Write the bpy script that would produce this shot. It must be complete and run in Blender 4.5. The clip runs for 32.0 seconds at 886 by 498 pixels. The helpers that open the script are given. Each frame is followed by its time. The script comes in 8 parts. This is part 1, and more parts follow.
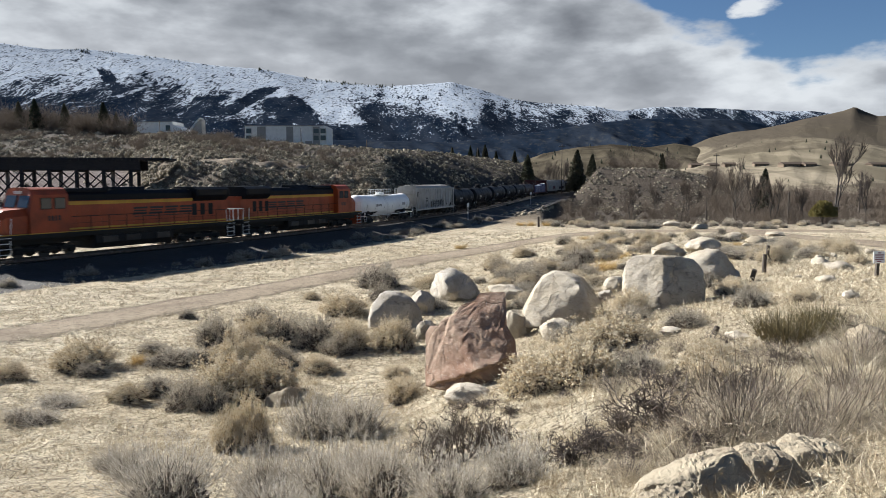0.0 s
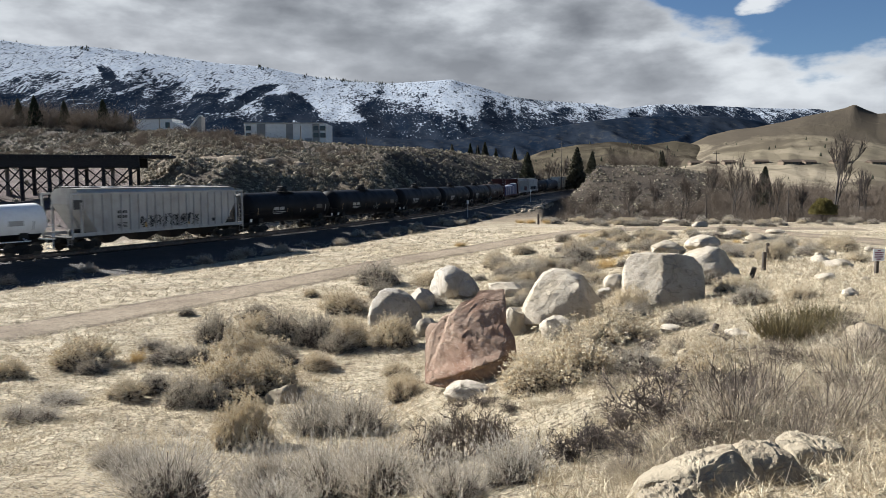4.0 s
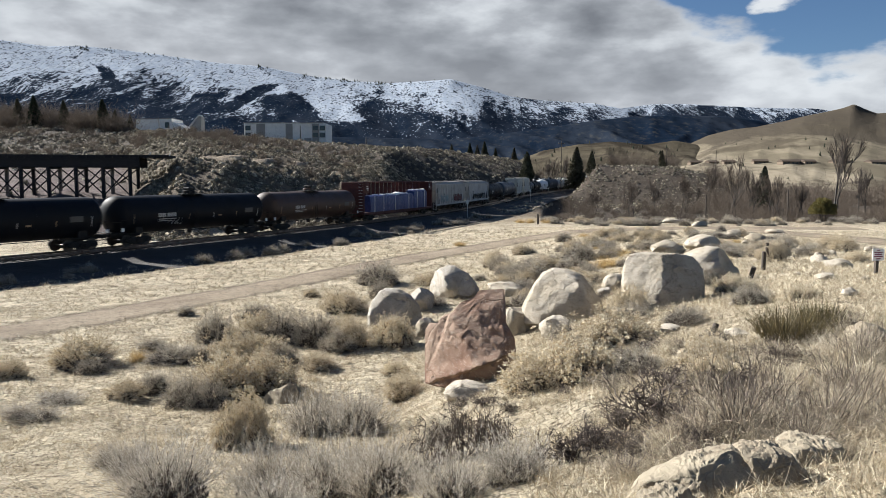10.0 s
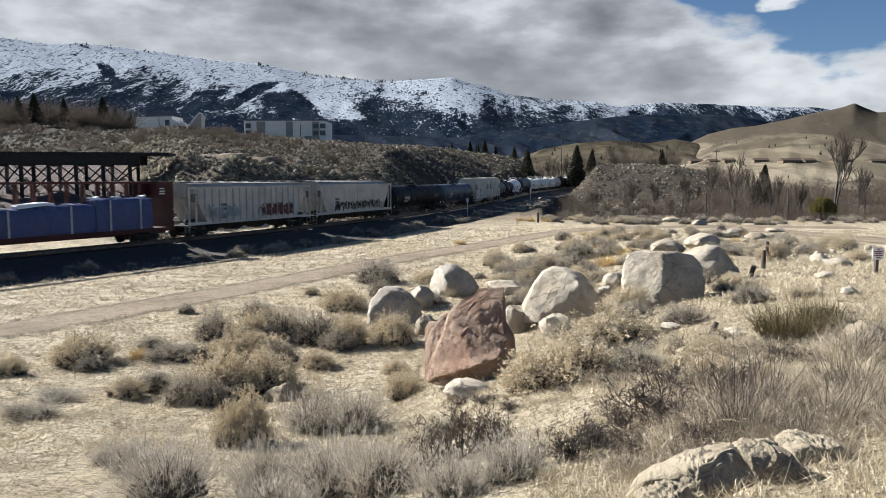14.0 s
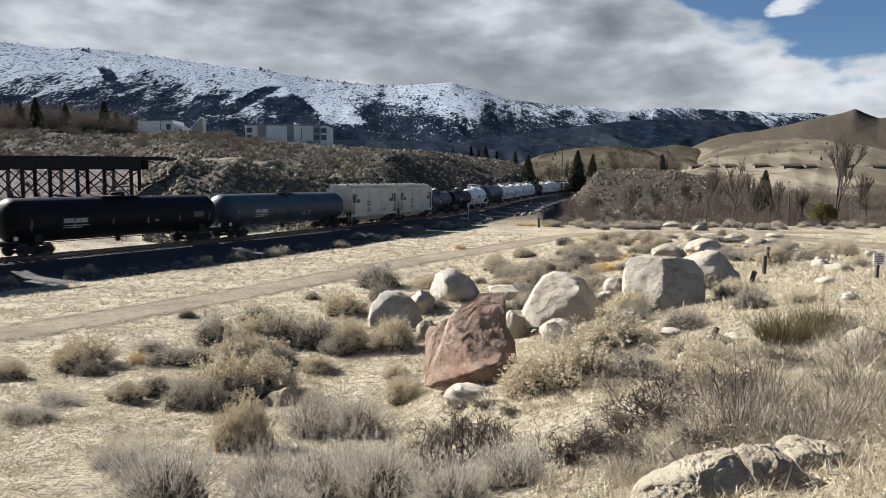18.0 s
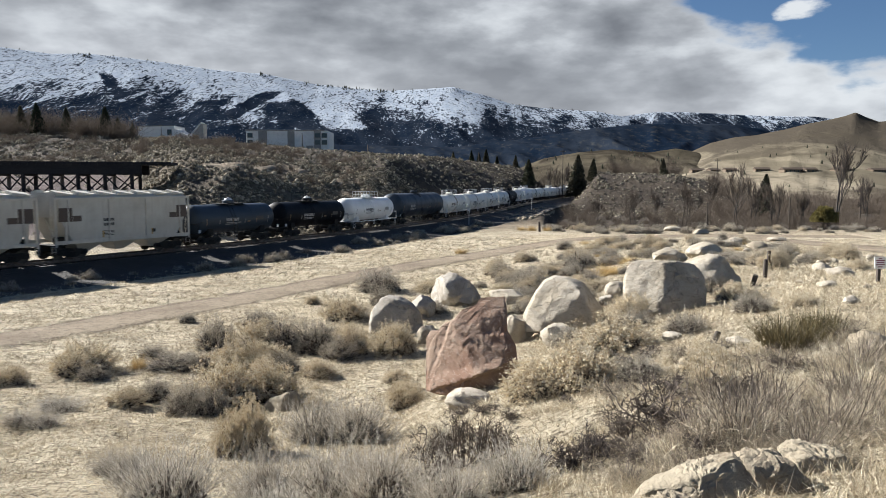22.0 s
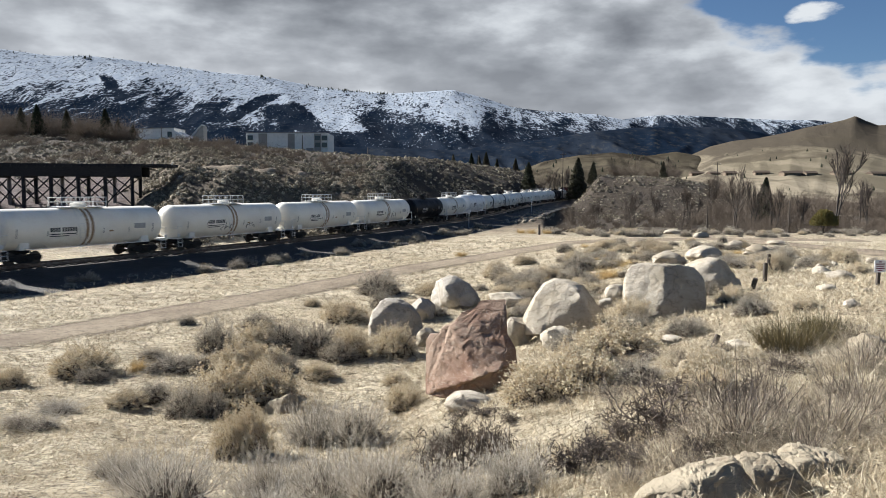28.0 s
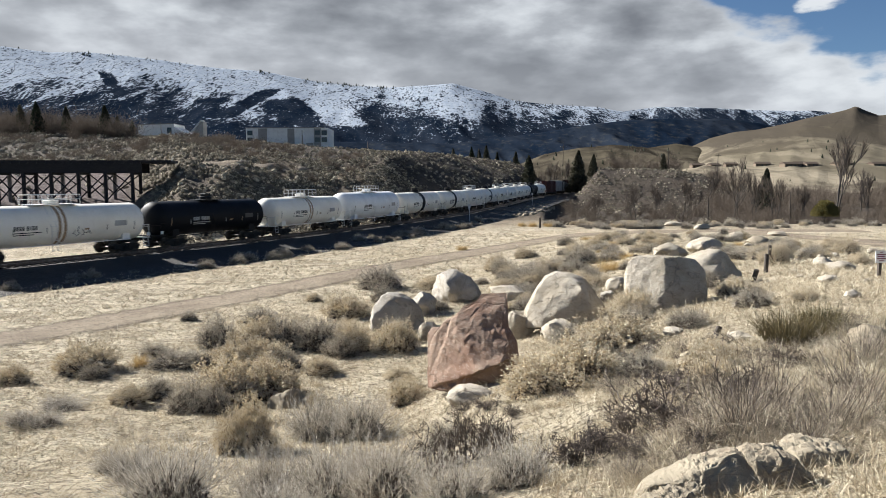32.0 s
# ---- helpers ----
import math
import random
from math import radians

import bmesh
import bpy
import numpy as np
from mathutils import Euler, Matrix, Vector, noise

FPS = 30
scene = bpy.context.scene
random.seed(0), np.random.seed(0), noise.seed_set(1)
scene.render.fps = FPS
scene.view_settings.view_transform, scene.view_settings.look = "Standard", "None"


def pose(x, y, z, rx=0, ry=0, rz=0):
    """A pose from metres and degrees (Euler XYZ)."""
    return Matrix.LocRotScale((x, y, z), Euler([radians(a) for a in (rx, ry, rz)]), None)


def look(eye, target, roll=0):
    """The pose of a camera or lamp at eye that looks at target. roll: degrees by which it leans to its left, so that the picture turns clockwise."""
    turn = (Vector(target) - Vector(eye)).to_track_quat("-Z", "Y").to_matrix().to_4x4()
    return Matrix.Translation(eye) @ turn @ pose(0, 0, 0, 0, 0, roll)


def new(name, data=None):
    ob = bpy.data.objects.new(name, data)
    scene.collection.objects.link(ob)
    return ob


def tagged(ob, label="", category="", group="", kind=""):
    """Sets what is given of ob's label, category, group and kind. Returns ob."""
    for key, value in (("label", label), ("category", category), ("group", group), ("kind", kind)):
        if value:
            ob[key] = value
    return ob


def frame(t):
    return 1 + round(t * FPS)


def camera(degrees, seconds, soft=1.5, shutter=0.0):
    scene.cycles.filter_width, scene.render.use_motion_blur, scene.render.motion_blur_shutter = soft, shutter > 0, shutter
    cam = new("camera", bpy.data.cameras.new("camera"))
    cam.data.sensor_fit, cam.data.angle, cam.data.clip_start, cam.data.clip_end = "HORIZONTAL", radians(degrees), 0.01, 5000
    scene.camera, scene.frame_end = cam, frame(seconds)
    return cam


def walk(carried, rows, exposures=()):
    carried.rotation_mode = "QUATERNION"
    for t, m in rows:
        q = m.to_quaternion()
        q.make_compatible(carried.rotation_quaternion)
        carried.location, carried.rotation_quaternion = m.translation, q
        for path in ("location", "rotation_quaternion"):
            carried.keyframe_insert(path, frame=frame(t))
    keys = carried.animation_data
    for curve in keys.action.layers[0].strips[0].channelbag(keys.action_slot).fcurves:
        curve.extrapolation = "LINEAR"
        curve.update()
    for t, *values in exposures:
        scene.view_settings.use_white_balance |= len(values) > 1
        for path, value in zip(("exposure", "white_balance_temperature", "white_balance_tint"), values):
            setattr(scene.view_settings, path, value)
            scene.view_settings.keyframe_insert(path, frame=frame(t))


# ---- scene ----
EYE = (0.0, 0.0, 5.07)
cam = camera(61.04, 32.0, soft=0.6, shutter=0.4)


def aim(yaw, tilt, lean):
    """The hand-held camera's pose: degrees to the right, up, and of lean to its left."""
    a, b = radians(yaw), radians(tilt)
    way = Vector((math.sin(a) * math.cos(b), math.cos(a) * math.cos(b), math.sin(b)))
    return look(EYE, Vector(EYE) + way, lean)


walk(cam, [
    (0.0, aim(-0.000, -5.224, -0.000)),
    (0.5, aim(-0.005, -5.260, -0.002)),
    (1.0, aim(-0.004, -5.304, 0.015)),
    (1.5, aim(-0.004, -5.348, 0.029)),
    (2.0, aim(-0.006, -5.380, 0.044)),
    (2.5, aim(-0.000, -5.402, 0.051)),
    (3.0, aim(0.010, -5.418, 0.038)),
    (3.5, aim(0.015, -5.423, 0.030)),
    (5.5, aim(0.041, -5.401, 0.070)),
    (6.0, aim(0.042, -5.408, 0.055)),
    (6.5, aim(0.043, -5.417, 0.047)),
    (7.0, aim(0.043, -5.424, 0.039)),
    (7.5, aim(0.043, -5.432, 0.039)),
    (8.0, aim(0.044, -5.448, 0.045)),
    (8.5, aim(0.049, -5.463, 0.049)),
    (9.0, aim(0.051, -5.462, 0.041)),
    (9.5, aim(0.047, -5.447, 0.023)),
    (10.0, aim(0.045, -5.435, 0.019)),
    (10.5, aim(0.043, -5.421, 0.032)),
    (11.0, aim(0.038, -5.397, 0.044)),
    (11.5, aim(0.035, -5.375, 0.049)),
    (12.0, aim(0.035, -5.372, 0.061)),
    (12.5, aim(0.040, -5.393, 0.071)),
    (13.0, aim(0.045, -5.434, 0.068)),
    (13.5, aim(0.048, -5.494, 0.094)),
    (14.0, aim(0.045, -5.572, 0.128)),
    (14.5, aim(0.031, -5.655, 0.112)),
    (16.5, aim(0.001, -5.511, 0.154)),
    (17.0, aim(-0.003, -5.374, 0.224)),
    (17.5, aim(-0.004, -5.270, 0.252)),
    (18.0, aim(-0.003, -5.216, 0.238)),
    (18.5, aim(-0.003, -5.199, 0.198)),
    (19.0, aim(-0.004, -5.182, 0.148)),
    (19.5, aim(-0.005, -5.151, 0.118)),
    (20.0, aim(-0.006, -5.108, 0.115)),
    (20.5, aim(-0.013, -5.055, 0.115)),
    (21.0, aim(-0.030, -4.996, 0.121)),
    (21.5, aim(-0.048, -4.932, 0.123)),
    (22.0, aim(-0.065, -4.870, 0.102)),
    (22.5, aim(-0.076, -4.824, 0.096)),
    (23.0, aim(-0.072, -4.812, 0.139)),
    (23.5, aim(-0.059, -4.832, 0.210)),
    (24.0, aim(-0.043, -4.853, 0.282)),
    (24.5, aim(-0.027, -4.847, 0.334)),
    (25.0, aim(-0.016, -4.800, 0.353)),
    (25.5, aim(-0.018, -4.732, 0.353)),
    (27.5, aim(-0.061, -4.613, 0.272)),
    (28.0, aim(-0.056, -4.664, 0.223)),
    (28.5, aim(-0.056, -4.731, 0.178)),
    (29.0, aim(-0.055, -4.802, 0.144)),
    (29.5, aim(-0.053, -4.882, 0.101)),
    (30.0, aim(-0.058, -4.973, 0.039)),
    (30.5, aim(-0.071, -5.052, -0.048)),
    (31.0, aim(-0.092, -5.110, -0.145)),
    (31.5, aim(-0.111, -5.138, -0.208)),
    (32.0, aim(-0.119, -5.133, -0.247)),
])

# ---- light ----
SUN_AZ, SUN_EL = 59.0, 29.5     # degrees to the left of the view axis, and above the horizon
sun = new("sun", bpy.data.lights.new("sun", "SUN"))
sun.data.energy, sun.data.angle, sun.data.color = 5.6, radians(0.6), (1.0, 0.98, 0.94)
_a, _e = radians(SUN_AZ), radians(SUN_EL)
TO_SUN = Vector((-math.sin(_a) * math.cos(_e), math.cos(_a) * math.cos(_e), math.sin(_e)))
sun.matrix_world = look(TO_SUN * 50, (0, 0, 0))

scene.view_settings.exposure = 1.27
world = bpy.data.worlds.new("sky")
scene.world = world
world.use_nodes = True


def wire(tree, a, b):
    tree.links.new(a, b)


def make_sky():
    n = world.node_tree.nodes
    n.clear()
    out = n.new("ShaderNodeOutputWorld")
    bg = n.new("ShaderNodeBackground")
    sky = n.new("ShaderNodeTexSky")
    sky.sky_type, sky.sun_disc = "NISHITA", False
    sky.sun_elevation, sky.sun_rotation = radians(SUN_EL), radians(-SUN_AZ)
    sky.altitude, sky.air_density, sky.dust_density, sky.ozone_density = 1500, 1.0, 0.1, 1.6
    bg.inputs["Strength"].default_value = 0.031
    tone = n.new("ShaderNodeMix")
    tone.data_type, tone.blend_type = "RGBA", "MULTIPLY"
    tone.inputs[0].default_value = 1.0
    tone.inputs[7].default_value = (0.78, 0.95, 1.14, 1)
    wire(world.node_tree, sky.outputs[0], tone.inputs[6])
    wire(world.node_tree, tone.outputs[2], bg.inputs[0])
    wire(world.node_tree, bg.outputs[0], out.inputs[0])


make_sky()

# ---- materials ----
class Nodes:
    """A short hand for building a node material."""

    def __init__(self, name, emission=False):
        self.m = bpy.data.materials.new(name)
        self.m.use_nodes = True
        self.t = self.m.node_tree
        self.t.nodes.clear()
        self.out = self.t.nodes.new("ShaderNodeOutputMaterial")
        if not emission:
            self.b = self.t.nodes.new("ShaderNodeBsdfPrincipled")
            self.link(self.b.outputs[0], self.out.inputs[0])

    def link(self, a, b):
        self.t.links.new(a, b)

    def node(self, kind, **inputs):
        n = self.t.nodes.new("ShaderNode" + kind)
        for key, value in inputs.items():
            self.put(n.inputs[key], value)
        return n

    def put(self, socket, value):
        if isinstance(value, bpy.types.NodeSocket):
            self.link(value, socket)
        elif isinstance(value, tuple) and len(value) == 3 and len(socket.default_value) == 4:
            socket.default_value = (*value, 1)
        else:
            socket.default_value = value

    def coords(self, space="Object", scale=(1, 1, 1), place=(0, 0, 0)):
        c = self.node("TexCoord")
        p = self.node("Mapping")
        self.link(c.outputs[space], p.inputs["Vector"])
        p.inputs["Scale"].default_value = scale
        p.inputs["Location"].default_value = place
        return p.outputs[0]

    def world_coords(self, scale=(1, 1, 1)):
        g = self.node("NewGeometry")
        p = self.node("Mapping")
        self.link(g.outputs["Position"], p.inputs["Vector"])
        p.inputs["Scale"].default_value = scale
        return p.outputs[0]

    def slanted(self, depth, degrees):
        """World coordinates with the depth squeezed and the whole turned about the upright."""
        g = self.node("NewGeometry")
        p = self.node("Mapping")
        self.link(g.outputs["Position"], p.inputs["Vector"])
        p.inputs["Scale"].default_value = (1, depth, depth)
        p.inputs["Rotation"].default_value = (0, 0, radians(degrees))
        return p.outputs[0]

    def noise(self, where, scale, detail=5.0, rough=0.6, warp=0.0):
        n = self.node("TexNoise", Vector=where, Scale=float(scale), Detail=float(detail), Roughness=float(rough), Distortion=float(warp))
        return n.outputs["Fac"]

    def ramp(self, fac, *stops, smooth=False):
        r = self.node("ValToRGB", Fac=fac)
        e = r.color_ramp.elements
        if smooth:
            r.color_ramp.interpolation = "EASE"
        while len(e) < len(stops):
            e.new(0.5)
        for s, (p, c) in zip(e, stops):
            s.position = p
            s.color = (c, c, c, 1) if isinstance(c, (int, float)) else (*c, 1)
        return r.outputs[0]

    def mix(self, fac, a, b, how="MIX"):
        n = self.t.nodes.new("ShaderNodeMix")
        n.data_type, n.blend_type = "RGBA", how
        self.put(n.inputs[0], fac)
        self.put(n.inputs[6], a)
        self.put(n.inputs[7], b)
        return n.outputs[2]

    def math(self, how, a, b=0.0, c=0.0):
        n = self.t.nodes.new("ShaderNodeMath")
        n.operation = how
        for socket, value in zip(n.inputs, (a, b, c)):
            self.put(socket, value)
        return n.outputs[0]

    def bump(self, height, strength=0.5, distance=0.02):
        n = self.node("Bump", Height=height, Strength=float(strength), Distance=float(distance))
        self.link(n.outputs[0], self.b.inputs["Normal"])

    def done(self, colour=None, rough=0.8, metal=0.0, spec=None):
        if colour is not None:
            self.put(self.b.inputs["Base Color"], colour)
        self.put(self.b.inputs["Roughness"], rough)
        self.put(self.b.inputs["Metallic"], metal)
        if spec is not None:
            self.b.inputs["Specular IOR Level"].default_value = spec
        return self.m


def painted(name, colour, dirt=(0.09, 0.075, 0.06), amount=0.35, rough=0.5, metal=0.0, scale=1.0, spec=0.35):
    """Paint with grime in two sizes, and streaks that run down."""
    k = Nodes(name)
    c = k.coords()
    big = k.ramp(k.noise(c, 0.6 * scale, 4), (0.42, 0.0), (0.75, 1.0))
    streak = k.ramp(k.noise(k.coords(scale=(6 * scale, 6 * scale, 0.35 * scale)), 1.0, 4), (0.5, 0.0), (0.8, 1.0))
    fine = k.noise(c, 22 * scale, 3)
    g = k.math("MULTIPLY", k.math("MAXIMUM", big, streak), amount)
    col = k.mix(g, colour, dirt)
    col = k.mix(0.12, col, k.ramp(fine, (0.3, 0.2), (0.7, 1.0)), "MULTIPLY")
    k.bump(fine, 0.08, 0.01)
    return k.done(col, k.ramp(big, (0, rough), (1, min(1.0, rough + 0.25))), metal, spec)


def straw_cover(k):
    """Dry winter grass over sandy soil, dark debris and painted gap shade between: colour and relief."""
    p = k.world_coords()
    flat = k.world_coords((0.8, 1.25, 1))
    wide = k.noise(p, 0.09, 5, 0.65)
    mid = k.noise(p, 0.6, 7, 0.66, 0.4)
    tuft = k.noise(flat, 2.6, 8, 0.7, 0.6)
    fine = k.noise(flat, 9.0, 6, 0.72, 0.5)
    blades = k.noise(flat, 34.0, 4, 0.7)
    straw = k.mix(k.ramp(wide, (0.38, 0.0), (0.62, 1.0)), (0.66, 0.55, 0.38), (0.78, 0.68, 0.51))
    col = k.mix(k.ramp(mid, (0.36, 0.95), (0.55, 0.0)), straw, (0.38, 0.295, 0.19))
    # tufts and specks this dark also paint the shadowed gaps between grasses
    col = k.mix(k.ramp(tuft, (0.36, 1.0), (0.46, 0.0)), col, (0.17, 0.125, 0.083))
    col = k.mix(k.ramp(fine, (0.41, 0.9), (0.49, 0.0)), col, (0.1, 0.073, 0.05))
    col = k.mix(k.math("MULTIPLY", k.ramp(blades, (0.48, 0.0), (0.62, 1.0)), 0.7), col, (0.8, 0.72, 0.55))
    h = k.math("ADD", k.math("ADD", k.math("MULTIPLY", mid, 1.2), k.math("MULTIPLY", tuft, 1.6)), k.math("MULTIPLY", fine, 0.8))
    return p, mid, fine, col, k.math("ADD", h, k.math("MULTIPLY", blades, 0.25))


def make_ground():
    k = Nodes("dry_grassland")
    p, mid, fine, col, h = straw_cover(k)
    k.bump(h, 1.0, 0.3)
    # sage slopes further off: greyer and browner
    g = k.node("NewGeometry")
    s = k.node("SeparateXYZ", Vector=g.outputs["Position"])
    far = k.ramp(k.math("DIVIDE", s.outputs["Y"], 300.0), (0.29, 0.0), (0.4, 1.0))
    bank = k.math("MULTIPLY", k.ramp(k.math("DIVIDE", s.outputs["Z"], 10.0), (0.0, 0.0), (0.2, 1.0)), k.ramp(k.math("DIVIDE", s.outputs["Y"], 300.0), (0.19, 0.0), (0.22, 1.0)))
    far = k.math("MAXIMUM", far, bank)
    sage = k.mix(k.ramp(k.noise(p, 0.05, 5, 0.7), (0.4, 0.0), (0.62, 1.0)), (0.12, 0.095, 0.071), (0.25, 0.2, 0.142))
    sage = k.mix(k.ramp(k.noise(p, 0.5, 5, 0.75), (0.48, 0.0), (0.62, 0.8)), sage, (0.07, 0.06, 0.048))
    # the bare mauve earth of the gully under the trestle
    lean = k.math("MULTIPLY", k.math("DIVIDE", s.outputs["X"], k.math("MAXIMUM", s.outputs["Y"], 1.0)), -1.0)
    gully = k.math("MULTIPLY", k.ramp(lean, (0.4, 0.0), (0.43, 1.0)), k.ramp(k.math("DIVIDE", s.outputs["Y"], 300.0), (0.22, 0.0), (0.25, 1.0), (0.44, 1.0), (0.47, 0.0)))
    earth = k.mix(k.ramp(mid, (0.4, 0.0), (0.6, 1.0)), (0.1, 0.077, 0.072), (0.16, 0.127, 0.12))
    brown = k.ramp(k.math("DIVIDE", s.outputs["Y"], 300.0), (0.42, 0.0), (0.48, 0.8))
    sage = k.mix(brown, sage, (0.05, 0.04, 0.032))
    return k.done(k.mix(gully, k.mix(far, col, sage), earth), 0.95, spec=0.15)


def make_road():
    """Packed dirt with two wheel ruts that frays out into the straw at both sides."""
    k = Nodes("dirt_road")
    p, mid, fine, straw, h = straw_cover(k)
    a = k.node("Attribute")
    a.attribute_name = "across"
    patch = k.noise(p, 0.9, 6, 0.7)
    grit = k.noise(k.world_coords((0.7, 1.3, 1)), 6, 6, 0.75)
    col = k.mix(k.ramp(k.noise(p, 0.35, 5, 0.65), (0.38, 0.0), (0.62, 1.0)), (0.265, 0.212, 0.155), (0.37, 0.302, 0.222))
    col = k.mix(k.ramp(grit, (0.38, 0.8), (0.5, 0.0)), col, (0.15, 0.115, 0.085))
    rut = k.ramp(k.math("ADD", a.outputs["Fac"], k.math("MULTIPLY", k.math("SUBTRACT", patch, 0.5), 0.35)), (0.28, 0.0), (0.42, 0.75), (0.55, 0.0))
    col = k.mix(rut, col, (0.155, 0.12, 0.088))
    f = k.math("ADD", k.math("MULTIPLY", a.outputs["Fac"], 1.7), k.math("MULTIPLY", k.math("SUBTRACT", patch, 0.5), 2.4))
    f = k.math("ADD", f, k.math("MULTIPLY", k.math("SUBTRACT", grit, 0.5), 1.6))
    edge = k.ramp(f, (0.4, 0.0), (0.75, 1.0))
    k.bump(k.math("ADD", k.math("MULTIPLY", h, k.math("SUBTRACT", 1.0, k.math("MULTIPLY", edge, 0.75))), k.math("MULTIPLY", grit, 0.4)), 1.0, 0.42)
    return k.done(k.mix(edge, straw, col), 0.95, spec=0.15)


def make_snow(name, line, slant=0.0, belts=False):
    """Snowfields that break up downhill into dark conifer forest, tree by tree."""
    k = Nodes(name)
    g = k.node("NewGeometry")
    s = k.node("SeparateXYZ", Vector=g.outputs["Position"])
    big = k.noise(k.slanted(0.25, 22), 0.006, 6, 0.62, 0.6)
    small = k.noise(k.slanted(0.3, -14), 0.022, 5, 0.65, 0.3)
    speck = k.noise(k.world_coords((1, 0.3, 0.3)), 0.17, 4, 0.75)
    grain = k.noise(k.world_coords((1, 0.3, 0.3)), 0.06, 4, 0.7, 0.4)
    h = k.math("DIVIDE", s.outputs["Z"], 413.0)
    edge = k.math("ADD", line, k.math("MULTIPLY", k.math("MAXIMUM", k.math("MULTIPLY", s.outputs["X"], -1.0), 0.0), slant))
    d = k.math("ADD", k.math("MULTIPLY", k.math("SUBTRACT", h, edge), 2.9), 0.34)
    d = k.math("ADD", d, k.math("MULTIPLY", k.math("SUBTRACT", big, 0.5), 3.2))
    d = k.math("ADD", d, k.math("MULTIPLY", k.math("SUBTRACT", small, 0.5), 2.0))
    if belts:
        # a forested gully, the snowy spur beside it and a belt with little snow below the spur
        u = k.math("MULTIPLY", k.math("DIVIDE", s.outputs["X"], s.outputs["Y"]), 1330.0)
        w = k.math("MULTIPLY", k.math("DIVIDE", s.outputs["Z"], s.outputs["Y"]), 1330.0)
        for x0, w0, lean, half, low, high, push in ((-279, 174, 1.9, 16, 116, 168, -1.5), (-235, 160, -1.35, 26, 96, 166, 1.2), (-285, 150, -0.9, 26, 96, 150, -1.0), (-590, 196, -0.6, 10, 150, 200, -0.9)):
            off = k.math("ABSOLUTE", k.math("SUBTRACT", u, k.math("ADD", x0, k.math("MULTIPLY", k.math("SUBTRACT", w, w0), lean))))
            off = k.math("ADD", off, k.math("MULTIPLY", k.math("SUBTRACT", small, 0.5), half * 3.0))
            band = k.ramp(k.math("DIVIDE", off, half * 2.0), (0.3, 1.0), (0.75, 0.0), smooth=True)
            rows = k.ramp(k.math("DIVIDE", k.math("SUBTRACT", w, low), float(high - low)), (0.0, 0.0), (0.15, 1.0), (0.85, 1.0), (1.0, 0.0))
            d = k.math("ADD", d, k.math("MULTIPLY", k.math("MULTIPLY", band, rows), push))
    d = k.math("MINIMUM", k.math("MAXIMUM", d, 0.02), 0.78)
    dots = k.math("ADD", k.math("MULTIPLY", k.math("SUBTRACT", 0.5, speck), 3.2), k.math("MULTIPLY", k.math("SUBTRACT", 0.5, grain), 1.6))
    snow = k.ramp(k.math("ADD", d, dots), (0.44, 0.0), (0.66, 1.0))
    # forest tones have cloud shade and blue distance haze mixed in
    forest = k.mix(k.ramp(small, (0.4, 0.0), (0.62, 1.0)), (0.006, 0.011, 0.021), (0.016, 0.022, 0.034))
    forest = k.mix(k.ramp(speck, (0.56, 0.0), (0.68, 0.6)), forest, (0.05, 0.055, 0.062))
    # snow kept dull and bluish: the clouds' shade is in its colour
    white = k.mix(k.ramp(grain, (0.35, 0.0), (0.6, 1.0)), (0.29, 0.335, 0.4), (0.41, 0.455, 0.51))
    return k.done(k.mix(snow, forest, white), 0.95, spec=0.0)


def make_forest():
    k = Nodes("far_forest")
    a = k.noise(k.slanted(0.3, 10), 0.008, 5, 0.6)
    b = k.noise(k.world_coords((1, 0.35, 0.35)), 0.09, 5, 0.75)
    # very dark blue tones, painted as forest under cloud shade and haze
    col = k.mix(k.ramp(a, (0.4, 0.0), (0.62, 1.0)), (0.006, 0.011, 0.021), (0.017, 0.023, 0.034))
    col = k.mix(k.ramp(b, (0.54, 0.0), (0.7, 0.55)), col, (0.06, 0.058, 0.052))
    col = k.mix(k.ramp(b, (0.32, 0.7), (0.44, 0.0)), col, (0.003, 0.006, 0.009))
    return k.done(col, 0.95, spec=0.0)


def make_hill(name, tone=1.0, shade_at=0.34):
    """Bare tan grass with grey brush in the folds; sage and painted cloud shade darken the upper slopes."""
    k = Nodes(name)
    p = k.world_coords()
    a = k.noise(p, 0.012, 6, 0.62, 0.5)
    b = k.noise(k.world_coords((1, 0.4, 0.4)), 0.16, 6, 0.72)
    c = k.noise(k.slanted(0.35, 24), 0.012, 6, 0.6, 0.8)
    col = k.mix(k.ramp(c, (0.4, 0.0), (0.6, 1.0)), tuple(q * tone for q in (0.16, 0.138, 0.1)), tuple(q * tone for q in (0.29, 0.25, 0.185)))
    g = k.node("NewGeometry")
    s = k.node("SeparateXYZ", Vector=g.outputs["Position"])
    # upper slopes darkened by height: sage growth plus painted cloud shade
    scrub_shade = k.math("ADD", k.math("DIVIDE", s.outputs["Z"], 84.0), k.math("MULTIPLY", k.math("SUBTRACT", c, 0.5), 2.4))
    col = k.mix(k.ramp(scrub_shade, (shade_at, 0.0), (shade_at + 0.24, 0.9)), col, tuple(q * tone for q in (0.066, 0.056, 0.045)))
    col = k.mix(k.ramp(a, (0.38, 0.8), (0.5, 0.0)), col, tuple(q * tone for q in (0.085, 0.072, 0.054)))
    col = k.mix(k.ramp(b, (0.55, 0.0), (0.7, 0.6)), col, tuple(q * tone for q in (0.1, 0.085, 0.062)))
    k.bump(b, 0.4, 4.0)
    return k.done(col, 0.95, spec=0.0)


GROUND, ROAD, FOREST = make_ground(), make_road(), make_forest()
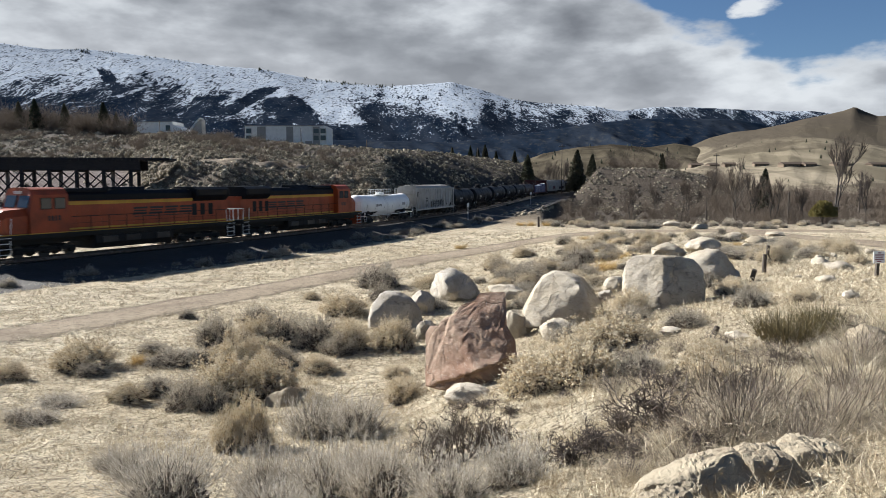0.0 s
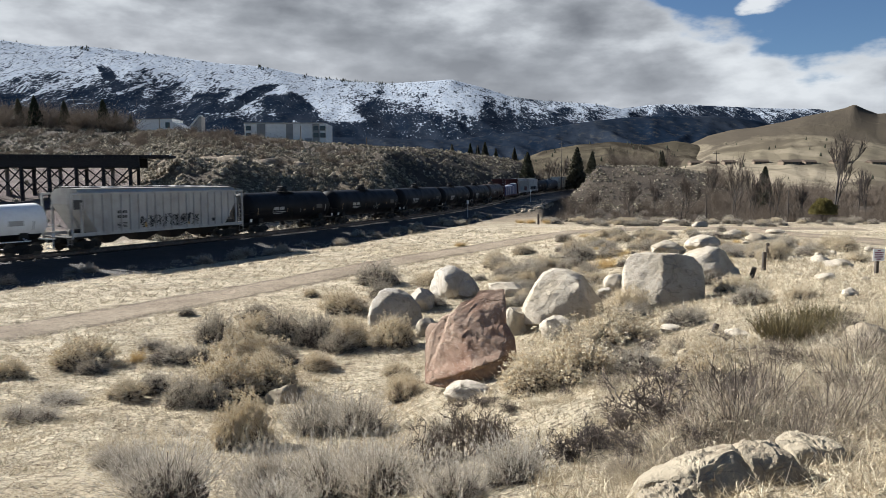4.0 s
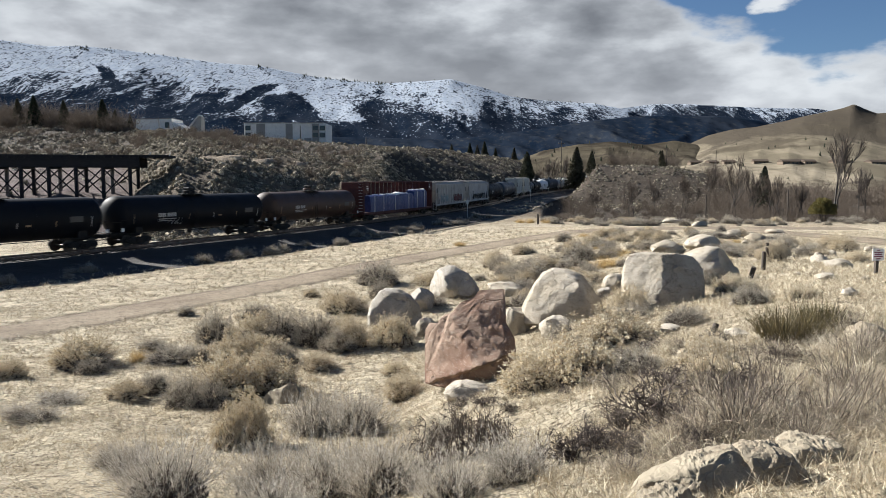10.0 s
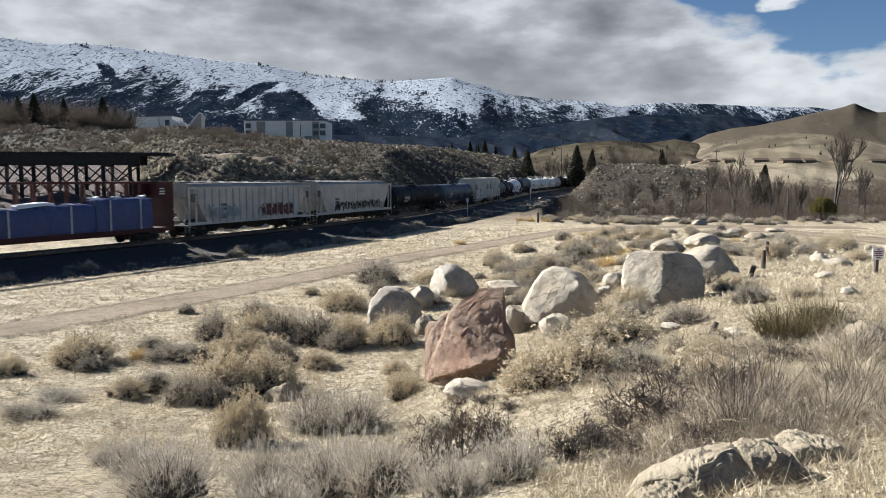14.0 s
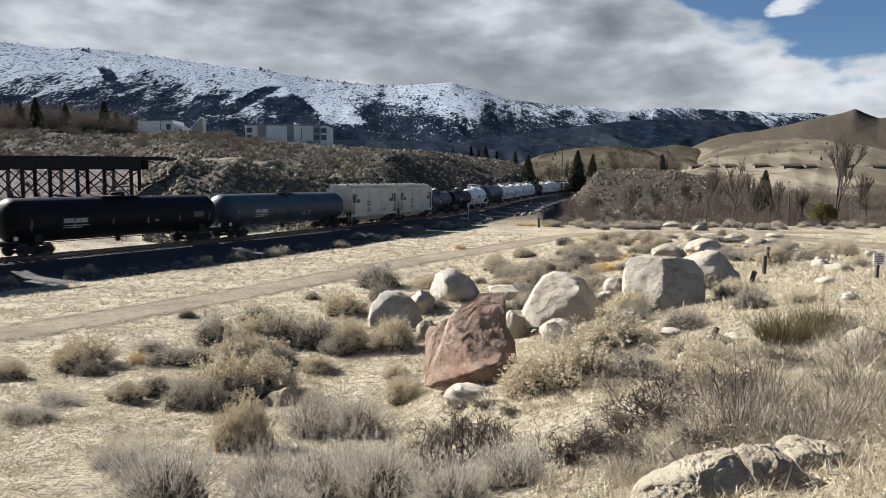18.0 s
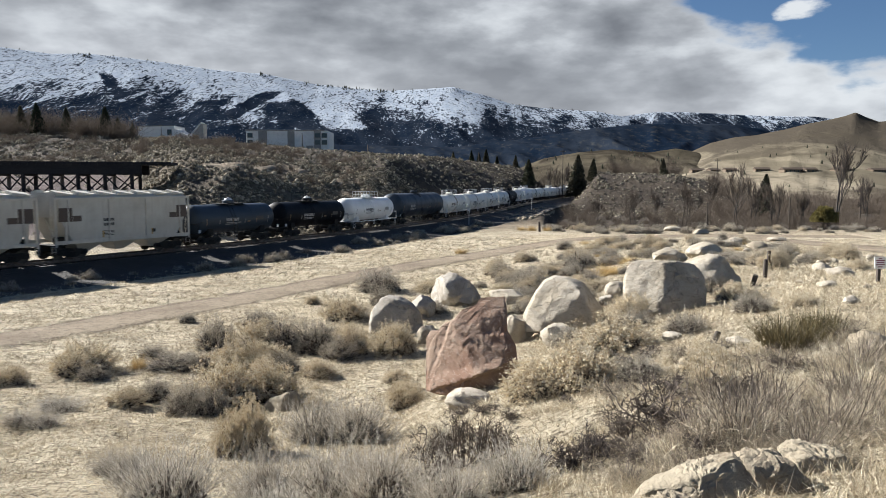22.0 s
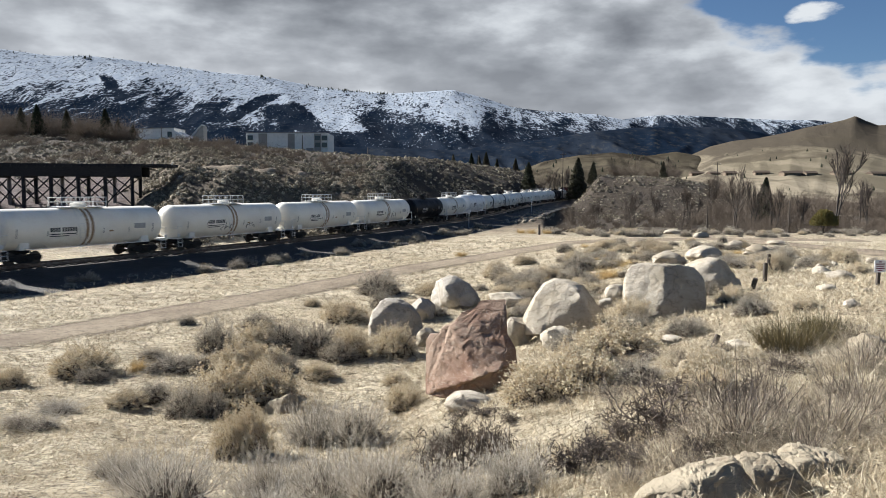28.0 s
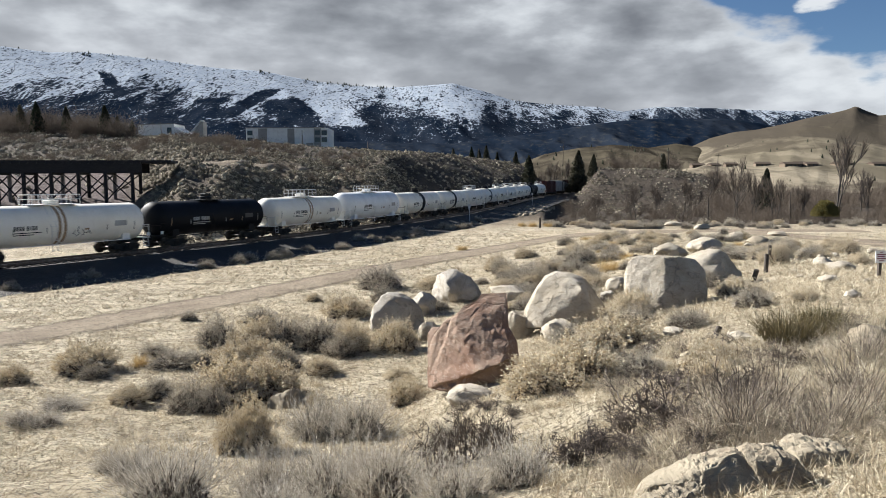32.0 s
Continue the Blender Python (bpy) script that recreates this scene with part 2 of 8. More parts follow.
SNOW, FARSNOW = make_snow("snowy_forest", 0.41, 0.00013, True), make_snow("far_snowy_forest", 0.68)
HILL, LOWHILL = make_hill("bare_grass_hill", 0.88), make_hill("brown_foothill", 0.42, 0.3)

# ---- lie of the land ----
F = 1330.0 # steps of bearing per unit of x over y


def bend(y):
    """The railway's centre line: x at a depth y, straight beyond both ends."""
    y = np.asarray(y, float)
    q = np.clip(y, 45, 235)
    x = ((7.615e-06 * q - 3.9345e-03) * q + 0.9102) * q - 64.9
    slope = (2.2845e-05 * q - 7.869e-03) * q + 0.9102
    return x + (y - q) * slope


TRACK_Y = np.linspace(-420, 760, 4721)
TRACK_X = bend(TRACK_Y)
TRACK_S = np.concatenate([[0], np.cumsum(np.hypot(np.diff(TRACK_X), np.diff(TRACK_Y)))])
TRACK_S -= np.interp(50, TRACK_Y, TRACK_S)
TRACK_Z = 0.006 * np.clip(TRACK_Y - 130, 0, 260) - 0.14


def on_track(s, side=0.0, up=0.0):
    y = np.interp(s, TRACK_S, TRACK_Y)
    x = np.interp(s, TRACK_S, TRACK_X)
    z = np.interp(s, TRACK_S, TRACK_Z)
    d = np.array([np.interp(s + 0.5, TRACK_S, TRACK_X) - np.interp(s - 0.5, TRACK_S, TRACK_X), np.interp(s + 0.5, TRACK_S, TRACK_Y) - np.interp(s - 0.5, TRACK_S, TRACK_Y)])
    d /= np.hypot(*d)
    return np.array([x + d[1] * side, y - d[0] * side, z + up])


def ease(v, a, b):
    q = np.clip((v - a) / (b - a), 0, 1)
    return q * q * (3 - 2 * q)


def waves(x, y, size, seed=0):
    """A cheap smooth unevenness of the ground between -1 and 1."""
    r = np.random.RandomState(seed)
    z = np.zeros_like(np.asarray(x, float))
    for _ in range(7):
        a, p, k = r.uniform(0, 6.28), r.uniform(0, 6.28), r.uniform(0.6, 1.7) * 6.28 / size
        z = z + np.sin(k * (x * math.cos(a) + y * math.sin(a)) + p)
    return z / 4.0


def rise(columns, values, c):
    return np.interp(c, columns, values)


def height(x, y):
    """The ground's height: the knoll under the camera, the flat, the banks behind the railway, the river flat and its mound."""
    x, y = np.asarray(x, float), np.asarray(y, float)
    long = np.clip(13.5 + 2.3 * x, 11.0, 44.0)
    z = -1.0 + 4.4 * np.exp(-(np.maximum(y, 0) / long) ** 1.6)
    z = np.where(y < 0, 3.4, z)
    z = z + ((-1.0) - z) * ease(np.abs(x), 45, 75)
    z = z + 0.10 * waves(x, y, 3.2, 3) * ease(np.hypot(x, y), 3, 9) * (1 - ease(y, 17, 26)) + 0.04 * waves(x, y, 1.1, 4) * (1 - ease(y, 15, 24))
    d = np.maximum(y, 20)
    c = 784 + F * x / d
    # banks on the far side of the railway
    toe = np.interp(c, (-700, -100, 112, 300, 500, 660, 800, 900, 950, 975), (45, 62, 64, 72, 88, 102, 134, 184, 234, 262))
    crest = np.interp(c, (-700, 120, 235, 258, 285, 320, 400, 680, 800, 900, 950, 975), (140, 142, 134, 122, 116, 104, 106, 160, 250, 330, 360, 380))
    crest_up = np.interp(c, (-700, 0, 235, 258, 300, 325, 400, 500, 600, 640, 690, 750, 800, 850, 900, 935, 950, 965), (22, 22, 22, 28, 30, 34, 33, 30, 28, 36, 47, 50, 44, 38, 33, 22, 0, -12))
    edge = crest + np.interp(c, (0, 300, 600, 700, 900), (70, 70, 60, 26, 20))
    edge_up = np.interp(c, (-700, 0, 100, 200, 260, 320, 400, 500, 600, 680, 720, 800, 850, 900, 935, 960), (110, 97, 94, 84, 79, 79, 72, 66, 57, 51, 50, 42, 37, 32, 20, -14))
    back = edge + 190
    z1, z2 = EYE[2] + crest_up * crest / F, EYE[2] + edge_up * edge / F
    z3 = EYE[2] + (edge_up - 4) * back / F
    q = np.clip((d - toe) / (crest - toe), 0, 1)
    up = z + (z1 - z) * (0.75 * q + 0.25 * ease(q, 0, 1))
    up = np.where(d > crest, z1 + (z2 - z1) * np.clip((d - crest) / (edge - crest), 0, 1), up)
    up = np.where(d > edge, z2 + (z3 - z2) * np.clip((d - edge) / (back - edge), 0, 1), up)
    up = up + (0.5 * waves(x, y, 14, 5) + 0.25 * waves(x, y, 5, 6)) * ease(d, toe, toe + 20) * (1 - ease(d, 260, 400))
    left = 1 - ease(c, 955, 985)
    # the river flat and its sage mound to the right of the railway
    flat = -1.0 - 2.2 * ease(y, 95, 130) + 1.5 * ease(y, 300, 700)
    top = np.interp(c, (975, 1000, 1020, 1060, 1100, 1150, 1200, 1240, 1262, 1300), (-14, 8, 19, 22, 20, 19, 15, 8, 0, -20))
    crown = EYE[2] + top * 285 / F
    m = ease(y, 215, 275) * (1 - ease(y, 330, 520)) * ease(c, 975, 990) * (1 - ease(c, 1270, 1310))
    right = np.where(y > 90, z + (flat - z) * ease(y, 92, 128), z)
    right = right + np.maximum(crown + 0.4 * waves(x, y, 16, 8) - flat, 0) * m
    out = np.where(y > 40, left * up + (1 - left) * right, z)
    # the cut along the rails
    near = np.abs(x - bend(y)) * 0.9
    bed = np.interp(y, TRACK_Y, TRACK_Z) - 1.0
    cut = 1 - ease(near, 5.5, 13)
    return np.where((y > -300) & (y < 700), out + (bed - out) * cut * np.where(out > bed, 1.0, ease(y, 140, 200)), out)


def sheet(name, verts, rows, columns, material, label, smooth=True, wrap=False):
    faces = []
    for i in range(rows - 1):
        a = i * columns
        for j in range(columns - (0 if wrap else 1)):
            k = (j + 1) % columns
            faces.append((a + j, a + k, a + columns + k, a + columns + j))
    me = bpy.data.meshes.new(name)
    me.from_pydata([tuple(v) for v in verts], [], faces)
    me.materials.append(material)
    me.polygons.foreach_set("use_smooth", [smooth] * len(me.polygons))
    ob = new(name, me)
    return tagged(ob, label, name.split("_")[0], kind="structure")


def make_ground_sheet():
    front = np.radians(np.arange(-40, 40.01, 0.32))
    rest = np.radians(np.arange(43, 318, 4.0))
    angle = np.concatenate([front, rest])
    radius = np.concatenate([[0.0, 0.5], np.geomspace(1.2, 4700, 250)])
    a, r = np.meshgrid(angle, radius)
    x, y = np.sin(a) * r, np.cos(a) * r
    z = height(x, y)
    far = ease(r, 650, 1100)
    z = z + (-2.0 - z) * far
    v = np.stack([x, y, z], -1).reshape(-1, 3)
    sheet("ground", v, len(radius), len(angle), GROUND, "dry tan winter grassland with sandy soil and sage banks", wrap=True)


def ridges(az, r, seed, size):
    """Ridged unevenness of a mountainside."""
    out = np.zeros_like(az)
    for octave, (k, w) in enumerate(((1, 1.0), (2.1, 0.45), (4.3, 0.15), (8.7, 0.05))):
        q = waves(az * 3000 * k + 0.35 * r * k, r * 0.55 * k, size, seed + octave)
        out = out + w * (1 - 2 * np.abs(np.clip(q, -1, 1)))
    return out


def mountain(name, material, label, columns, tops, near, far, foot, rough, seed, steps=90, deg=(-46, 46), size=900):
    """A mountainside from its foot to its crest line."""
    az = np.radians(np.arange(deg[0], deg[1], 0.16))
    c = 784 + F * np.tan(az)
    up = np.interp(c, columns, tops)
    t = np.linspace(0, 1.18, steps)
    a, q = np.meshgrid(az, t)
    wide = np.arange(-60, 61)
    soft = np.convolve(np.pad(up, 60, mode="edge"), np.exp(-(wide / 26.0) ** 2) / np.exp(-(wide / 26.0) ** 2).sum(), mode="valid")
    r = near + (far - near) * q
    body = np.clip(q, 0, 1)
    crest = EYE[2] + (soft[None] + (up - soft)[None] * body ** 7) * far / F
    z = foot + (crest - foot) * (body ** 1.25) - np.maximum(q - 1, 0) * 600
    z = z + rough * ridges(a, r, seed, size) * np.sin(np.clip(body, 0, 1) * math.pi) ** 0.7
    z = z + rough * 0.05 * ridges(a * 6, r, seed + 9, size)
    d = r
    v = np.stack([np.tan(a) * d, d, z], -1).reshape(-1, 3)
    sheet(name, v, steps, len(az), material, label)


make_ground_sheet()
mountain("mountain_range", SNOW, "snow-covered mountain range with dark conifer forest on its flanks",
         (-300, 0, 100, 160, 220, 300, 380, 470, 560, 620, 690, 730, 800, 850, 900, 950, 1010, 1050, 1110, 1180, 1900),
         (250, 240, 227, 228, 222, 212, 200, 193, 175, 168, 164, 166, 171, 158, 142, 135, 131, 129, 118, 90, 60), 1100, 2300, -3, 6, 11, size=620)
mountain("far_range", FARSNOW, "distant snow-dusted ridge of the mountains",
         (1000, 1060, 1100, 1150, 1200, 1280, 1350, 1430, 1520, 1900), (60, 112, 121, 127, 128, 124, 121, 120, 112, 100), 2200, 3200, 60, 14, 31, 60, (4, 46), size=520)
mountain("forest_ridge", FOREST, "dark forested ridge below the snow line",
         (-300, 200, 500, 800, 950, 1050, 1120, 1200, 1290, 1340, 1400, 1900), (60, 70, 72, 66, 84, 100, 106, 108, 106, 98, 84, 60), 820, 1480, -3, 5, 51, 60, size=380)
mountain("foothill", LOWHILL, "low brown foothills with scattered trees",
         (700, 900, 960, 1020, 1080, 1140, 1190, 1260, 1900), (14, 22, 48, 58, 64, 58, 66, 52, 40), 480, 860, -3, 2.6, 71, 50, (-6, 46), size=300)
mountain("grass_hill", HILL, "bare tan grass hill with a pointed summit",
         (1130, 1180, 1215, 1250, 1290, 1330, 1380, 1420, 1460, 1485, 1503, 1520, 1545, 1568, 1640, 1800), (-10, 34, 58, 74, 84, 88, 98, 108, 116, 122, 129, 121, 112, 114, 96, 70), 420, 900, -2.5, 1.3, 91, 110, (12, 46), size=420)

# ---- building kit ----
class Shape:
    """Gathers the corners and faces of one mesh."""

    def __init__(self):
        self.v, self.f = [], []

    def add(self, verts, faces):
        n = len(self.v)
        self.v.extend([tuple(p) for p in verts])
        self.f.extend([tuple(i + n for i in q) for q in faces])
        return self

    def box(self, x0, x1, y0, y1, z0, z1, edge=0.0):
        if edge <= 0:
            v = [(x, y, z) for x in (x0, x1) for y in (y0, y1) for z in (z0, z1)]
            return self.add(v, [(0, 1, 3, 2), (4, 6, 7, 5), (0, 4, 5, 1), (2, 3, 7, 6), (0, 2, 6, 4), (1, 5, 7, 3)])
        e = edge
        v = []
        for x, sx in ((x0, 1), (x1, -1)):
            for y, sy in ((y0, 1), (y1, -1)):
                for z, sz in ((z0, 1), (z1, -1)):
                    v += [(x, y + sy * e, z + sz * e), (x + sx * e, y, z + sz * e), (x + sx * e, y + sy * e, z)]
        f = [(0, 3, 9, 6), (12, 18, 21, 15), (1, 13, 16, 4), (7, 10, 22, 19), (2, 8, 20, 14), (5, 17, 23, 11),
             (0, 1, 4, 3), (6, 9, 10, 7), (12, 15, 16, 13), (18, 19, 22, 21),
             (0, 6, 8, 2), (3, 5, 11, 9), (12, 14, 20, 18), (15, 21, 23, 17),
             (1, 2, 14, 13), (4, 16, 17, 5), (7, 19, 20, 8), (10, 11, 23, 22),
             (0, 2, 1), (3, 4, 5), (6, 7, 8), (9, 11, 10), (12, 13, 14), (15, 17, 16), (18, 20, 19), (21, 22, 23)]
        return self.add(v, f)

    def tube(self, points, radius, sides=6, cap=True):
        """A round bar along points; radius may be one number or one for each point."""
        pts = [Vector(p) for p in points]
        rad = [radius] * len(pts) if isinstance(radius, (int, float)) else list(radius)
        n = len(self.v)
        ref = None
        for i, p in enumerate(pts):
            d = (pts[min(i + 1, len(pts) - 1)] - pts[max(i - 1, 0)]).normalized()
            if ref is None:
                ref = d.orthogonal().normalized()
            ref = (ref - d * ref.dot(d)).normalized()
            o = d.cross(ref)
            for j in range(sides):
                a = 2 * math.pi * j / sides
                self.v.append(tuple(p + (ref * math.cos(a) + o * math.sin(a)) * rad[i]))
        for i in range(len(pts) - 1):
            for j in range(sides):
                k = (j + 1) % sides
                a, b = n + i * sides, n + (i + 1) * sides
                self.f.append((a + j, a + k, b + k, b + j))
        if cap:
            self.f.append(tuple(n + j for j in reversed(range(sides))))
            self.f.append(tuple(n + (len(pts) - 1) * sides + j for j in range(sides)))
        return self

    def lathe(self, profile, axis="x", at=(0, 0, 0), sides=24):
        """Turns (along, radius) pairs round an axis."""
        n = len(self.v)
        for a, r in profile:
            for j in range(sides):
                t = 2 * math.pi * j / sides
                u, w = math.cos(t) * r, math.sin(t) * r
                p = {"x": (a, u, w), "y": (u, a, w), "z": (u, w, a)}[axis]
                self.v.append((p[0] + at[0], p[1] + at[1], p[2] + at[2]))
        for i in range(len(profile) - 1):
            for j in range(sides):
                k = (j + 1) % sides
                self.f.append((n + i * sides + j, n + i * sides + k, n + (i + 1) * sides + k, n + (i + 1) * sides + j))
        self.f.append(tuple(n + j for j in range(sides)))
        self.f.append(tuple(n + (len(profile) - 1) * sides + j for j in range(sides)))
        return self

    def extrude(self, outline, y0, y1):
        """A flat outline of (x, z) pairs given thickness along y."""
        k = len(outline)
        v = [(x, y0, z) for x, z in outline] + [(x, y1, z) for x, z in outline]
        f = [tuple(range(k)), tuple(range(2 * k - 1, k - 1, -1))]
        f += [(i, (i + 1) % k, k + (i + 1) % k, k + i) for i in range(k)]
        return self.add(v, f)

    def loft(self, sections):
        """Joins equal rings of points one after the other."""
        k = len(sections[0])
        n = len(self.v)
        for s in sections:
            self.v.extend([tuple(p) for p in s])
        for i in range(len(sections) - 1):
            for j in range(k):
                m = (j + 1) % k
                self.f.append((n + i * k + j, n + i * k + m, n + (i + 1) * k + m, n + (i + 1) * k + j))
        self.f.append(tuple(n + j for j in range(k)))
        self.f.append(tuple(n + (len(sections) - 1) * k + j for j in range(k)))
        return self

    flip = False         # set while things are built whose detailed side is the left-hand one

    def mesh(self, name, material, smooth=False):
        me = bpy.data.meshes.new(name)
        if Shape.flip:
            self.v = [(x, -y, z) for x, y, z in self.v]
        me.from_pydata(self.v, [], self.f)
        if len(self.f) < 9000:
            b = bmesh.new()
            b.from_mesh(me)
            bmesh.ops.recalc_face_normals(b, faces=b.faces)
            b.to_mesh(me)
            b.free()
        me.materials.append(material)
        if smooth:
            me.polygons.foreach_set("use_smooth", [True] * len(me.polygons))
            me.set_sharp_from_angle(angle=radians(38))
        return me


def part(name, shape, material, parent, label="", smooth=False, at=None):
    """One mesh object under a thing or a part. shape: a Shape or a finished mesh."""
    me = shape.mesh(name, material, smooth) if isinstance(shape, Shape) else shape
    ob = new(name, me)
    ob.parent = parent
    if at is not None:
        ob.matrix_basis = at
    if label:
        ob["label"] = label
    return ob


def thing(name, shape, material, label, category, group="", at=None, smooth=False):
    """A top-level thing of one mesh, or an Empty to hold parts when no shape is given."""
    if shape is None:
        ob = new(name)
        ob.empty_display_size = 0.5
    else:
        ob = new(name, shape.mesh(name, material, smooth) if isinstance(shape, Shape) else shape)
    if at is not None:
        ob.matrix_basis = at
    return tagged(ob, label, category, group)


# ---- the train ----
ORANGE = painted("orange_enamel", (0.31, 0.052, 0.013), dirt=(0.05, 0.03, 0.022), amount=0.6, rough=0.42)
BLACK = painted("black_tank_paint", (0.006, 0.007, 0.01), dirt=(0.022, 0.02, 0.019), amount=0.3, rough=0.5, spec=0.12)
NAVY = painted("navy_tank_paint", (0.032, 0.046, 0.064), dirt=(0.05, 0.05, 0.05), amount=0.25, rough=0.42, spec=0.3)
BROWNTANK = painted("brown_tank_paint", (0.045, 0.023, 0.016), amount=0.4, rough=0.5)
WHITE = painted("white_tank_paint", (0.9, 0.86, 0.77), dirt=(0.52, 0.44, 0.33), amount=0.32, rough=0.45)
CLEANWHITE = painted("fresh_white_paint", (0.88, 0.88, 0.87), dirt=(0.45, 0.42, 0.38), amount=0.35, rough=0.35)
GREYCAR = painted("grey_hopper_paint", (0.42, 0.42, 0.41), dirt=(0.16, 0.13, 0.1), amount=0.5, rough=0.6)
CREAMCAR = painted("cream_hopper_paint", (0.56, 0.54, 0.48), dirt=(0.24, 0.19, 0.14), amount=0.45, rough=0.6)
REDBROWN = painted("red_oxide_paint", (0.055, 0.013, 0.012), dirt=(0.035, 0.02, 0.016), amount=0.45, rough=0.65)
UNDER = painted("dark_running_gear", (0.012, 0.011, 0.01), dirt=(0.03, 0.024, 0.019), amount=0.6, rough=0.75)
STEEL = painted("worn_steel", (0.07, 0.062, 0.055), dirt=(0.03, 0.022, 0.017), amount=0.6, rough=0.5, metal=0.5)
YELLOW = painted("yellow_paint", (0.5, 0.28, 0.03), amount=0.45)
WHITEMARK = painted("white_marking", (0.72, 0.72, 0.7), amount=0.25)
DARKMARK = painted("dark_marking", (0.02, 0.02, 0.022), amount=0.2)
RUST = painted("rust_streak", (0.3, 0.2, 0.11), dirt=(0.5, 0.42, 0.32), amount=0.5, rough=0.8)
DIMPANEL = painted("dim_grey_panel", (0.06, 0.06, 0.06), amount=0.3)
BROWNSHADE = painted("brown_end_recess", (0.085, 0.062, 0.05), amount=0.4)
PALEBLUE = painted("pale_graffiti_paint", (0.27, 0.36, 0.4), amount=0.2)
TAGRED = painted("red_graffiti_paint", (0.17, 0.05, 0.05), amount=0.2)


def make_glass():
    k = Nodes("cab_window_glass")
    return k.done((0.03, 0.04, 0.05), 0.06, 0.0)


def make_tarp():
    k = Nodes("blue_lumber_wrap")
    p = k.coords()
    a = k.noise(k.coords(scale=(1.2, 1.2, 0.5)), 2.2, 5, 0.65, 0.8)
    col = k.mix(k.ramp(a, (0.35, 0.0), (0.65, 1.0)), (0.008, 0.022, 0.1), (0.018, 0.042, 0.165))
    k.bump(k.math("ADD", a, k.math("MULTIPLY", k.noise(p, 9, 4), 0.3)), 0.7, 0.12)
    return k.done(col, 0.42)


GLASS, TARP = make_glass(), make_tarp()
WHEEL_R = 0.46


def wheelset_mesh(radius):
    s = Shape()
    for q in (-1, 1):
        y = 0.75 * q
        s.lathe([(y - 0.07, 0.12), (y - 0.07, radius - 0.07), (y - 0.05, radius - 0.03), (y - q * 0.0, radius - 0.03), (y + 0.065, radius - 0.0), (y + 0.065, radius - 0.06),
                 (y + 0.02, radius - 0.1), (y + 0.02, 0.16), (y + 0.09, 0.15), (y + 0.09, 0.1)] if q > 0 else
                [(y - 0.09, 0.1), (y - 0.09, 0.15), (y - 0.02, 0.16), (y - 0.02, radius - 0.1), (y - 0.065, radius - 0.06), (y - 0.065, radius), (y, radius - 0.03), (y + 0.05, radius - 0.03),
                 (y + 0.07, radius - 0.07), (y + 0.07, 0.12)], "y", sides=22)
    s.lathe([(-1.08, 0.075), (-0.85, 0.085), (0.85, 0.085), (1.08, 0.075)], "y", sides=10)
    # a bolted end cap makes the turning show
    for q in (-1, 1):
        for a in (0, 2.1, 4.2):
            s.box(0.05 * math.cos(a) - 0.015, 0.05 * math.cos(a) + 0.015, q * 1.08 - 0.02, q * 1.08 + 0.02, 0.05 * math.sin(a) - 0.015, 0.05 * math.sin(a) + 0.015)
    return s.mesh("wheelset", STEEL, True)


WHEELSET = wheelset_mesh(WHEEL_R)
WHEELS = []          # every turning wheelset, with its place on its truck


def side_frame_mesh(axles):
    """The cast side frame of a truck, outside the wheels."""
    s = Shape()
    reach = axles[-1] + 0.32
    if len(axles) == 2:
        s.extrude([(-reach, 0.6), (-0.75, 0.72), (0.75, 0.72), (reach, 0.6), (reach, 0.38), (0.75, 0.42), (0.42, 0.16), (-0.42, 0.16), (-0.75, 0.42), (-reach, 0.38)], -0.07, 0.07)
        for x in (-0.17, 0.0, 0.17):
            s.lathe([(0.2, 0.075), (0.5, 0.075)], "z", (x, 0.12, 0.06), 8)
    else:
        s.extrude([(-reach, 0.72), (reach, 0.72), (reach, 0.34), (reach - 0.5, 0.5), (-reach + 0.5, 0.5), (-reach, 0.34)], -0.08, 0.08)
        for x in (-0.95, 0.95):
            s.lathe([(0.3, 0.1), (0.62, 0.1)], "z", (x, 0.14, 0.06), 8)
    for a in axles:
        s.box(a - 0.17, a + 0.17, -0.1, 0.13, 0.32, 0.6, 0.03)
    return s.mesh("side_frame", UNDER)


FRAMES = {2: side_frame_mesh((-0.89, 0.89)), 3: side_frame_mesh((-1.85, 0.0, 1.85))}


def truck(car, x, axles=2):
    """A bogie: bolster, two side frames and its wheelsets."""
    places = {2: (-0.89, 0.89), 3: (-1.85, 0.0, 1.85)}[axles]
    s = Shape().box(-0.24, 0.24, -1.0, 1.0, 0.34, 0.74, 0.04).box(-0.1, 0.1, -0.3, 0.3, 0.74, 0.92)
    if axles == 3:
        s.box(-2.0, 2.0, -0.6, 0.6, 0.5, 0.86, 0.05)
    t = part("truck", s, UNDER, car, at=pose(x, 0, 0))
    for q in (-1, 1):
        part("side_frame", FRAMES[axles], UNDER, t, at=pose(0, 1.02 * q, 0, 0, 0, 0 if q > 0 else 180))
    for a in places:
        WHEELS.append((part("wheelset", WHEELSET, STEEL, t, at=pose(a, 0, WHEEL_R)), a))


def couplers(car, half, high=0.88):
    for q in (-1, 1):
        s = Shape().box(min(q * (half - 0.75), q * (half - 0.08)), max(q * (half - 0.75), q * (half - 0.08)), -0.09, 0.09, high - 0.1, high + 0.1, 0.02)
        s.box(min(q * (half - 0.22), q * (half + 0.04)), max(q * (half - 0.22), q * (half + 0.04)), -0.16, 0.16, high - 0.15, high + 0.15, 0.05)
        part("coupler", s, UNDER, car)


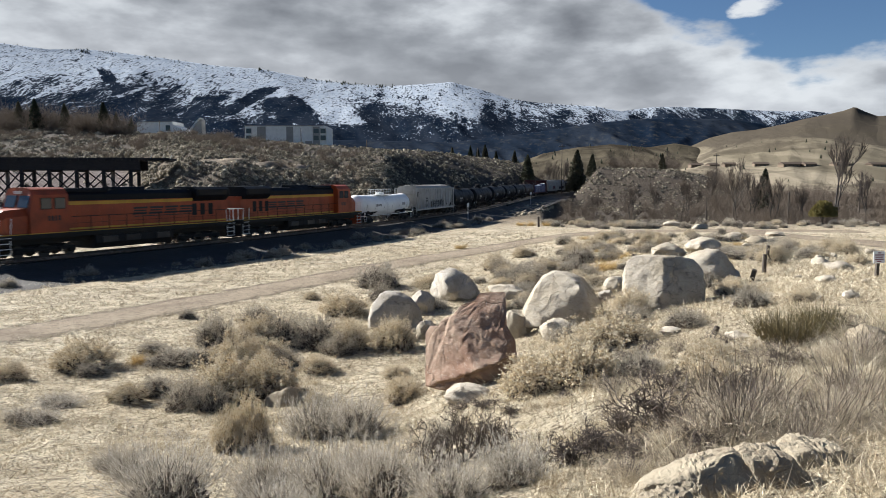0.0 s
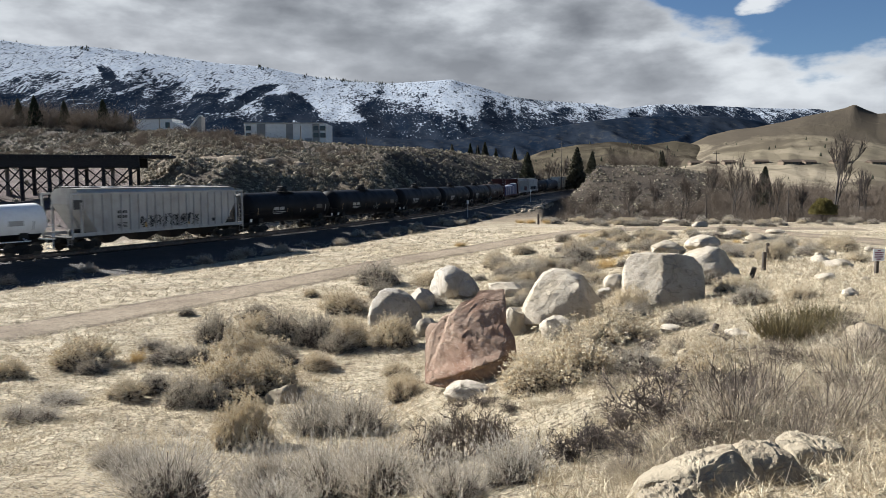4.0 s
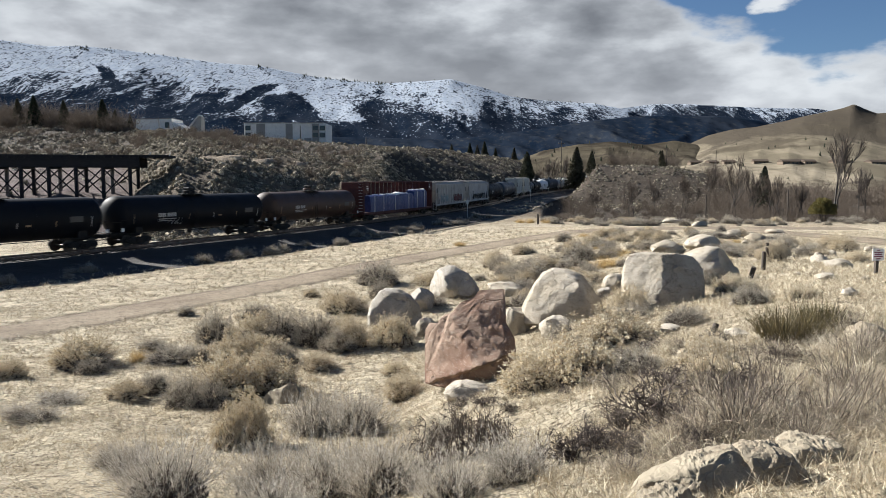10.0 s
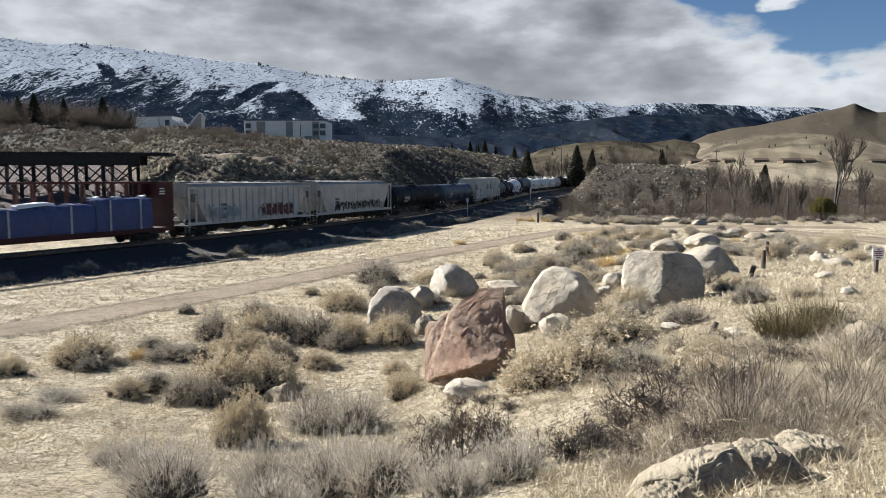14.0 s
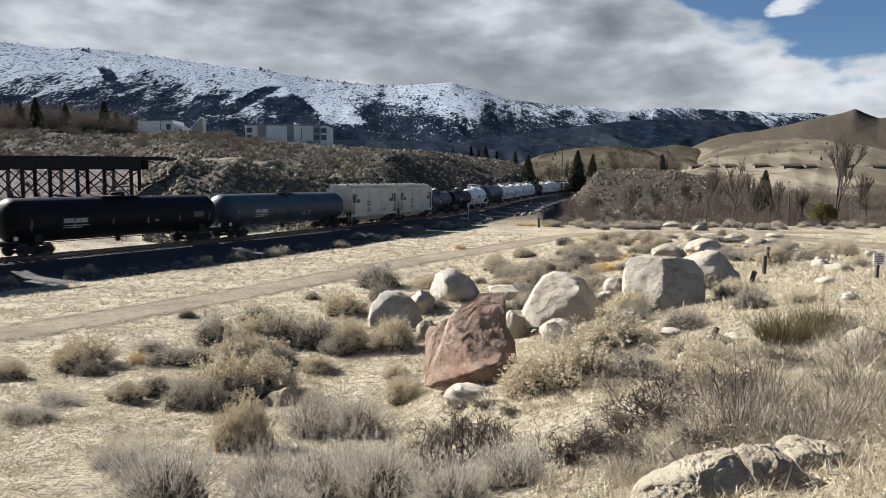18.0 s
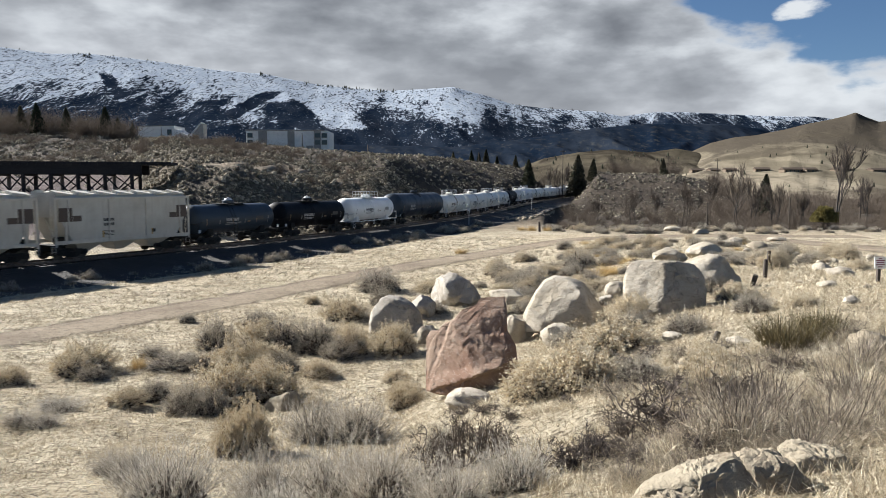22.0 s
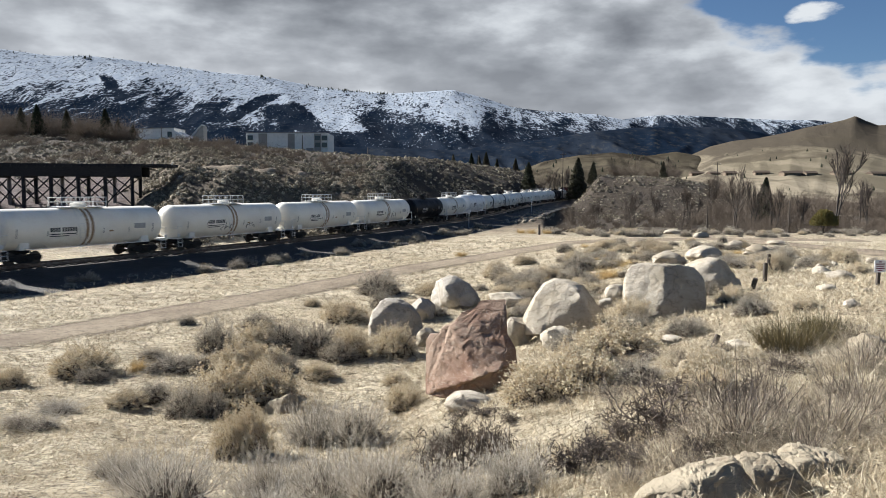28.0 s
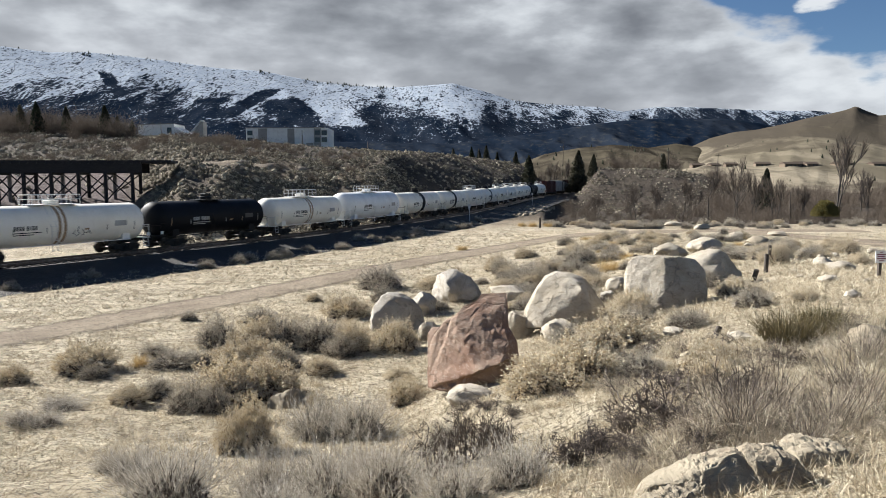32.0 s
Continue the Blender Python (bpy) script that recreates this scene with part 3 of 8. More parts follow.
def marks(car, name, rows, material, x, z, y, tall=0.2, step=0.2, word=()):
    """Painted lettering that cannot be read, as plain bars."""
    s = Shape()
    for i in range(rows):
        q = x
        for j, w in enumerate(word):
            s.box(q, q + w, min(y, y - 0.012 * np.sign(y)), max(y, y - 0.012 * np.sign(y)), z - i * step, z - i * step + tall)
            q += w + 0.06
    part(name, s, material, car)


def curved_patch(radius, high, x0, x1, a0, a1, lift=0.006, side=-1, steps=6):
    """A thin plate laid on a tank's shell between two angles below (-) or above (+) its middle line."""
    s = Shape()
    ring = []
    for x in (x0, x1):
        for r in (radius - 0.004, radius + lift):
            for i in range(steps + 1):
                a = radians(a0 + (a1 - a0) * i / steps)
                ring.append((x, side * r * math.cos(a), high + r * math.sin(a)))
    k = steps + 1
    f = []
    for i in range(steps):
        f += [(k + i, k + i + 1, 3 * k + i + 1, 3 * k + i), (i, i + 1, k + i + 1, k + i), (2 * k + i, 2 * k + i + 1, 3 * k + i + 1, 3 * k + i)]
    f += [(0, k, 3 * k, 2 * k), (k - 1, 2 * k - 1, 4 * k - 1, 3 * k - 1)]
    return s.add(ring, f)


def tank_car(label, length, radius, base, paint, rail="white", gear="plain", band=None, trim=None, sag=0.0, belly=None, dome_paint=None, tags=0, seed=0):
    """A tank car, seen from its right-hand side (-y). base: the shell's lowest point over the rails."""
    rnd = random.Random(seed)
    car = thing("tank_car", None, None, label, "tank car", "cars of the freight train")
    half = length / 2
    end = half - 0.45
    high = base + radius
    head = radius * 0.52
    prof = []
    for i in range(9):
        a = math.pi / 2 * i / 8
        prof.append((-end + head * (1 - math.sin(a)), radius * math.cos(a) if i < 8 else 0.02))
    prof = prof[::-1]
    body = prof + [(x, radius) for x in np.linspace(-end + head + 0.4, end - head - 0.4, 8)] + [(-x, r) for x, r in prof[::-1]]
    s = Shape().lathe(body, "x", (0, 0, high), 40)
    if sag:
        s.v = [(x, y, z - sag * (1 - (x / end) ** 2)) for x, y, z in s.v]
    part("tank", s, paint, car, smooth=True)
    # weld rings
    for x in (-end + head, -end * 0.33, end * 0.33, end - head):
        r = Shape().lathe([(x - 0.035, radius - 0.01), (x - 0.02, radius + 0.01), (x + 0.02, radius + 0.01), (x + 0.035, radius - 0.01)], "x", (0, 0, high - sag * (1 - (x / end) ** 2)), 40)
        part("weld_ring", r, paint, car, smooth=True)
    if belly:
        r = Shape()
        for side in (-1, 1):
            p = curved_patch(radius, high, -end + head, end - head, -88, -38, 0.008, side, 10)
            r.add(p.v, p.f)
        if sag:
            r.v = [(x, y, z - sag * 0.75) for x, y, z in r.v]
        part("lower_shell", r, belly, car, "dark lower half of the tank shell")
    if band:
        wide = 0.5
        r = Shape().lathe([(-wide, radius - 0.01), (-wide, radius + 0.012), (wide, radius + 0.012), (wide, radius - 0.01)], "x", (0, 0, high), 40)
        part("center_band", r, band, car, "black band round the middle", smooth=True)
    if trim:
        for x in (-0.28, 0.12):
            part("stain", curved_patch(radius, high, x, x + 0.22, -70, 70, 0.007, -1, 12), trim, car, "brown spill stain down the shell")
    # bolsters and end sills
    rc = half - 2.35
    for q in (-1, 1):
        a, b = sorted((q * (rc - 0.9), q * (half - 0.55)))
        part("stub_sill", Shape().box(a, b, -0.32, 0.32, 0.72, 1.06, 0.03), UNDER, car)
        s = Shape().extrude([(q * rc - 0.35, 1.0), (q * rc + 0.35, 1.0), (q * rc + 0.3, high - radius * 0.62), (q * rc - 0.3, high - radius * 0.62)], -radius * 0.82, radius * 0.82)
        part("saddle", s, UNDER if belly or paint in (BLACK, NAVY, BROWNTANK) else paint, car)
        part("end_platform", Shape().box(min(q * (half - 0.95), q * (half - 0.5)), max(q * (half - 0.95), q * (half - 0.5)), -1.42, 1.42, 1.02, 1.09), UNDER if rail == "dark" else WHITEMARK, car)
        s = Shape()
        x = q * (half - 0.55)
        for y in (-1.4, 1.4):
            s.tube([(x, y, 1.08), (x, y, 2.05), (x - q * 0.55, y, 2.05)], 0.025, 5)
        s.tube([(x, -1.4, 1.9), (x, 1.4, 1.9)], 0.022, 5)
        for y in (-1.38, 1.38):
            for z in (0.45, 0.75):
                s.tube([(x - q * 0.05, y, z), (x - q * 0.5, y, z)], 0.02, 5)
            s.tube([(x - q * 0.05, y, 0.4), (x - q * 0.05, y, 1.05)], 0.02, 5)
            s.tube([(x - q * 0.5, y, 0.4), (x - q * 0.5, y, 1.05)], 0.02, 5)
        part("hand_rail", s, UNDER if rail == "dark" else WHITEMARK, car)
        truck(car, q * rc)
        # placard holder
        part("placard", Shape().box(q * (half - 0.62) - 0.13, q * (half - 0.62) + 0.13, -1.46, -1.44, 1.2, 1.46), WHITEMARK, car, "white diamond placard")
    couplers(car, half)
    # top fittings
    top = high + radius - sag
    dome = dome_paint or paint
    part("manway", Shape().lathe([(top - 0.08, 0.52), (top + 0.28, 0.52), (top + 0.33, 0.46), (top + 0.36, 0.1)], "z", sides=18), dome, car, smooth=True)
    if gear == "bell":
        part("bonnet", Shape().lathe([(top + 0.3, 0.36), (top + 0.36, 0.36), (top + 0.5, 0.26), (top + 0.56, 0.1), (top + 0.6, 0.06)], "z", sides=16), WHITEMARK, car, "pale domed valve bonnet", smooth=True)
    reach = 1.75 if gear in ("rail", "bell") else 1.25
    part("top_platform", Shape().box(-reach, reach, -0.75, 0.75, top + 0.03, top + 0.07), UNDER if rail == "dark" else WHITEMARK, car)
    s = Shape()
    up = 0.72 if gear == "rail" else (0.95 if gear == "bell" else 0.55)
    if gear != "plain":
        for y in (-0.74, 0.74):
            for x in np.linspace(-reach, reach, 6 if gear == "rail" else 5):
                s.tube([(x, y, top + 0.05), (x, y, top + up)], 0.026 if gear == "rail" else 0.018, 5)
            for z in ((up, up * 0.55) if gear == "rail" else (up,)):
                s.tube([(-reach, y, top + z), (reach, y, top + z)], 0.026 if gear == "rail" else 0.022, 5)
        for x in (-reach, reach):
            s.tube([(x, -0.74, top + up), (x, 0.74, top + up)], 0.024, 5)
    else:
        for y in (-0.7, 0.7):
            for x in (-reach, -reach + 0.5, 0.6, reach):
                s.tube([(x, y, top + 0.05), (x, y, top + 0.42)], 0.022, 5)
            s.tube([(0.6, y, top + 0.42), (reach, y, top + 0.42)], 0.022, 5)
            s.tube([(-reach, y, top + 0.42), (-reach + 0.5, y, top + 0.42)], 0.022, 5)
        part("valve_box", Shape().box(-0.34, 0.34, -0.34, 0.34, top + 0.33, top + 0.58, 0.06), UNDER, car)
    part("platform_railing", s, UNDER if rail == "dark" else WHITEMARK, car)
    # the ladder on the near side
    s = Shape()
    for x in (0.55, 0.95):
        s.tube([(x, -1.52, 0.6), (x, -1.52, high - 0.2), (x, -radius * 0.75, high + radius * 0.72), (x, -0.7, top + 0.05)], 0.022, 5)
    for z in np.arange(0.7, high + 0.3, 0.32):
        s.tube([(0.55, -1.53, z), (0.95, -1.53, z)], 0.014, 4)
    part("ladder", s, UNDER if rail == "dark" else WHITEMARK, car)
    if rail == "white":
        s = Shape().box(-half + 2.2, half - 2.2, -1.5, -1.3, 1.03, 1.08)
        for x in np.linspace(-half + 2.4, half - 2.4, 7):
            s.tube([(x, -1.4, 1.05), (x, -radius * 0.5, high - radius * 0.8)], 0.03, 4)
        part("running_board", s, paint, car)
    else:
        s = Shape().tube([(-half + 2.2, -1.2, 0.95), (half - 2.2, -1.2, 0.95)], 0.03, 5)
        for x in np.linspace(-half + 3.2, half - 3.2, 9):
            s.tube([(x, -1.2, 0.95), (x, -1.0, base + 0.25)], 0.02, 4)
        part("brake_rod", s, UNDER, car)
        part("outlet_valve", Shape().lathe([(base - 0.35, 0.12), (base - 0.3, 0.2), (base - 0.05, 0.2), (base + 0.1, 0.3)], "z", (0.1, 0, 0), 12), UNDER, car)
    # reflector strips and lettering
    light = paint in (WHITE, CLEANWHITE)
    for i, x in enumerate(np.linspace(-end + 1.3, end - 1.3, 6)):
        part("reflector_strip", curved_patch(radius, high - sag * (1 - (x / end) ** 2), x, x + 0.045, -20 if i not in (0, 5) else -24, -4 if i not in (0, 5) else 4), DARKMARK if light else RUST if i % 2 else GREYCAR, car)
    ink = DARKMARK if light else GREYCAR
    x = end - 3.6
    for i in range(rnd.choice((8, 9, 10))):
        if i == 4:
            x -= 0.12
        part("letter_bar", curved_patch(radius, high - sag * 0.4, x - 0.13, x, -9, 3, 0.006, -1, 3), ink, car)
        x -= 0.19
    for i, w in enumerate((1.9, 1.4)):
        part("letter_line", curved_patch(radius, high - sag * 0.4, end - 3.6 - w, end - 3.6, -17 - 6 * i, -14.5 - 6 * i, 0.006, -1, 2), ink, car)
    x = -end + 2.0
    part("data_panel", curved_patch(radius, high - sag * 0.4, x, x + 1.0, -10, 6, 0.006, -1, 3), GREYCAR if light else DIMPANEL, car, "grey stencilled data panel")
    part("warning_panel", curved_patch(radius, high - sag * 0.5, -end * 0.28, -end * 0.28 + 0.35, -16, -11, 0.006, -1, 3), RUST, car, "faded warning panel")
    for i in range(tags):
        x = rnd.uniform(-end * 0.5, end * 0.3)
        s = Shape()
        for j in range(5):
            p = [(x + j * 0.3 + rnd.uniform(-0.1, 0.25), rnd.uniform(-38, -12)) for _ in range(4)]
            s.tube([(px, -(radius + 0.004) * math.cos(radians(pa)), high + (radius + 0.004) * math.sin(radians(pa))) for px, pa in p], 0.022, 4)
        part("graffiti", s, DARKMARK if light else GREYCAR, car, "scrawled spray-paint tag")
    return car


def covered_hopper(label, length, top, paint, ribs, graffiti="", round_top=False, seed=0):
    """A covered hopper: a ribbed body with raked ends, roof hatches, chutes beneath and open end cages."""
    rnd = random.Random(seed)
    car = thing("hopper_car", None, None, label, "hopper car", "cars of the freight train")
    half = length / 2
    end = half - 0.55
    w, floor, eave = 1.55, 1.25, top - 0.42
    # the body: side sheets between sloped end sheets
    lower = end - (1.35 if paint is CREAMCAR else 2.2)
    lip, high_lip = (0.3, floor + 1.7) if paint is CREAMCAR else (0.75, eave - 0.75)
    sec = []
    for x, z0 in ((-end + lip, high_lip), (-lower, floor), (lower, floor), (end - lip, high_lip)):
        roof = [(w, eave), (w * 0.72, top - 0.12), (0.45, top - 0.02), (-0.45, top - 0.02), (-w * 0.72, top - 0.12), (-w, eave)]
        bulge = 0.0 if not round_top else 0.04
        sec.append([(x, y, z) for y, z in [(-w + 0.02, z0), (w - 0.02, z0)] + [(w + bulge, (eave + z0) / 2)] + roof + [(-w - bulge, (eave + z0) / 2)]])
    part("body", Shape().loft(sec), paint, car)
    part("eave_rail", Shape().box(-end, end, -w - 0.07, -w + 0.03, eave - 0.08, eave + 0.06).box(-end, end, w - 0.03, w + 0.07, eave - 0.08, eave + 0.06), paint, car)
    part("side_sill", Shape().box(-end, end, -w - 0.05, -w + 0.06, floor - 0.14, floor + 0.1).box(-end, end, w - 0.06, w + 0.05, floor - 0.14, floor + 0.1), paint, car)
    for i, x in enumerate(np.linspace(-end + 1.0, end - 1.0, ribs)):
        z0 = floor if abs(x) < lower else floor + (high_lip - floor) * (abs(x) - lower) / (end - lip - lower)
        part("side_post", Shape().box(x - 0.04, x + 0.04, -w - 0.09, -w + 0.02, z0, eave - 0.05), paint, car)
    # end structure: corner posts, end sheet braces, ladders, platform
    for q in (-1, 1):
        x = q * end
        for y in (-w, w):
            a, b = sorted((x, x - q * 0.12))
            part("corner_post", Shape().box(a, b, y - 0.06, y + 0.06, 0.95, eave), paint, car)
            a, b = sorted((q * (end - 0.75), q * (end - 0.9)))
            part("inner_post", Shape().box(a, b, y - 0.05, y + 0.05, floor, eave - 0.6), paint, car)
        s = Shape().extrude([(q * (end - lip + 0.02), high_lip - 0.05), (q * (lower + 0.1), floor + 0.02), (q * (lower + 0.45), floor + 0.02), (q * (end - lip + 0.1), high_lip + 0.1)], -0.06, 0.06)
        part("end_brace", s, paint, car)
        a, b = sorted((q * (end - 0.25), q * (end - 1.0)))
        # on cream cars, dark plates stand in for the end frame's shaded openings
        if paint is CREAMCAR:
            c, d = sorted((q * (end - 0.3), q * (end - 1.3)))
            part("end_panel", Shape().box(c, d, -w - 0.06, -w + 0.02, floor + 1.4, floor + 2.35), BROWNSHADE, car, "dark brown plate painted as a shaded opening in the end frame")
            c, d = sorted((q * (end - 1.34), q * (end - 2.0)))
            part("end_panel", Shape().box(c, d, -w - 0.06, -w + 0.02, floor + 1.4, floor + 1.8), BROWNSHADE, car, "dark brown plate painted as a shaded opening in the end frame")
        else:
            part("end_panel", Shape().box(a, b, -w - 0.015, -w + 0.02, floor + 1.75, floor + 2.4), DIMPANEL, car, "dark end panel")
        s = Shape()
        for y in (-w - 0.03, -w + 0.42):
            s.tube([(x, y, 0.5), (x, y, eave)], 0.022, 5)
        for z in np.arange(0.6, eave, 0.36):
            s.tube([(x, -w - 0.03, z), (x, -w + 0.42, z)], 0.017, 4)
        part("ladder", s, paint, car)
        a, b = sorted((q * (half - 0.5), q * (lower + 0.5)))
        part("end_platform", Shape().box(a, b, -w, w, 1.0, 1.07).box(a, b, -0.35, 0.35, 0.7, 1.0), UNDER, car)
        part("air_tank", Shape().lathe([(x - q * 0.9 - 0.5, 0.12), (x - q * 0.9 - 0.42, 0.24), (x - q * 0.9 + 0.42, 0.24), (x - q * 0.9 + 0.5, 0.12)], "x", (0, -0.75, 1.36), 14), UNDER, car, smooth=True)
        truck(car, q * (half - 2.1))
    couplers(car, half)
    n = 4 if length > 16 else 3
    for i in range(n):
        c = (i - (n - 1) / 2) * (2 * lower / n)
        k = lower / n - 0.12
        s = Shape().loft([[(c - k, -w * 0.92, floor + 0.02), (c + k, -w * 0.92, floor + 0.02), (c + k, w * 0.92, floor + 0.02), (c - k, w * 0.92, floor + 0.02)],
                          [(c - 0.3, -0.55, 0.42), (c + 0.3, -0.55, 0.42), (c + 0.3, 0.55, 0.42), (c - 0.3, 0.55, 0.42)]])
        part("discharge_chute", s, UNDER if paint is GREYCAR else paint, car)
    for i, x in enumerate(np.linspace(-end + 1.2, end - 1.2, 10 if length > 16 else 8)):
        part("roof_hatch", Shape().box(x - 0.5, x + 0.5, -0.42, 0.42, top - 0.03, top + 0.07, 0.02), paint, car)
    for i, x in enumerate(np.linspace(-end + 0.9, end - 0.9, 7) if paint is CREAMCAR else ()):
        for q in (-1, 1):
            s = Shape().loft([[(x + u, q * 1.38, top - 0.2), (x + u, q * 1.38, top - 0.14 + v), (x + u, q * 0.72, top + 0.02 + v), (x + u, q * 0.72, top - 0.1)] for u, v in ((-0.62, 0.0), (0.5, 0.16), (0.62, 0.16))])
            part("hatch_cover", s, paint, car, "pale sloping roof hatch cover")
    for y in (-0.95, 0.95) if paint is not CREAMCAR else ():
        part("roof_walk", Shape().box(-end, end, y - 0.28, y + 0.28, top + 0.0, top + 0.05), STEEL, car)
    y = -w - 0.052
    marks(car, "letter_bars", 2, DARKMARK, end - 4.6, floor + 1.35, y, 0.2, 0.34, (0.16, 0.16, 0.16, 0.16))
    marks(car, "data_lines", 4, DARKMARK, end - 4.6, floor + 0.62, y, 0.045, 0.1, (0.5, 0.3))
    part("stencil_box", Shape().box(-end + 3.4, -end + 3.75, y - 0.004, y + 0.012, floor + 0.35, floor + 0.6), DARKMARK, car)
    part("reflector_strip", Shape().box(-2.2, -2.1, y - 0.004, y + 0.012, floor + 0.2, floor + 0.65).box(2.1, 2.2, y - 0.004, y + 0.012, floor + 0.2, floor + 0.65), YELLOW, car)
    if graffiti:
        for word, (colour, x0, x1, z0, z1) in enumerate({"dark": ((DARKMARK, -3.2, 2.6, 0.15, 1.15),), "red": ((TAGRED, -5.2, -0.9, 0.25, 1.35), (DARKMARK, -5.3, -0.7, 0.2, 1.45), (PALEBLUE, 2.0, 6.0, 0.3, 1.6)),
                                                          "wide": ((DARKMARK, -5.5, 4.5, 0.15, 1.2), (GREYCAR, -6.6, -4.4, 0.1, 1.0))}[graffiti]):
            x = x0
            while x < x1:
                s = Shape()
                k = rnd.uniform(0.35, 0.8)
                for _ in range(3):
                    p = [(x + rnd.uniform(-0.1, k), floor + rnd.uniform(z0, z1)) for _ in range(5)]
                    s.tube([(a, y, b) for a, b in p], 0.03 if colour is not TAGRED else 0.05, 4)
                x += k
                part("graffiti_letter", s, colour, car, "spray-painted letter on the side sheet")
    return car


def centerbeam_car():
    car = thing("centerbeam_flatcar", None, None, "red-brown centerbeam flatcar loaded with blue-wrapped lumber", "flatcar", "cars of the freight train")
    half, top = 11.8, 4.72
    end = half - 0.55
    part("deck", Shape().box(-end, end, -1.4, 1.4, 0.98, 1.12, 0.02).box(-end, end, -0.35, 0.35, 0.62, 0.98), REDBROWN, car)
    part("side_sill", Shape().box(-end, end, -1.47, -1.4, 0.86, 1.14).box(-end, end, 1.4, 1.47, 0.86, 1.14), REDBROWN, car)
    part("top_chord", Shape().box(-end + 0.2, end - 0.2, -0.28, 0.28, top - 0.16, top, 0.03), REDBROWN, car)
    for i, x in enumerate(np.linspace(-end + 2.0, end - 2.0, 16)):
        part("center_post", Shape().extrude([(x - 0.09, 1.1), (x + 0.09, 1.1), (x + 0.07, top - 0.1), (x - 0.07, top - 0.1)], -0.2, 0.2), REDBROWN, car)
    for i, x in enumerate((-7.0, -2.4, 2.4, 7.0)):
        part("diagonal_brace", Shape().extrude([(x - 1.2, 1.1), (x - 1.05, 1.1), (x + 1.05, top - 0.1), (x + 0.9, top - 0.1)], -0.05, 0.05), REDBROWN, car)
    for q in (-1, 1):
        a, b = sorted((q * end, q * (end - 0.35)))
        s = Shape().box(a, b, -1.42, 1.42, 1.1, top - 0.05, 0.03)
        a, b = sorted((q * (end - 0.35), q * (end - 1.6)))
        s.box(a, b, -1.42, -1.3, top - 1.3, top - 0.05).box(a, b, 1.3, 1.42, top - 1.3, top - 0.05)
        part("bulkhead", s, REDBROWN, car)
        s = Shape()
        for z in np.arange(1.3, top, 0.35):
            s.tube([(q * (end + 0.03), -1.3, z), (q * (end + 0.03), -0.85, z)], 0.02, 4)
        part("ladder", s, WHITEMARK, car)
        part("letter_bars", Shape().box(q * (end - 1.1) - 0.25, q * (end - 1.1) + 0.25, -1.435, -1.42, 3.9, 4.0).box(q * (end - 1.1) - 0.25, q * (end - 1.1) + 0.25, -1.435, -1.42, 3.72, 3.8).box(q * (end - 1.1) - 0.2, q * (end - 1.1) + 0.25, -1.435, -1.42, 4.12, 4.2), WHITEMARK, car)
        truck(car, q * (half - 3.0))
    couplers(car, half)
    # wrapped lumber packs on the near side, one lot higher than the other
    rnd = random.Random(5)
    for x0, x1, h in ((4.4, 9.3, 3.05), (0.0, 4.41, 2.98), (-4.4, 0.01, 3.12), (-9.3, -4.39, 3.45)):
        n = 10
        sec = []
        for i in range(n + 1):
            x = x0 + (x1 - x0) * i / n
            b = rnd.uniform(-0.03, 0.05)
            t = h + rnd.uniform(-0.06, 0.05)
            if i in (0, n):
                t, b = t - 0.05, b - 0.04
            sec.append([(x, -0.22, 1.13), (x, -1.36 - b, 1.13), (x, -1.4 - b * 1.4, 1.6), (x, -1.38 - b, t - 0.35), (x, -1.3 - b, t - 0.06), (x, -1.1, t + rnd.uniform(-0.02, 0.04)), (x, -0.22, t)])
        part("lumber_pack", Shape().loft(sec), TARP, car, "lumber pack in wrinkled blue plastic", smooth=True)
        for x in ((x0 + 1.2, x1 - 1.1) if abs(x0 + x1) > 10 else (x0 + 2.0,)):
            part("strap", Shape().box(x - 0.03, x + 0.03, -1.47, -1.43, 1.13, h - 0.06).box(x - 0.03, x + 0.03, -1.44, -0.25, h + 0.03, h + 0.06), WHITEMARK, car, "white tie-down strap")
    for i in range(9):
        x, w = -8.6 + i * 1.95 + rnd.uniform(-0.3, 0.3), rnd.uniform(0.3, 0.7)
        z = 3.5 if x < -4.4 else 3.08
        part("loose_wrap_edge", Shape().loft([[(x + u * w, -0.5, z + 0.02), (x + u * w, -1.2, z + rnd.uniform(0.0, 0.05)), (x + u * w, -1.05, z + rnd.uniform(0.06, 0.2)), (x + u * w, -0.55, z + rnd.uniform(0.08, 0.16))] for u in (-0.5, 0.0, 0.5)]), CLEANWHITE, car, "flapping white edge of the plastic wrap")
    part("torn_wrap", Shape().loft([[(x, -0.3, 3.08 + z), (x, -1.25, 3.05 + z), (x, -1.0, 3.27 + z * 0.5), (x, -0.4, 3.29 + z)] for x, z in ((-1.4, 0.02), (-0.6, 0.1), (0.3, 0.0), (1.2, -0.08))]), CLEANWHITE, car, "torn white plastic sheet")
    return car


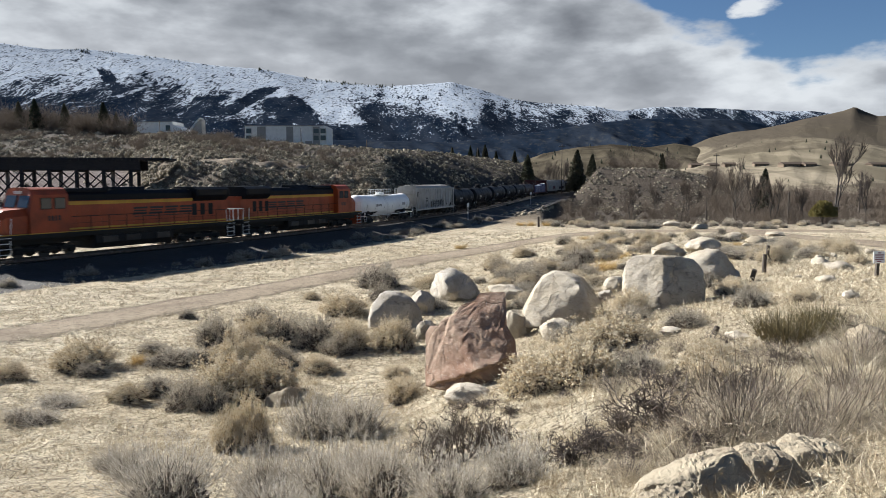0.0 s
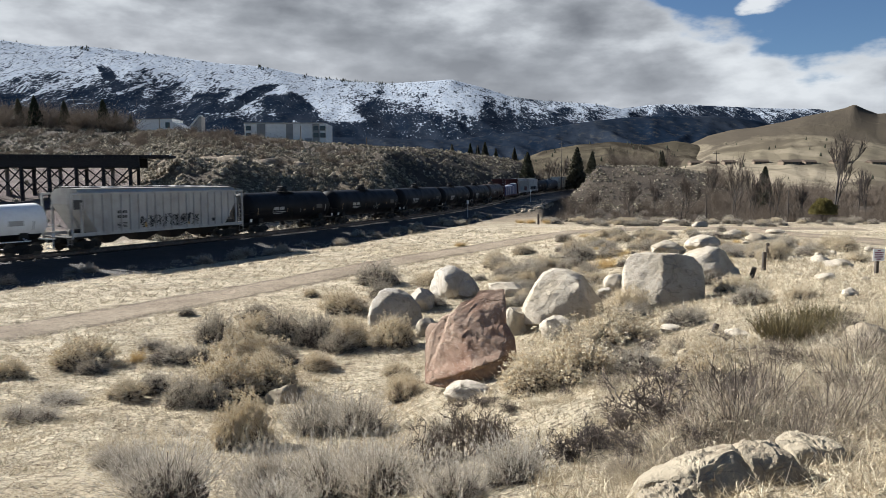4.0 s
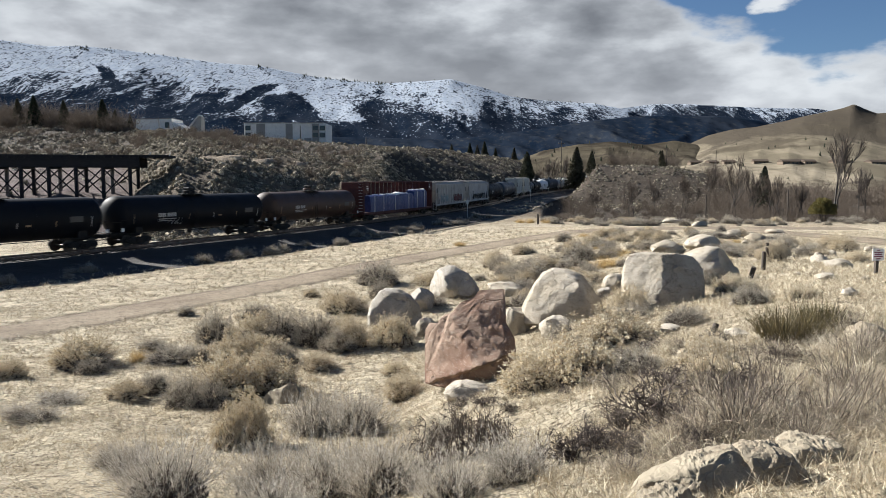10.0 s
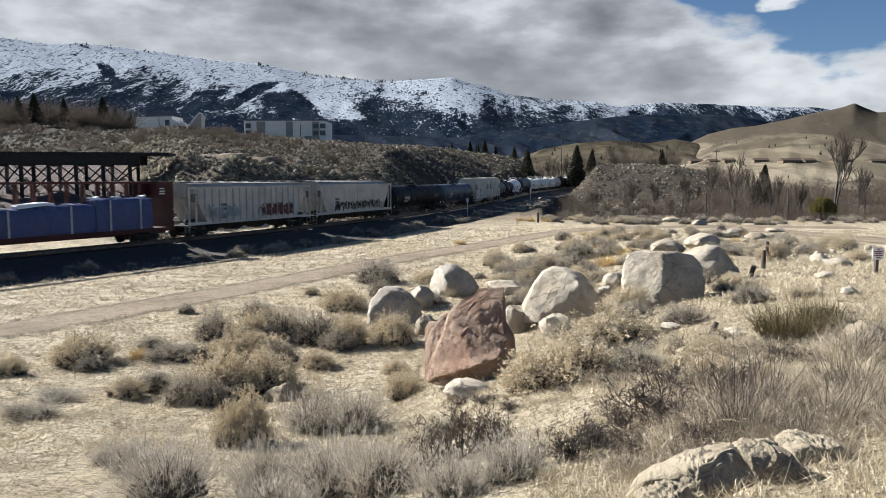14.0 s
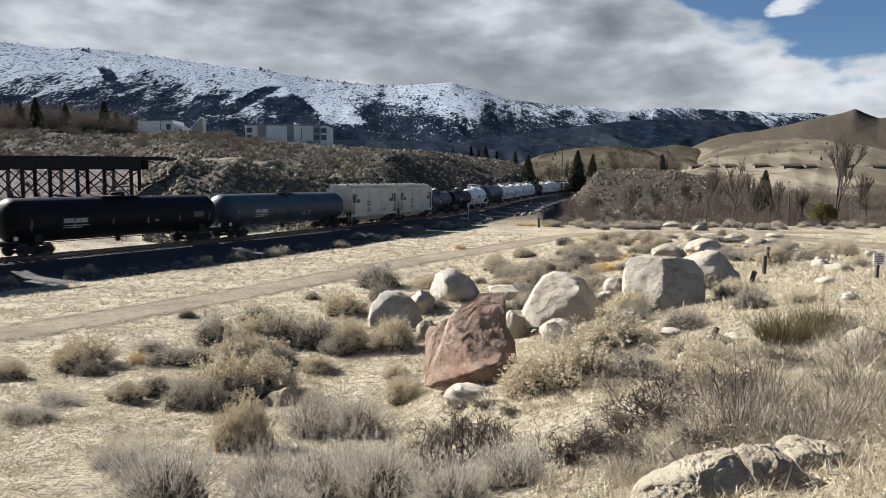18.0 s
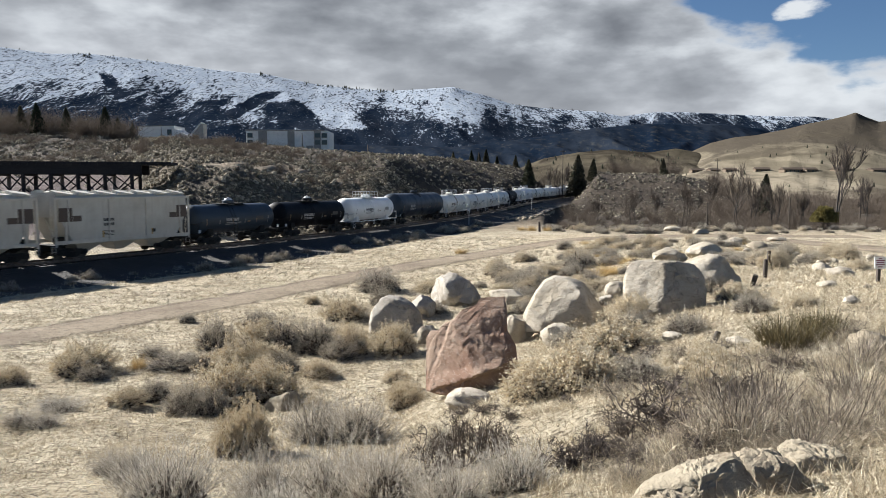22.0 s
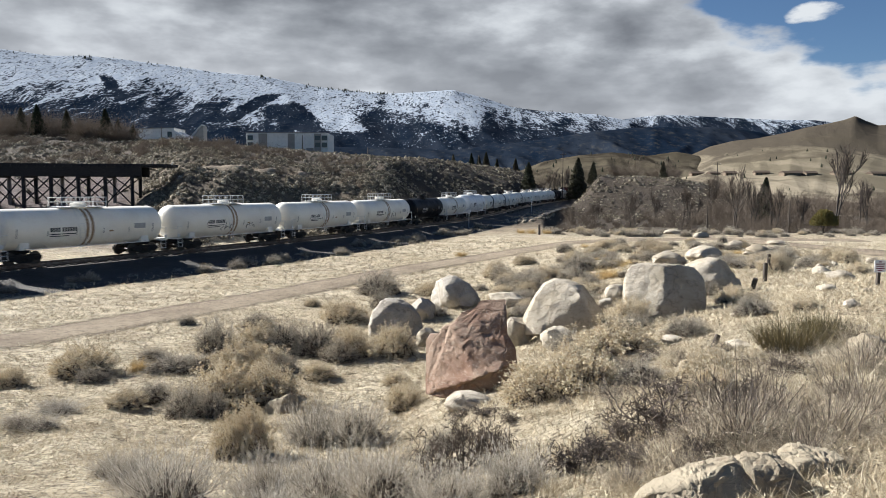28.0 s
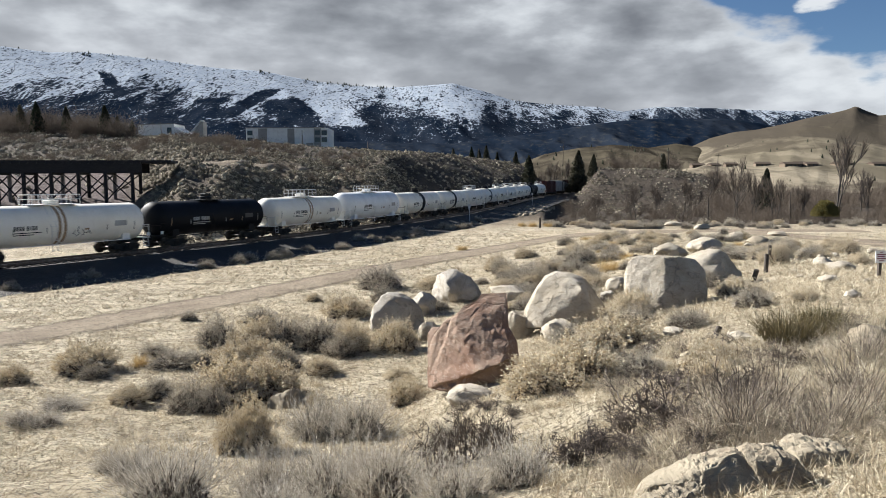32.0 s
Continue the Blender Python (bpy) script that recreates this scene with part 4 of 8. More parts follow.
def boxcar(label, length, paint, seed=0):
    car = thing("boxcar", None, None, label, "boxcar", "cars of the freight train")
    half = length / 2
    end = half - 0.55
    part("body", Shape().box(-end, end, -1.5, 1.5, 1.05, 4.45, 0.04), paint, car)
    part("roof", Shape().extrude([(-end, 4.45), (end, 4.45), (end, 4.62), (-end, 4.62)], -1.2, 1.2), paint, car)
    part("door", Shape().box(-1.5, 1.5, -1.58, -1.5, 1.15, 4.3, 0.02), paint, car)
    for i, x in enumerate(np.linspace(-end + 0.4, end - 0.4, 16)):
        if abs(x) > 1.7:
            part("side_post", Shape().box(x - 0.05, x + 0.05, -1.57, -1.5, 1.1, 4.4), paint, car)
    part("side_sill", Shape().box(-end, end, -1.5, 1.5, 0.8, 1.05), UNDER, car)
    for q in (-1, 1):
        s = Shape()
        for z in np.arange(0.6, 4.4, 0.36):
            s.tube([(q * (end - 0.1), -1.55, z), (q * (end - 0.5), -1.55, z)], 0.018, 4)
        part("ladder", s, paint, car)
        truck(car, q * (half - 2.6))
    couplers(car, half)
    return car


def locomotive(label, cab_forward=True):
    """A heavy six-axle diesel: cab and nose, long hood, radiator wings, walkways and rails."""
    car = thing("locomotive", None, None, label, "locomotive", "locomotives of the freight train")
    half = 11.1
    s = Shape().box(-10.5, 10.5, -1.5, 1.5, 1.32, 1.72, 0.03).box(-9.9, 9.9, -0.9, 0.9, 0.95, 1.32)
    part("underframe", s, UNDER, car)
    part("side_skirt", Shape().box(-10.5, 10.5, -1.53, -1.5, 1.38, 1.7).box(-10.5, 10.5, 1.5, 1.53, 1.38, 1.7), UNDER, car)
    part("sill_stripe", Shape().box(-10.4, 10.4, -1.536, -1.53, 1.66, 1.72), YELLOW, car, "yellow sill stripe")
    part("hood_foot_stripe", Shape().box(-9.9, 5.3, -1.005, -0.98, 1.78, 1.9), YELLOW, car, "yellow band along the foot of the hood")
    part("fuel_tank", Shape().loft([[(x, -1.45, 1.3), (x, -1.5, 0.75), (x, -1.15, 0.35), (x, 1.15, 0.35), (x, 1.5, 0.75), (x, 1.45, 1.3)] for x in (-3.6, 3.4)]), UNDER, car)
    for x in (-2.6, 0.2, 2.2):
        part("equipment_box", Shape().box(x - 0.65, x + 0.65, -1.56, -1.46, 0.75, 1.2, 0.03), STEEL, car)
    # nose and cab at +x
    nose = [[(x, -w, 1.72), (x, -w, z - 0.45), (x, -w + 0.35, z), (x, w - 0.35, z), (x, w, z - 0.45), (x, w, 1.72)] for x, w, z in ((10.0, 0.95, 3.0), (9.6, 1.2, 3.25), (8.2, 1.3, 3.35))]
    part("nose", Shape().loft(nose), ORANGE, car)
    cab = [[(x + lean * 0.0, -1.55, 1.72), (x, -1.55, 3.15), (x - lean, -1.5, 4.25), (x - lean, -1.15, 4.62), (x - lean, 1.15, 4.62), (x - lean, 1.5, 4.25), (x, 1.55, 3.15), (x, 1.55, 1.72)] for x, lean in ((8.25, 0.32), (5.45, 0.0))]
    part("cab", Shape().loft(cab), ORANGE, car)
    part("cab_roof", Shape().loft([[(x, -1.2, 4.6), (x, -0.8, 4.72), (x, 0.8, 4.72), (x, 1.2, 4.6)] for x in (7.95, 5.4)]), ORANGE, car, "pale-topped orange cab roof")
    for y0, y1 in ((-1.25, -0.15), (0.15, 1.25)):
        part("windshield", Shape().add([(8.26, y0, 3.42), (8.26, y1, 3.42), (8.02, y1, 4.2), (8.02, y0, 4.2), (8.2, y0, 3.42), (8.2, y1, 3.42), (7.97, y1, 4.2), (7.97, y0, 4.2)],
                                        [(0, 1, 2, 3), (7, 6, 5, 4), (0, 4, 5, 1), (3, 2, 6, 7), (0, 3, 7, 4), (1, 5, 6, 2)]), GLASS, car)
    for x0, x1 in ((6.75, 7.45), (5.75, 6.45)):
        w = part("side_window", Shape().box(x0 - 0.06, x1 + 0.06, -1.565, -1.53, 3.28, 4.05, 0.01), UNDER, car)
        part("pane", Shape().box(x0, x1, -1.572, -1.56, 3.34, 3.99), GLASS, w)
    part("headlight", Shape().lathe([(10.0, 0.16), (10.06, 0.15), (10.08, 0.02)], "x", (0, 0.2, 2.85), 14), GLASS, car)
    part("number_board", Shape().box(8.0, 8.06, -0.4, 0.4, 4.3, 4.5), WHITEMARK, car)
    # hood behind the cab
    hood = lambda x0, x1, w, z0, z1, c: Shape().loft([[(x, -w, z0), (x, -w, z1 - c), (x, -w + c, z1), (x, w - c, z1), (x, w, z1 - c), (x, w, z0)] for x in (x0, x1)])
    part("hood", hood(-10.1, 5.45, 0.98, 1.72, 3.78, 0.02), ORANGE, car)
    part("upper_hood", hood(-6.2, 5.45, 0.92, 3.78, 4.5, 0.3), BLACK, car, "black upper hood")
    part("radiator_wing", Shape().loft([[(x, -1.0, 3.5), (x, -1.5, 3.95), (x, -1.5, 4.45), (x, -1.1, 4.66), (x, 1.1, 4.66), (x, 1.5, 4.45), (x, 1.5, 3.95), (x, 1.0, 3.5)] for x in (-9.9, -6.2)]), BLACK, car, "black flared radiator section")
    part("radiator_screen", Shape().box(-9.6, -6.5, -1.51, -1.49, 4.0, 4.4), UNDER, car)
    part("exhaust_hump", hood(-1.8, 1.2, 0.6, 4.45, 4.72, 0.15), BLACK, car)
    part("dynamic_brake", hood(1.8, 5.2, 0.85, 4.4, 4.66, 0.1), BLACK, car)
    part("hood_stripe", Shape().box(-9.9, 5.3, -1.005, -0.98, 3.5, 3.74), YELLOW, car, "yellow stripe below the black hood top")
    for x in np.arange(-9.2, 5.2, 0.98):
        part("hood_door", Shape().box(x, x + 0.9, -1.0, -0.982, 1.95, 3.45, 0.008), ORANGE, car)
    for x in (-8.4, -7.5, -6.6):
        part("air_intake", Shape().box(x, x + 0.5, -1.012, -0.99, 2.35, 3.3), UNDER, car)
    # lettering as plain blocks
    for i in range(4):
        x = -0.2 - i * 1.5
        slab = lambda a, b, z0, z1: [(x + a - (z0 - 2.6) * 0.25, z0), (x + b - (z0 - 2.6) * 0.25, z0), (x + b - (z1 - 2.6) * 0.25, z1), (x + a - (z1 - 2.6) * 0.25, z1)]
        s = Shape()
        for a, b, z0, z1 in ((-1.3, 0, 2.62, 2.78), (-1.2, -0.1, 2.86, 2.97), (-1.3, 0, 3.05, 3.2)):
            s.extrude(slab(a, b, z0, z1), -1.02, -0.996)
        part("letter_block", s, DARKMARK, car, "dark slanted lettering block")
    part("swoosh_bar", Shape().box(-6.0, -0.4, -1.02, -0.996, 2.46, 2.52), DARKMARK, car)
    part("number_bars", Shape().box(6.1, 6.25, -1.56, -1.548, 2.5, 2.85).box(6.35, 6.5, -1.56, -1.548, 2.5, 2.85).box(6.6, 6.75, -1.56, -1.548, 2.5, 2.85).box(6.85, 7.0, -1.56, -1.548, 2.5, 2.85), DARKMARK, car)
    # walkway rails, steps and ends
    s = Shape()
    for x in np.arange(-9.8, 5.2, 1.5):
        s.tube([(x, -1.46, 1.7), (x, -1.46, 2.72)], 0.025, 5)
    s.tube([(-9.8, -1.46, 2.72), (5.2, -1.46, 2.72)], 0.025, 5).tube([(-9.8, -1.46, 2.25), (5.2, -1.46, 2.25)], 0.014, 4)
    part("walkway_rail", s, UNDER, car)
    for q in (-1, 1):
        s = Shape()
        for y in (-1.46, 1.46):
            for x in (q * 10.4, q * 9.6):
                s.tube([(x, y, 0.5), (x, y, 1.5), (x - q * 0.12, y, 2.75)], 0.028, 5)
            for z in (0.45, 0.8, 1.15, 1.5):
                a, b = sorted((q * 9.62, q * 10.38))
                s.box(a, b, y - 0.12, y + 0.12, z - 0.02, z + 0.02)
        for y in (-0.95, -0.4, 0.4, 0.95):
            s.tube([(q * 10.42, y, 1.7), (q * 10.42, y, 2.7)], 0.025, 5)
        s.tube([(q * 10.42, -1.46, 2.7), (q * 10.42, 1.46, 2.7)], 0.025, 5)
        part("step_and_rail", s, WHITEMARK, car, "white hand rails and steps")
        a, b = sorted((q * 10.4, q * 10.62))
        part("pilot", Shape().box(a, b, -1.4, 1.4, 0.25, 1.35, 0.05), UNDER if q < 0 else ORANGE, car)
        truck(car, q * 6.9, 3)
    couplers(car, half)
    return car


def make_train():
    """The cars in order from the front, with the distance of each one's middle behind the front coupler at the start."""
    ends = [-4.8, 17.3, 38.9, 54.2, 72.2, 86.8, 104.0, 120.9, 137.8, 155.1, 171.9, 195.9, 213.7, 232.2, 251.3, 271.4, 284.3, 297.1, 308.5, 321.3, 333.8, 352.3, 366.5, 381.2, 395.6, 410.6,
            424.3, 437.9, 452.6, 468.6, 483.0, 497.0, 511.0, 525.0, 539.0, 553.0, 567.0, 581.0, 595.0, 612.0, 630.0, 644.0, 661.0]
    size = [b - a for a, b in zip(ends, ends[1:])]
    dark = "glossy black tank car with dark railings and white stencils"
    pale = "dirty white tank car with white platform rails and brown spill stain"
    build = [
        lambda n: locomotive("orange and black diesel locomotive with a yellow stripe leading the train"),
        lambda n: locomotive("orange and black diesel locomotive running long hood first"),
        lambda n: tank_car("small tank car, bright white above and black below", n, 1.2, 1.12, CLEANWHITE, "white", "rail", belly=BLACK, sag=0.14, seed=1),
        lambda n: covered_hopper("grey ribbed covered hopper with dark graffiti", n, 4.5, GREYCAR, 20, "dark", seed=2),
        lambda n: tank_car(dark, n, 1.44, 0.92, BLACK, "dark", "plain", seed=3),
        lambda n: tank_car("black tank car with grime and scrawled graffiti", n, 1.44, 0.92, BLACK, "dark", "plain", tags=1, seed=4),
        lambda n: tank_car(dark, n, 1.46, 0.92, BLACK, "dark", "plain", seed=5),
        lambda n: tank_car(dark, n, 1.44, 0.92, BLACK, "dark", "plain", seed=6),
        lambda n: tank_car(dark, n, 1.44, 0.92, BLACK, "dark", "plain", tags=1, seed=7),
        lambda n: tank_car("weathered brown tank car with a dark belly", n, 1.44, 0.92, BROWNTANK, "dark", "plain", seed=8),
        lambda n: centerbeam_car(),
        lambda n: covered_hopper("weathered grey ribbed covered hopper with red graffiti", n, 4.6, GREYCAR, 18, "red", seed=9),
        lambda n: covered_hopper("pale grey smooth-sided covered hopper with wide graffiti", n, 4.6, GREYCAR, 3, "wide", True, seed=10),
        lambda n: tank_car("long black tank car with yellow stencils", n, 1.5, 0.92, BLACK, "dark", "rail", seed=11),
        lambda n: tank_car("long dark blue tank car with faint graffiti", n, 1.5, 0.92, NAVY, "dark", "plain", tags=1, seed=12),
        lambda n: covered_hopper("short cream covered hopper with rust at its ends", n, 4.65, CREAMCAR, 4, "", True, seed=13),
        lambda n: covered_hopper("short cream covered hopper with grey stains", n, 4.65, CREAMCAR, 4, "", True, seed=14),
        lambda n: tank_car("short navy tank car with a pale valve bonnet", n, 1.26, 0.98, NAVY, "dark", "bell", seed=15),
        lambda n: tank_car("short black tank car with a pale valve bonnet", n, 1.26, 0.98, BLACK, "dark", "bell", seed=16),
        lambda n: tank_car("short clean white tank car with tall platform rails", n, 1.3, 1.1, CLEANWHITE, "white", "rail", seed=17),
        lambda n: tank_car("long slate-blue tank car with dark fittings", n, 1.58, 0.95, NAVY, "dark", "plain", seed=18),
        lambda n: tank_car(pale, n, 1.38, 0.95, WHITE, "white", "rail", trim=RUST, seed=19),
        lambda n: tank_car("dirty white tank car with graffiti and brown spill stain", n, 1.38, 0.95, WHITE, "white", "rail", trim=RUST, tags=2, seed=20),
        lambda n: tank_car(pale, n, 1.38, 0.95, WHITE, "white", "rail", trim=RUST, seed=21),
        lambda n: tank_car(pale, n, 1.38, 0.95, WHITE, "white", "rail", trim=RUST, tags=1, seed=22),
        lambda n: tank_car("black tank car with yellow and white stencils", n, 1.38, 0.95, BLACK, "dark", "plain", seed=23),
        lambda n: tank_car("white tank car with rusty end platforms", n, 1.38, 0.95, WHITE, "white", "rail", trim=RUST, seed=24),
        lambda n: tank_car("white tank car with a pale blue repainted patch", n, 1.5, 1.0, CLEANWHITE, "white", "rail", seed=25),
    ]
    banded = lambda n: tank_car("white tank car with a black band and black dome", n, 1.42, 0.92, WHITE, "dark", "plain", band=BLACK, dome_paint=BLACK, seed=26)
    plain = lambda n: tank_car("white tank car with white platform rails", n, 1.4, 0.92, WHITE, "white", "rail", seed=27)
    build += [banded, banded, plain, banded, plain, plain, plain, plain,
              lambda n: tank_car(dark, n, 1.42, 0.92, BLACK, "dark", "plain", seed=28), plain,
              lambda n: boxcar("rusty red-brown boxcar with ribbed sides", n, REDBROWN), lambda n: covered_hopper("pale grey covered hopper", n, 4.6, GREYCAR, 16, seed=29),
              lambda n: tank_car(dark, n, 1.42, 0.92, BLACK, "dark", "plain", seed=30), lambda n: boxcar("red-brown boxcar at the rear", n, REDBROWN)]
    train = []
    for i, (a, b, make) in enumerate(zip(ends, ends[1:], build)):
        Shape.flip = i != 1
        car = make(b - a)
        Shape.flip = False
        train.append((car, (a + b) / 2 + 1.85, (b - a) / 2 - 2.3, i == 1))
    return train


TRAIN = make_train()

# ---- railway, road and sky ----
def make_ballast():
    k = Nodes("dark_ballast")
    p = k.world_coords()
    v = k.node("TexVoronoi", Vector=p, Scale=9.0)
    # dark stone, pushed darker still to paint in the train's shade
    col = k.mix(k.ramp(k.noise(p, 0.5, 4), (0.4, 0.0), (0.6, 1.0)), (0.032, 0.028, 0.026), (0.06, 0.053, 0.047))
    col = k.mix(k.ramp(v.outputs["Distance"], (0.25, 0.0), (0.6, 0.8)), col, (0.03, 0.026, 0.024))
    k.bump(v.outputs["Distance"], 0.9, 0.06)
    return k.done(col, 0.9)


def make_wood(name, a, b):
    k = Nodes(name)
    g = k.noise(k.coords(scale=(1.2, 8, 8)), 2.2, 6, 0.7)
    col = k.mix(k.ramp(g, (0.35, 0.0), (0.65, 1.0)), a, b)
    k.bump(g, 0.6, 0.02)
    return k.done(col, 0.9)


def make_rust_rail():
    k = Nodes("rusty_rail_steel")
    return k.done(k.mix(k.ramp(k.noise(k.world_coords(), 3, 4), (0.4, 0.0), (0.6, 1.0)), (0.07, 0.046, 0.034), (0.12, 0.095, 0.08)), 0.5, 0.6)


BALLAST, RAIL = make_ballast(), make_rust_rail()
TIE = make_wood("creosoted_wood", (0.022, 0.018, 0.015), (0.05, 0.041, 0.034))
GREYWOOD = make_wood("weathered_post_wood", (0.035, 0.028, 0.023), (0.1, 0.08, 0.064))


def strip(name, stations, profile, material, label, kind="structure"):
    """A profile of (side, up) drawn along the railway."""
    s = Shape()
    rings = []
    for q in stations:
        rings.append([tuple(on_track(q, a, b)) for a, b in profile])
    k = len(profile)
    v = [p for r in rings for p in r]
    f = []
    for i in range(len(rings) - 1):
        for j in range(k - 1):
            f.append((i * k + j, i * k + j + 1, (i + 1) * k + j + 1, (i + 1) * k + j))
    s.add(v, f)
    ob = new(name, s.mesh(name, material, True))
    return tagged(ob, label, name.replace("_", " "), kind=kind)


def make_railway():
    st = np.concatenate([np.arange(-140, 300, 2.0), np.arange(300, 460, 10)])
    # near side runs wide: cinder shoulder plus the band of train shadow
    strip("ballast_bed", st, [(-5.5, -1.2), (-4.1, -0.95), (-1.9, -0.24), (1.9, -0.24), (2.6, -0.5), (4.2, -0.86), (6.5, -0.9), (8.4, -0.93), (9.2, -1.2)], BALLAST, "dark crushed-stone ballast bed of the railway, deepened for the train's shadow")
    for side in (-0.7525, 0.7525):
        strip("rail", st, [(side - 0.07, -0.19), (side - 0.03, -0.16), (side - 0.036, -0.01), (side - 0.03, 0.0), (side + 0.03, 0.0), (side + 0.036, -0.01), (side + 0.03, -0.16), (side + 0.07, -0.19)], RAIL, "rusty steel rail with a worn bright head")
    tie = Shape().box(-0.11, 0.11, -1.3, 1.3, -0.34, -0.185, 0.012).mesh("tie", TIE)
    bed = tagged(new("railway_ties"), "row of dark creosoted wooden railway ties", "railway ties", kind="structure")
    for i, s in enumerate(np.arange(-12, 150, 0.56)):
        a, b = on_track(s), on_track(s + 0.1)
        part("tie", tie, TIE, bed, at=pose(a[0], a[1], a[2], 0, 0, math.degrees(math.atan2(b[1] - a[1], b[0] - a[0]))))


def make_road_strip():
    """The dirt road over the flat, and the gravel lane that comes in beyond the boulders."""
    def ribbon(points, wide, name, label, lift=0.05):
        pts = np.array(points, float)
        t = np.linspace(0, len(pts) - 1, 110)
        x, y, w = (np.interp(t, range(len(pts)), q) for q in (pts[:, 0], pts[:, 1], np.array(wide)))
        for _ in range(14):
            x[1:-1], y[1:-1] = (x[:-2] + x[1:-1] * 2 + x[2:]) / 4, (y[:-2] + y[1:-1] * 2 + y[2:]) / 4
        d = np.stack([np.gradient(x), np.gradient(y)], 1)
        d /= np.linalg.norm(d, axis=1)[:, None]
        v = []
        r = np.random.RandomState(2)
        for i in range(len(t)):
            for j, u in enumerate(np.linspace(-1, 1, 9)):
                k = u * w[i] * (1 + (0.14 * r.uniform(-1, 1) if abs(u) == 1 else 0))
                px, py = x[i] - d[i, 1] * k, y[i] + d[i, 0] * k
                v.append((px, py, (-0.015 if j in (2, 6) else 0.0) - 0.03 + lift * 1.5 * (1 - u * u)))
        v = np.array(v)
        v[:, 2] += height(v[:, 0], v[:, 1])
        ob = sheet(name, v, len(t), 9, ROAD, label)
        edge = ob.data.attributes.new("across", "FLOAT", "POINT")
        edge.data.foreach_set("value", np.tile(1 - np.abs(np.linspace(-1, 1, 9)), len(t)).astype(np.float32))

    ribbon([(-42, 2), (-24, 20), (-16.2, 30), (-9.6, 42), (-3.2, 55), (5.5, 69), (13, 79), (22, 86), (33, 88), (48, 86)], [2.7, 2.7, 2.6, 2.5, 2.5, 2.7, 3.0, 3.6, 4.2, 4.4], "road_1", "packed dirt track across the dry grass")
    shelf = [((c - 784) / F * d, d) for c, d in ((322, 107), (400, 109), (480, 120), (540, 130))]
    ribbon(shelf, [1.2, 1.3, 1.3, 1.0], "path_1", "narrow dirt shelf along the sage bank", 0.12)
    ribbon([(33, 88), (37, 70), (36, 58), (34, 46), (33, 30), (33, 10)], [4.2, 4.0, 3.6, 3.2, 3.2, 3.2], "road_2", "pale gravel lane beside the boulders")


make_railway()
make_road_strip()


def make_clouds():
    """A broken deck of stratocumulus: grey base, bright ragged edges, clear sky beyond."""
    k = Nodes("cloud_deck", True)
    c = k.coords("Object")
    sep = k.node("SeparateXYZ", Vector=c)
    az = k.math("ARCTAN2", sep.outputs["X"], sep.outputs["Y"])
    el = k.math("ARCSINE", k.math("DIVIDE", sep.outputs["Z"], 4750.0))
    comb = k.node("CombineXYZ", X=k.math("MULTIPLY", az, 2.8), Y=k.math("MULTIPLY", el, 6.6), Z=0.35)
    base = k.noise(comb.outputs[0], 1.5, 4, 0.46, 0.0)
    fine = k.noise(comb.outputs[0], 4.6, 6, 0.5, 0.0)
    # the deck ends along a stepped line, with clear sky above it
    top = k.ramp(k.math("MULTIPLY", az, 1.25), (0.17, 0.66), (0.225, 0.53), (0.31, 0.43), (0.42, 0.36), (0.52, 0.285), (0.8, 0.28))
    edge = k.math("MULTIPLY", k.math("SUBTRACT", k.math("MULTIPLY", top, 0.5), el), 11.0)
    cover = k.math("ADD", k.math("ADD", k.math("MINIMUM", edge, 0.9), 0.5), k.math("MULTIPLY", k.math("SUBTRACT", base, 0.5), 1.5))
    cover = k.math("ADD", cover, k.math("MULTIPLY", k.math("SUBTRACT", fine, 0.5), 1.3))
    # one small cloud by itself in the clear part
    da = k.math("DIVIDE", k.math("SUBTRACT", az, 0.385), 0.06)
    de = k.math("DIVIDE", k.math("SUBTRACT", el, 0.204), 0.02)
    lone = k.ramp(k.math("ADD", k.math("MULTIPLY", da, da), k.math("MULTIPLY", de, de)), (0.0, 1.0), (1.0, 0.0), smooth=True)
    lone = k.math("ADD", k.math("SUBTRACT", k.math("MULTIPLY", lone, 1.15), 0.5), k.math("MULTIPLY", k.math("SUBTRACT", fine, 0.5), 2.4))
    apart = k.ramp(k.math("SUBTRACT", lone, cover), (0.0, 0.0), (0.3, 0.5))
    cover = k.math("MAXIMUM", cover, lone)
    alpha = k.ramp(cover, (0.38, 0.0), (0.7, 1.0), smooth=True)
    thick = k.math("ADD", k.math("MULTIPLY", cover, 0.3), k.math("MULTIPLY", k.math("SUBTRACT", base, 0.5), 1.7))
    thick = k.math("ADD", thick, k.math("MULTIPLY", k.math("SUBTRACT", fine, 0.5), 0.95))
    thick = k.math("SUBTRACT", thick, k.math("MULTIPLY", k.math("MAXIMUM", az, 0.05), 0.34))
    thick = k.math("ADD", thick, k.ramp(el, (0.15, 0.0), (0.22, 0.1)))
    shade = k.math("SUBTRACT", k.math("ADD", k.math("MULTIPLY", thick, 0.7), 0.1), apart)
    bright = k.ramp(shade, (0.06, (0.9, 0.95, 1.0)), (0.22, (0.7, 0.745, 0.8)), (0.36, (0.5, 0.535, 0.585)), (0.5, (0.37, 0.4, 0.445)), (0.72, (0.24, 0.262, 0.3)))
    low = k.ramp(k.math("ADD", el, k.math("MULTIPLY", az, 0.1)), (0.1, 1.0), (0.2, 0.0), smooth=True)
    bright = k.mix(k.math("MULTIPLY", low, 0.22), bright, (0.8, 0.84, 0.9))
    em = k.node("Emission", Color=bright, Strength=0.35)
    clear = k.node("BsdfTransparent")
    m = k.node("MixShader", Fac=alpha)
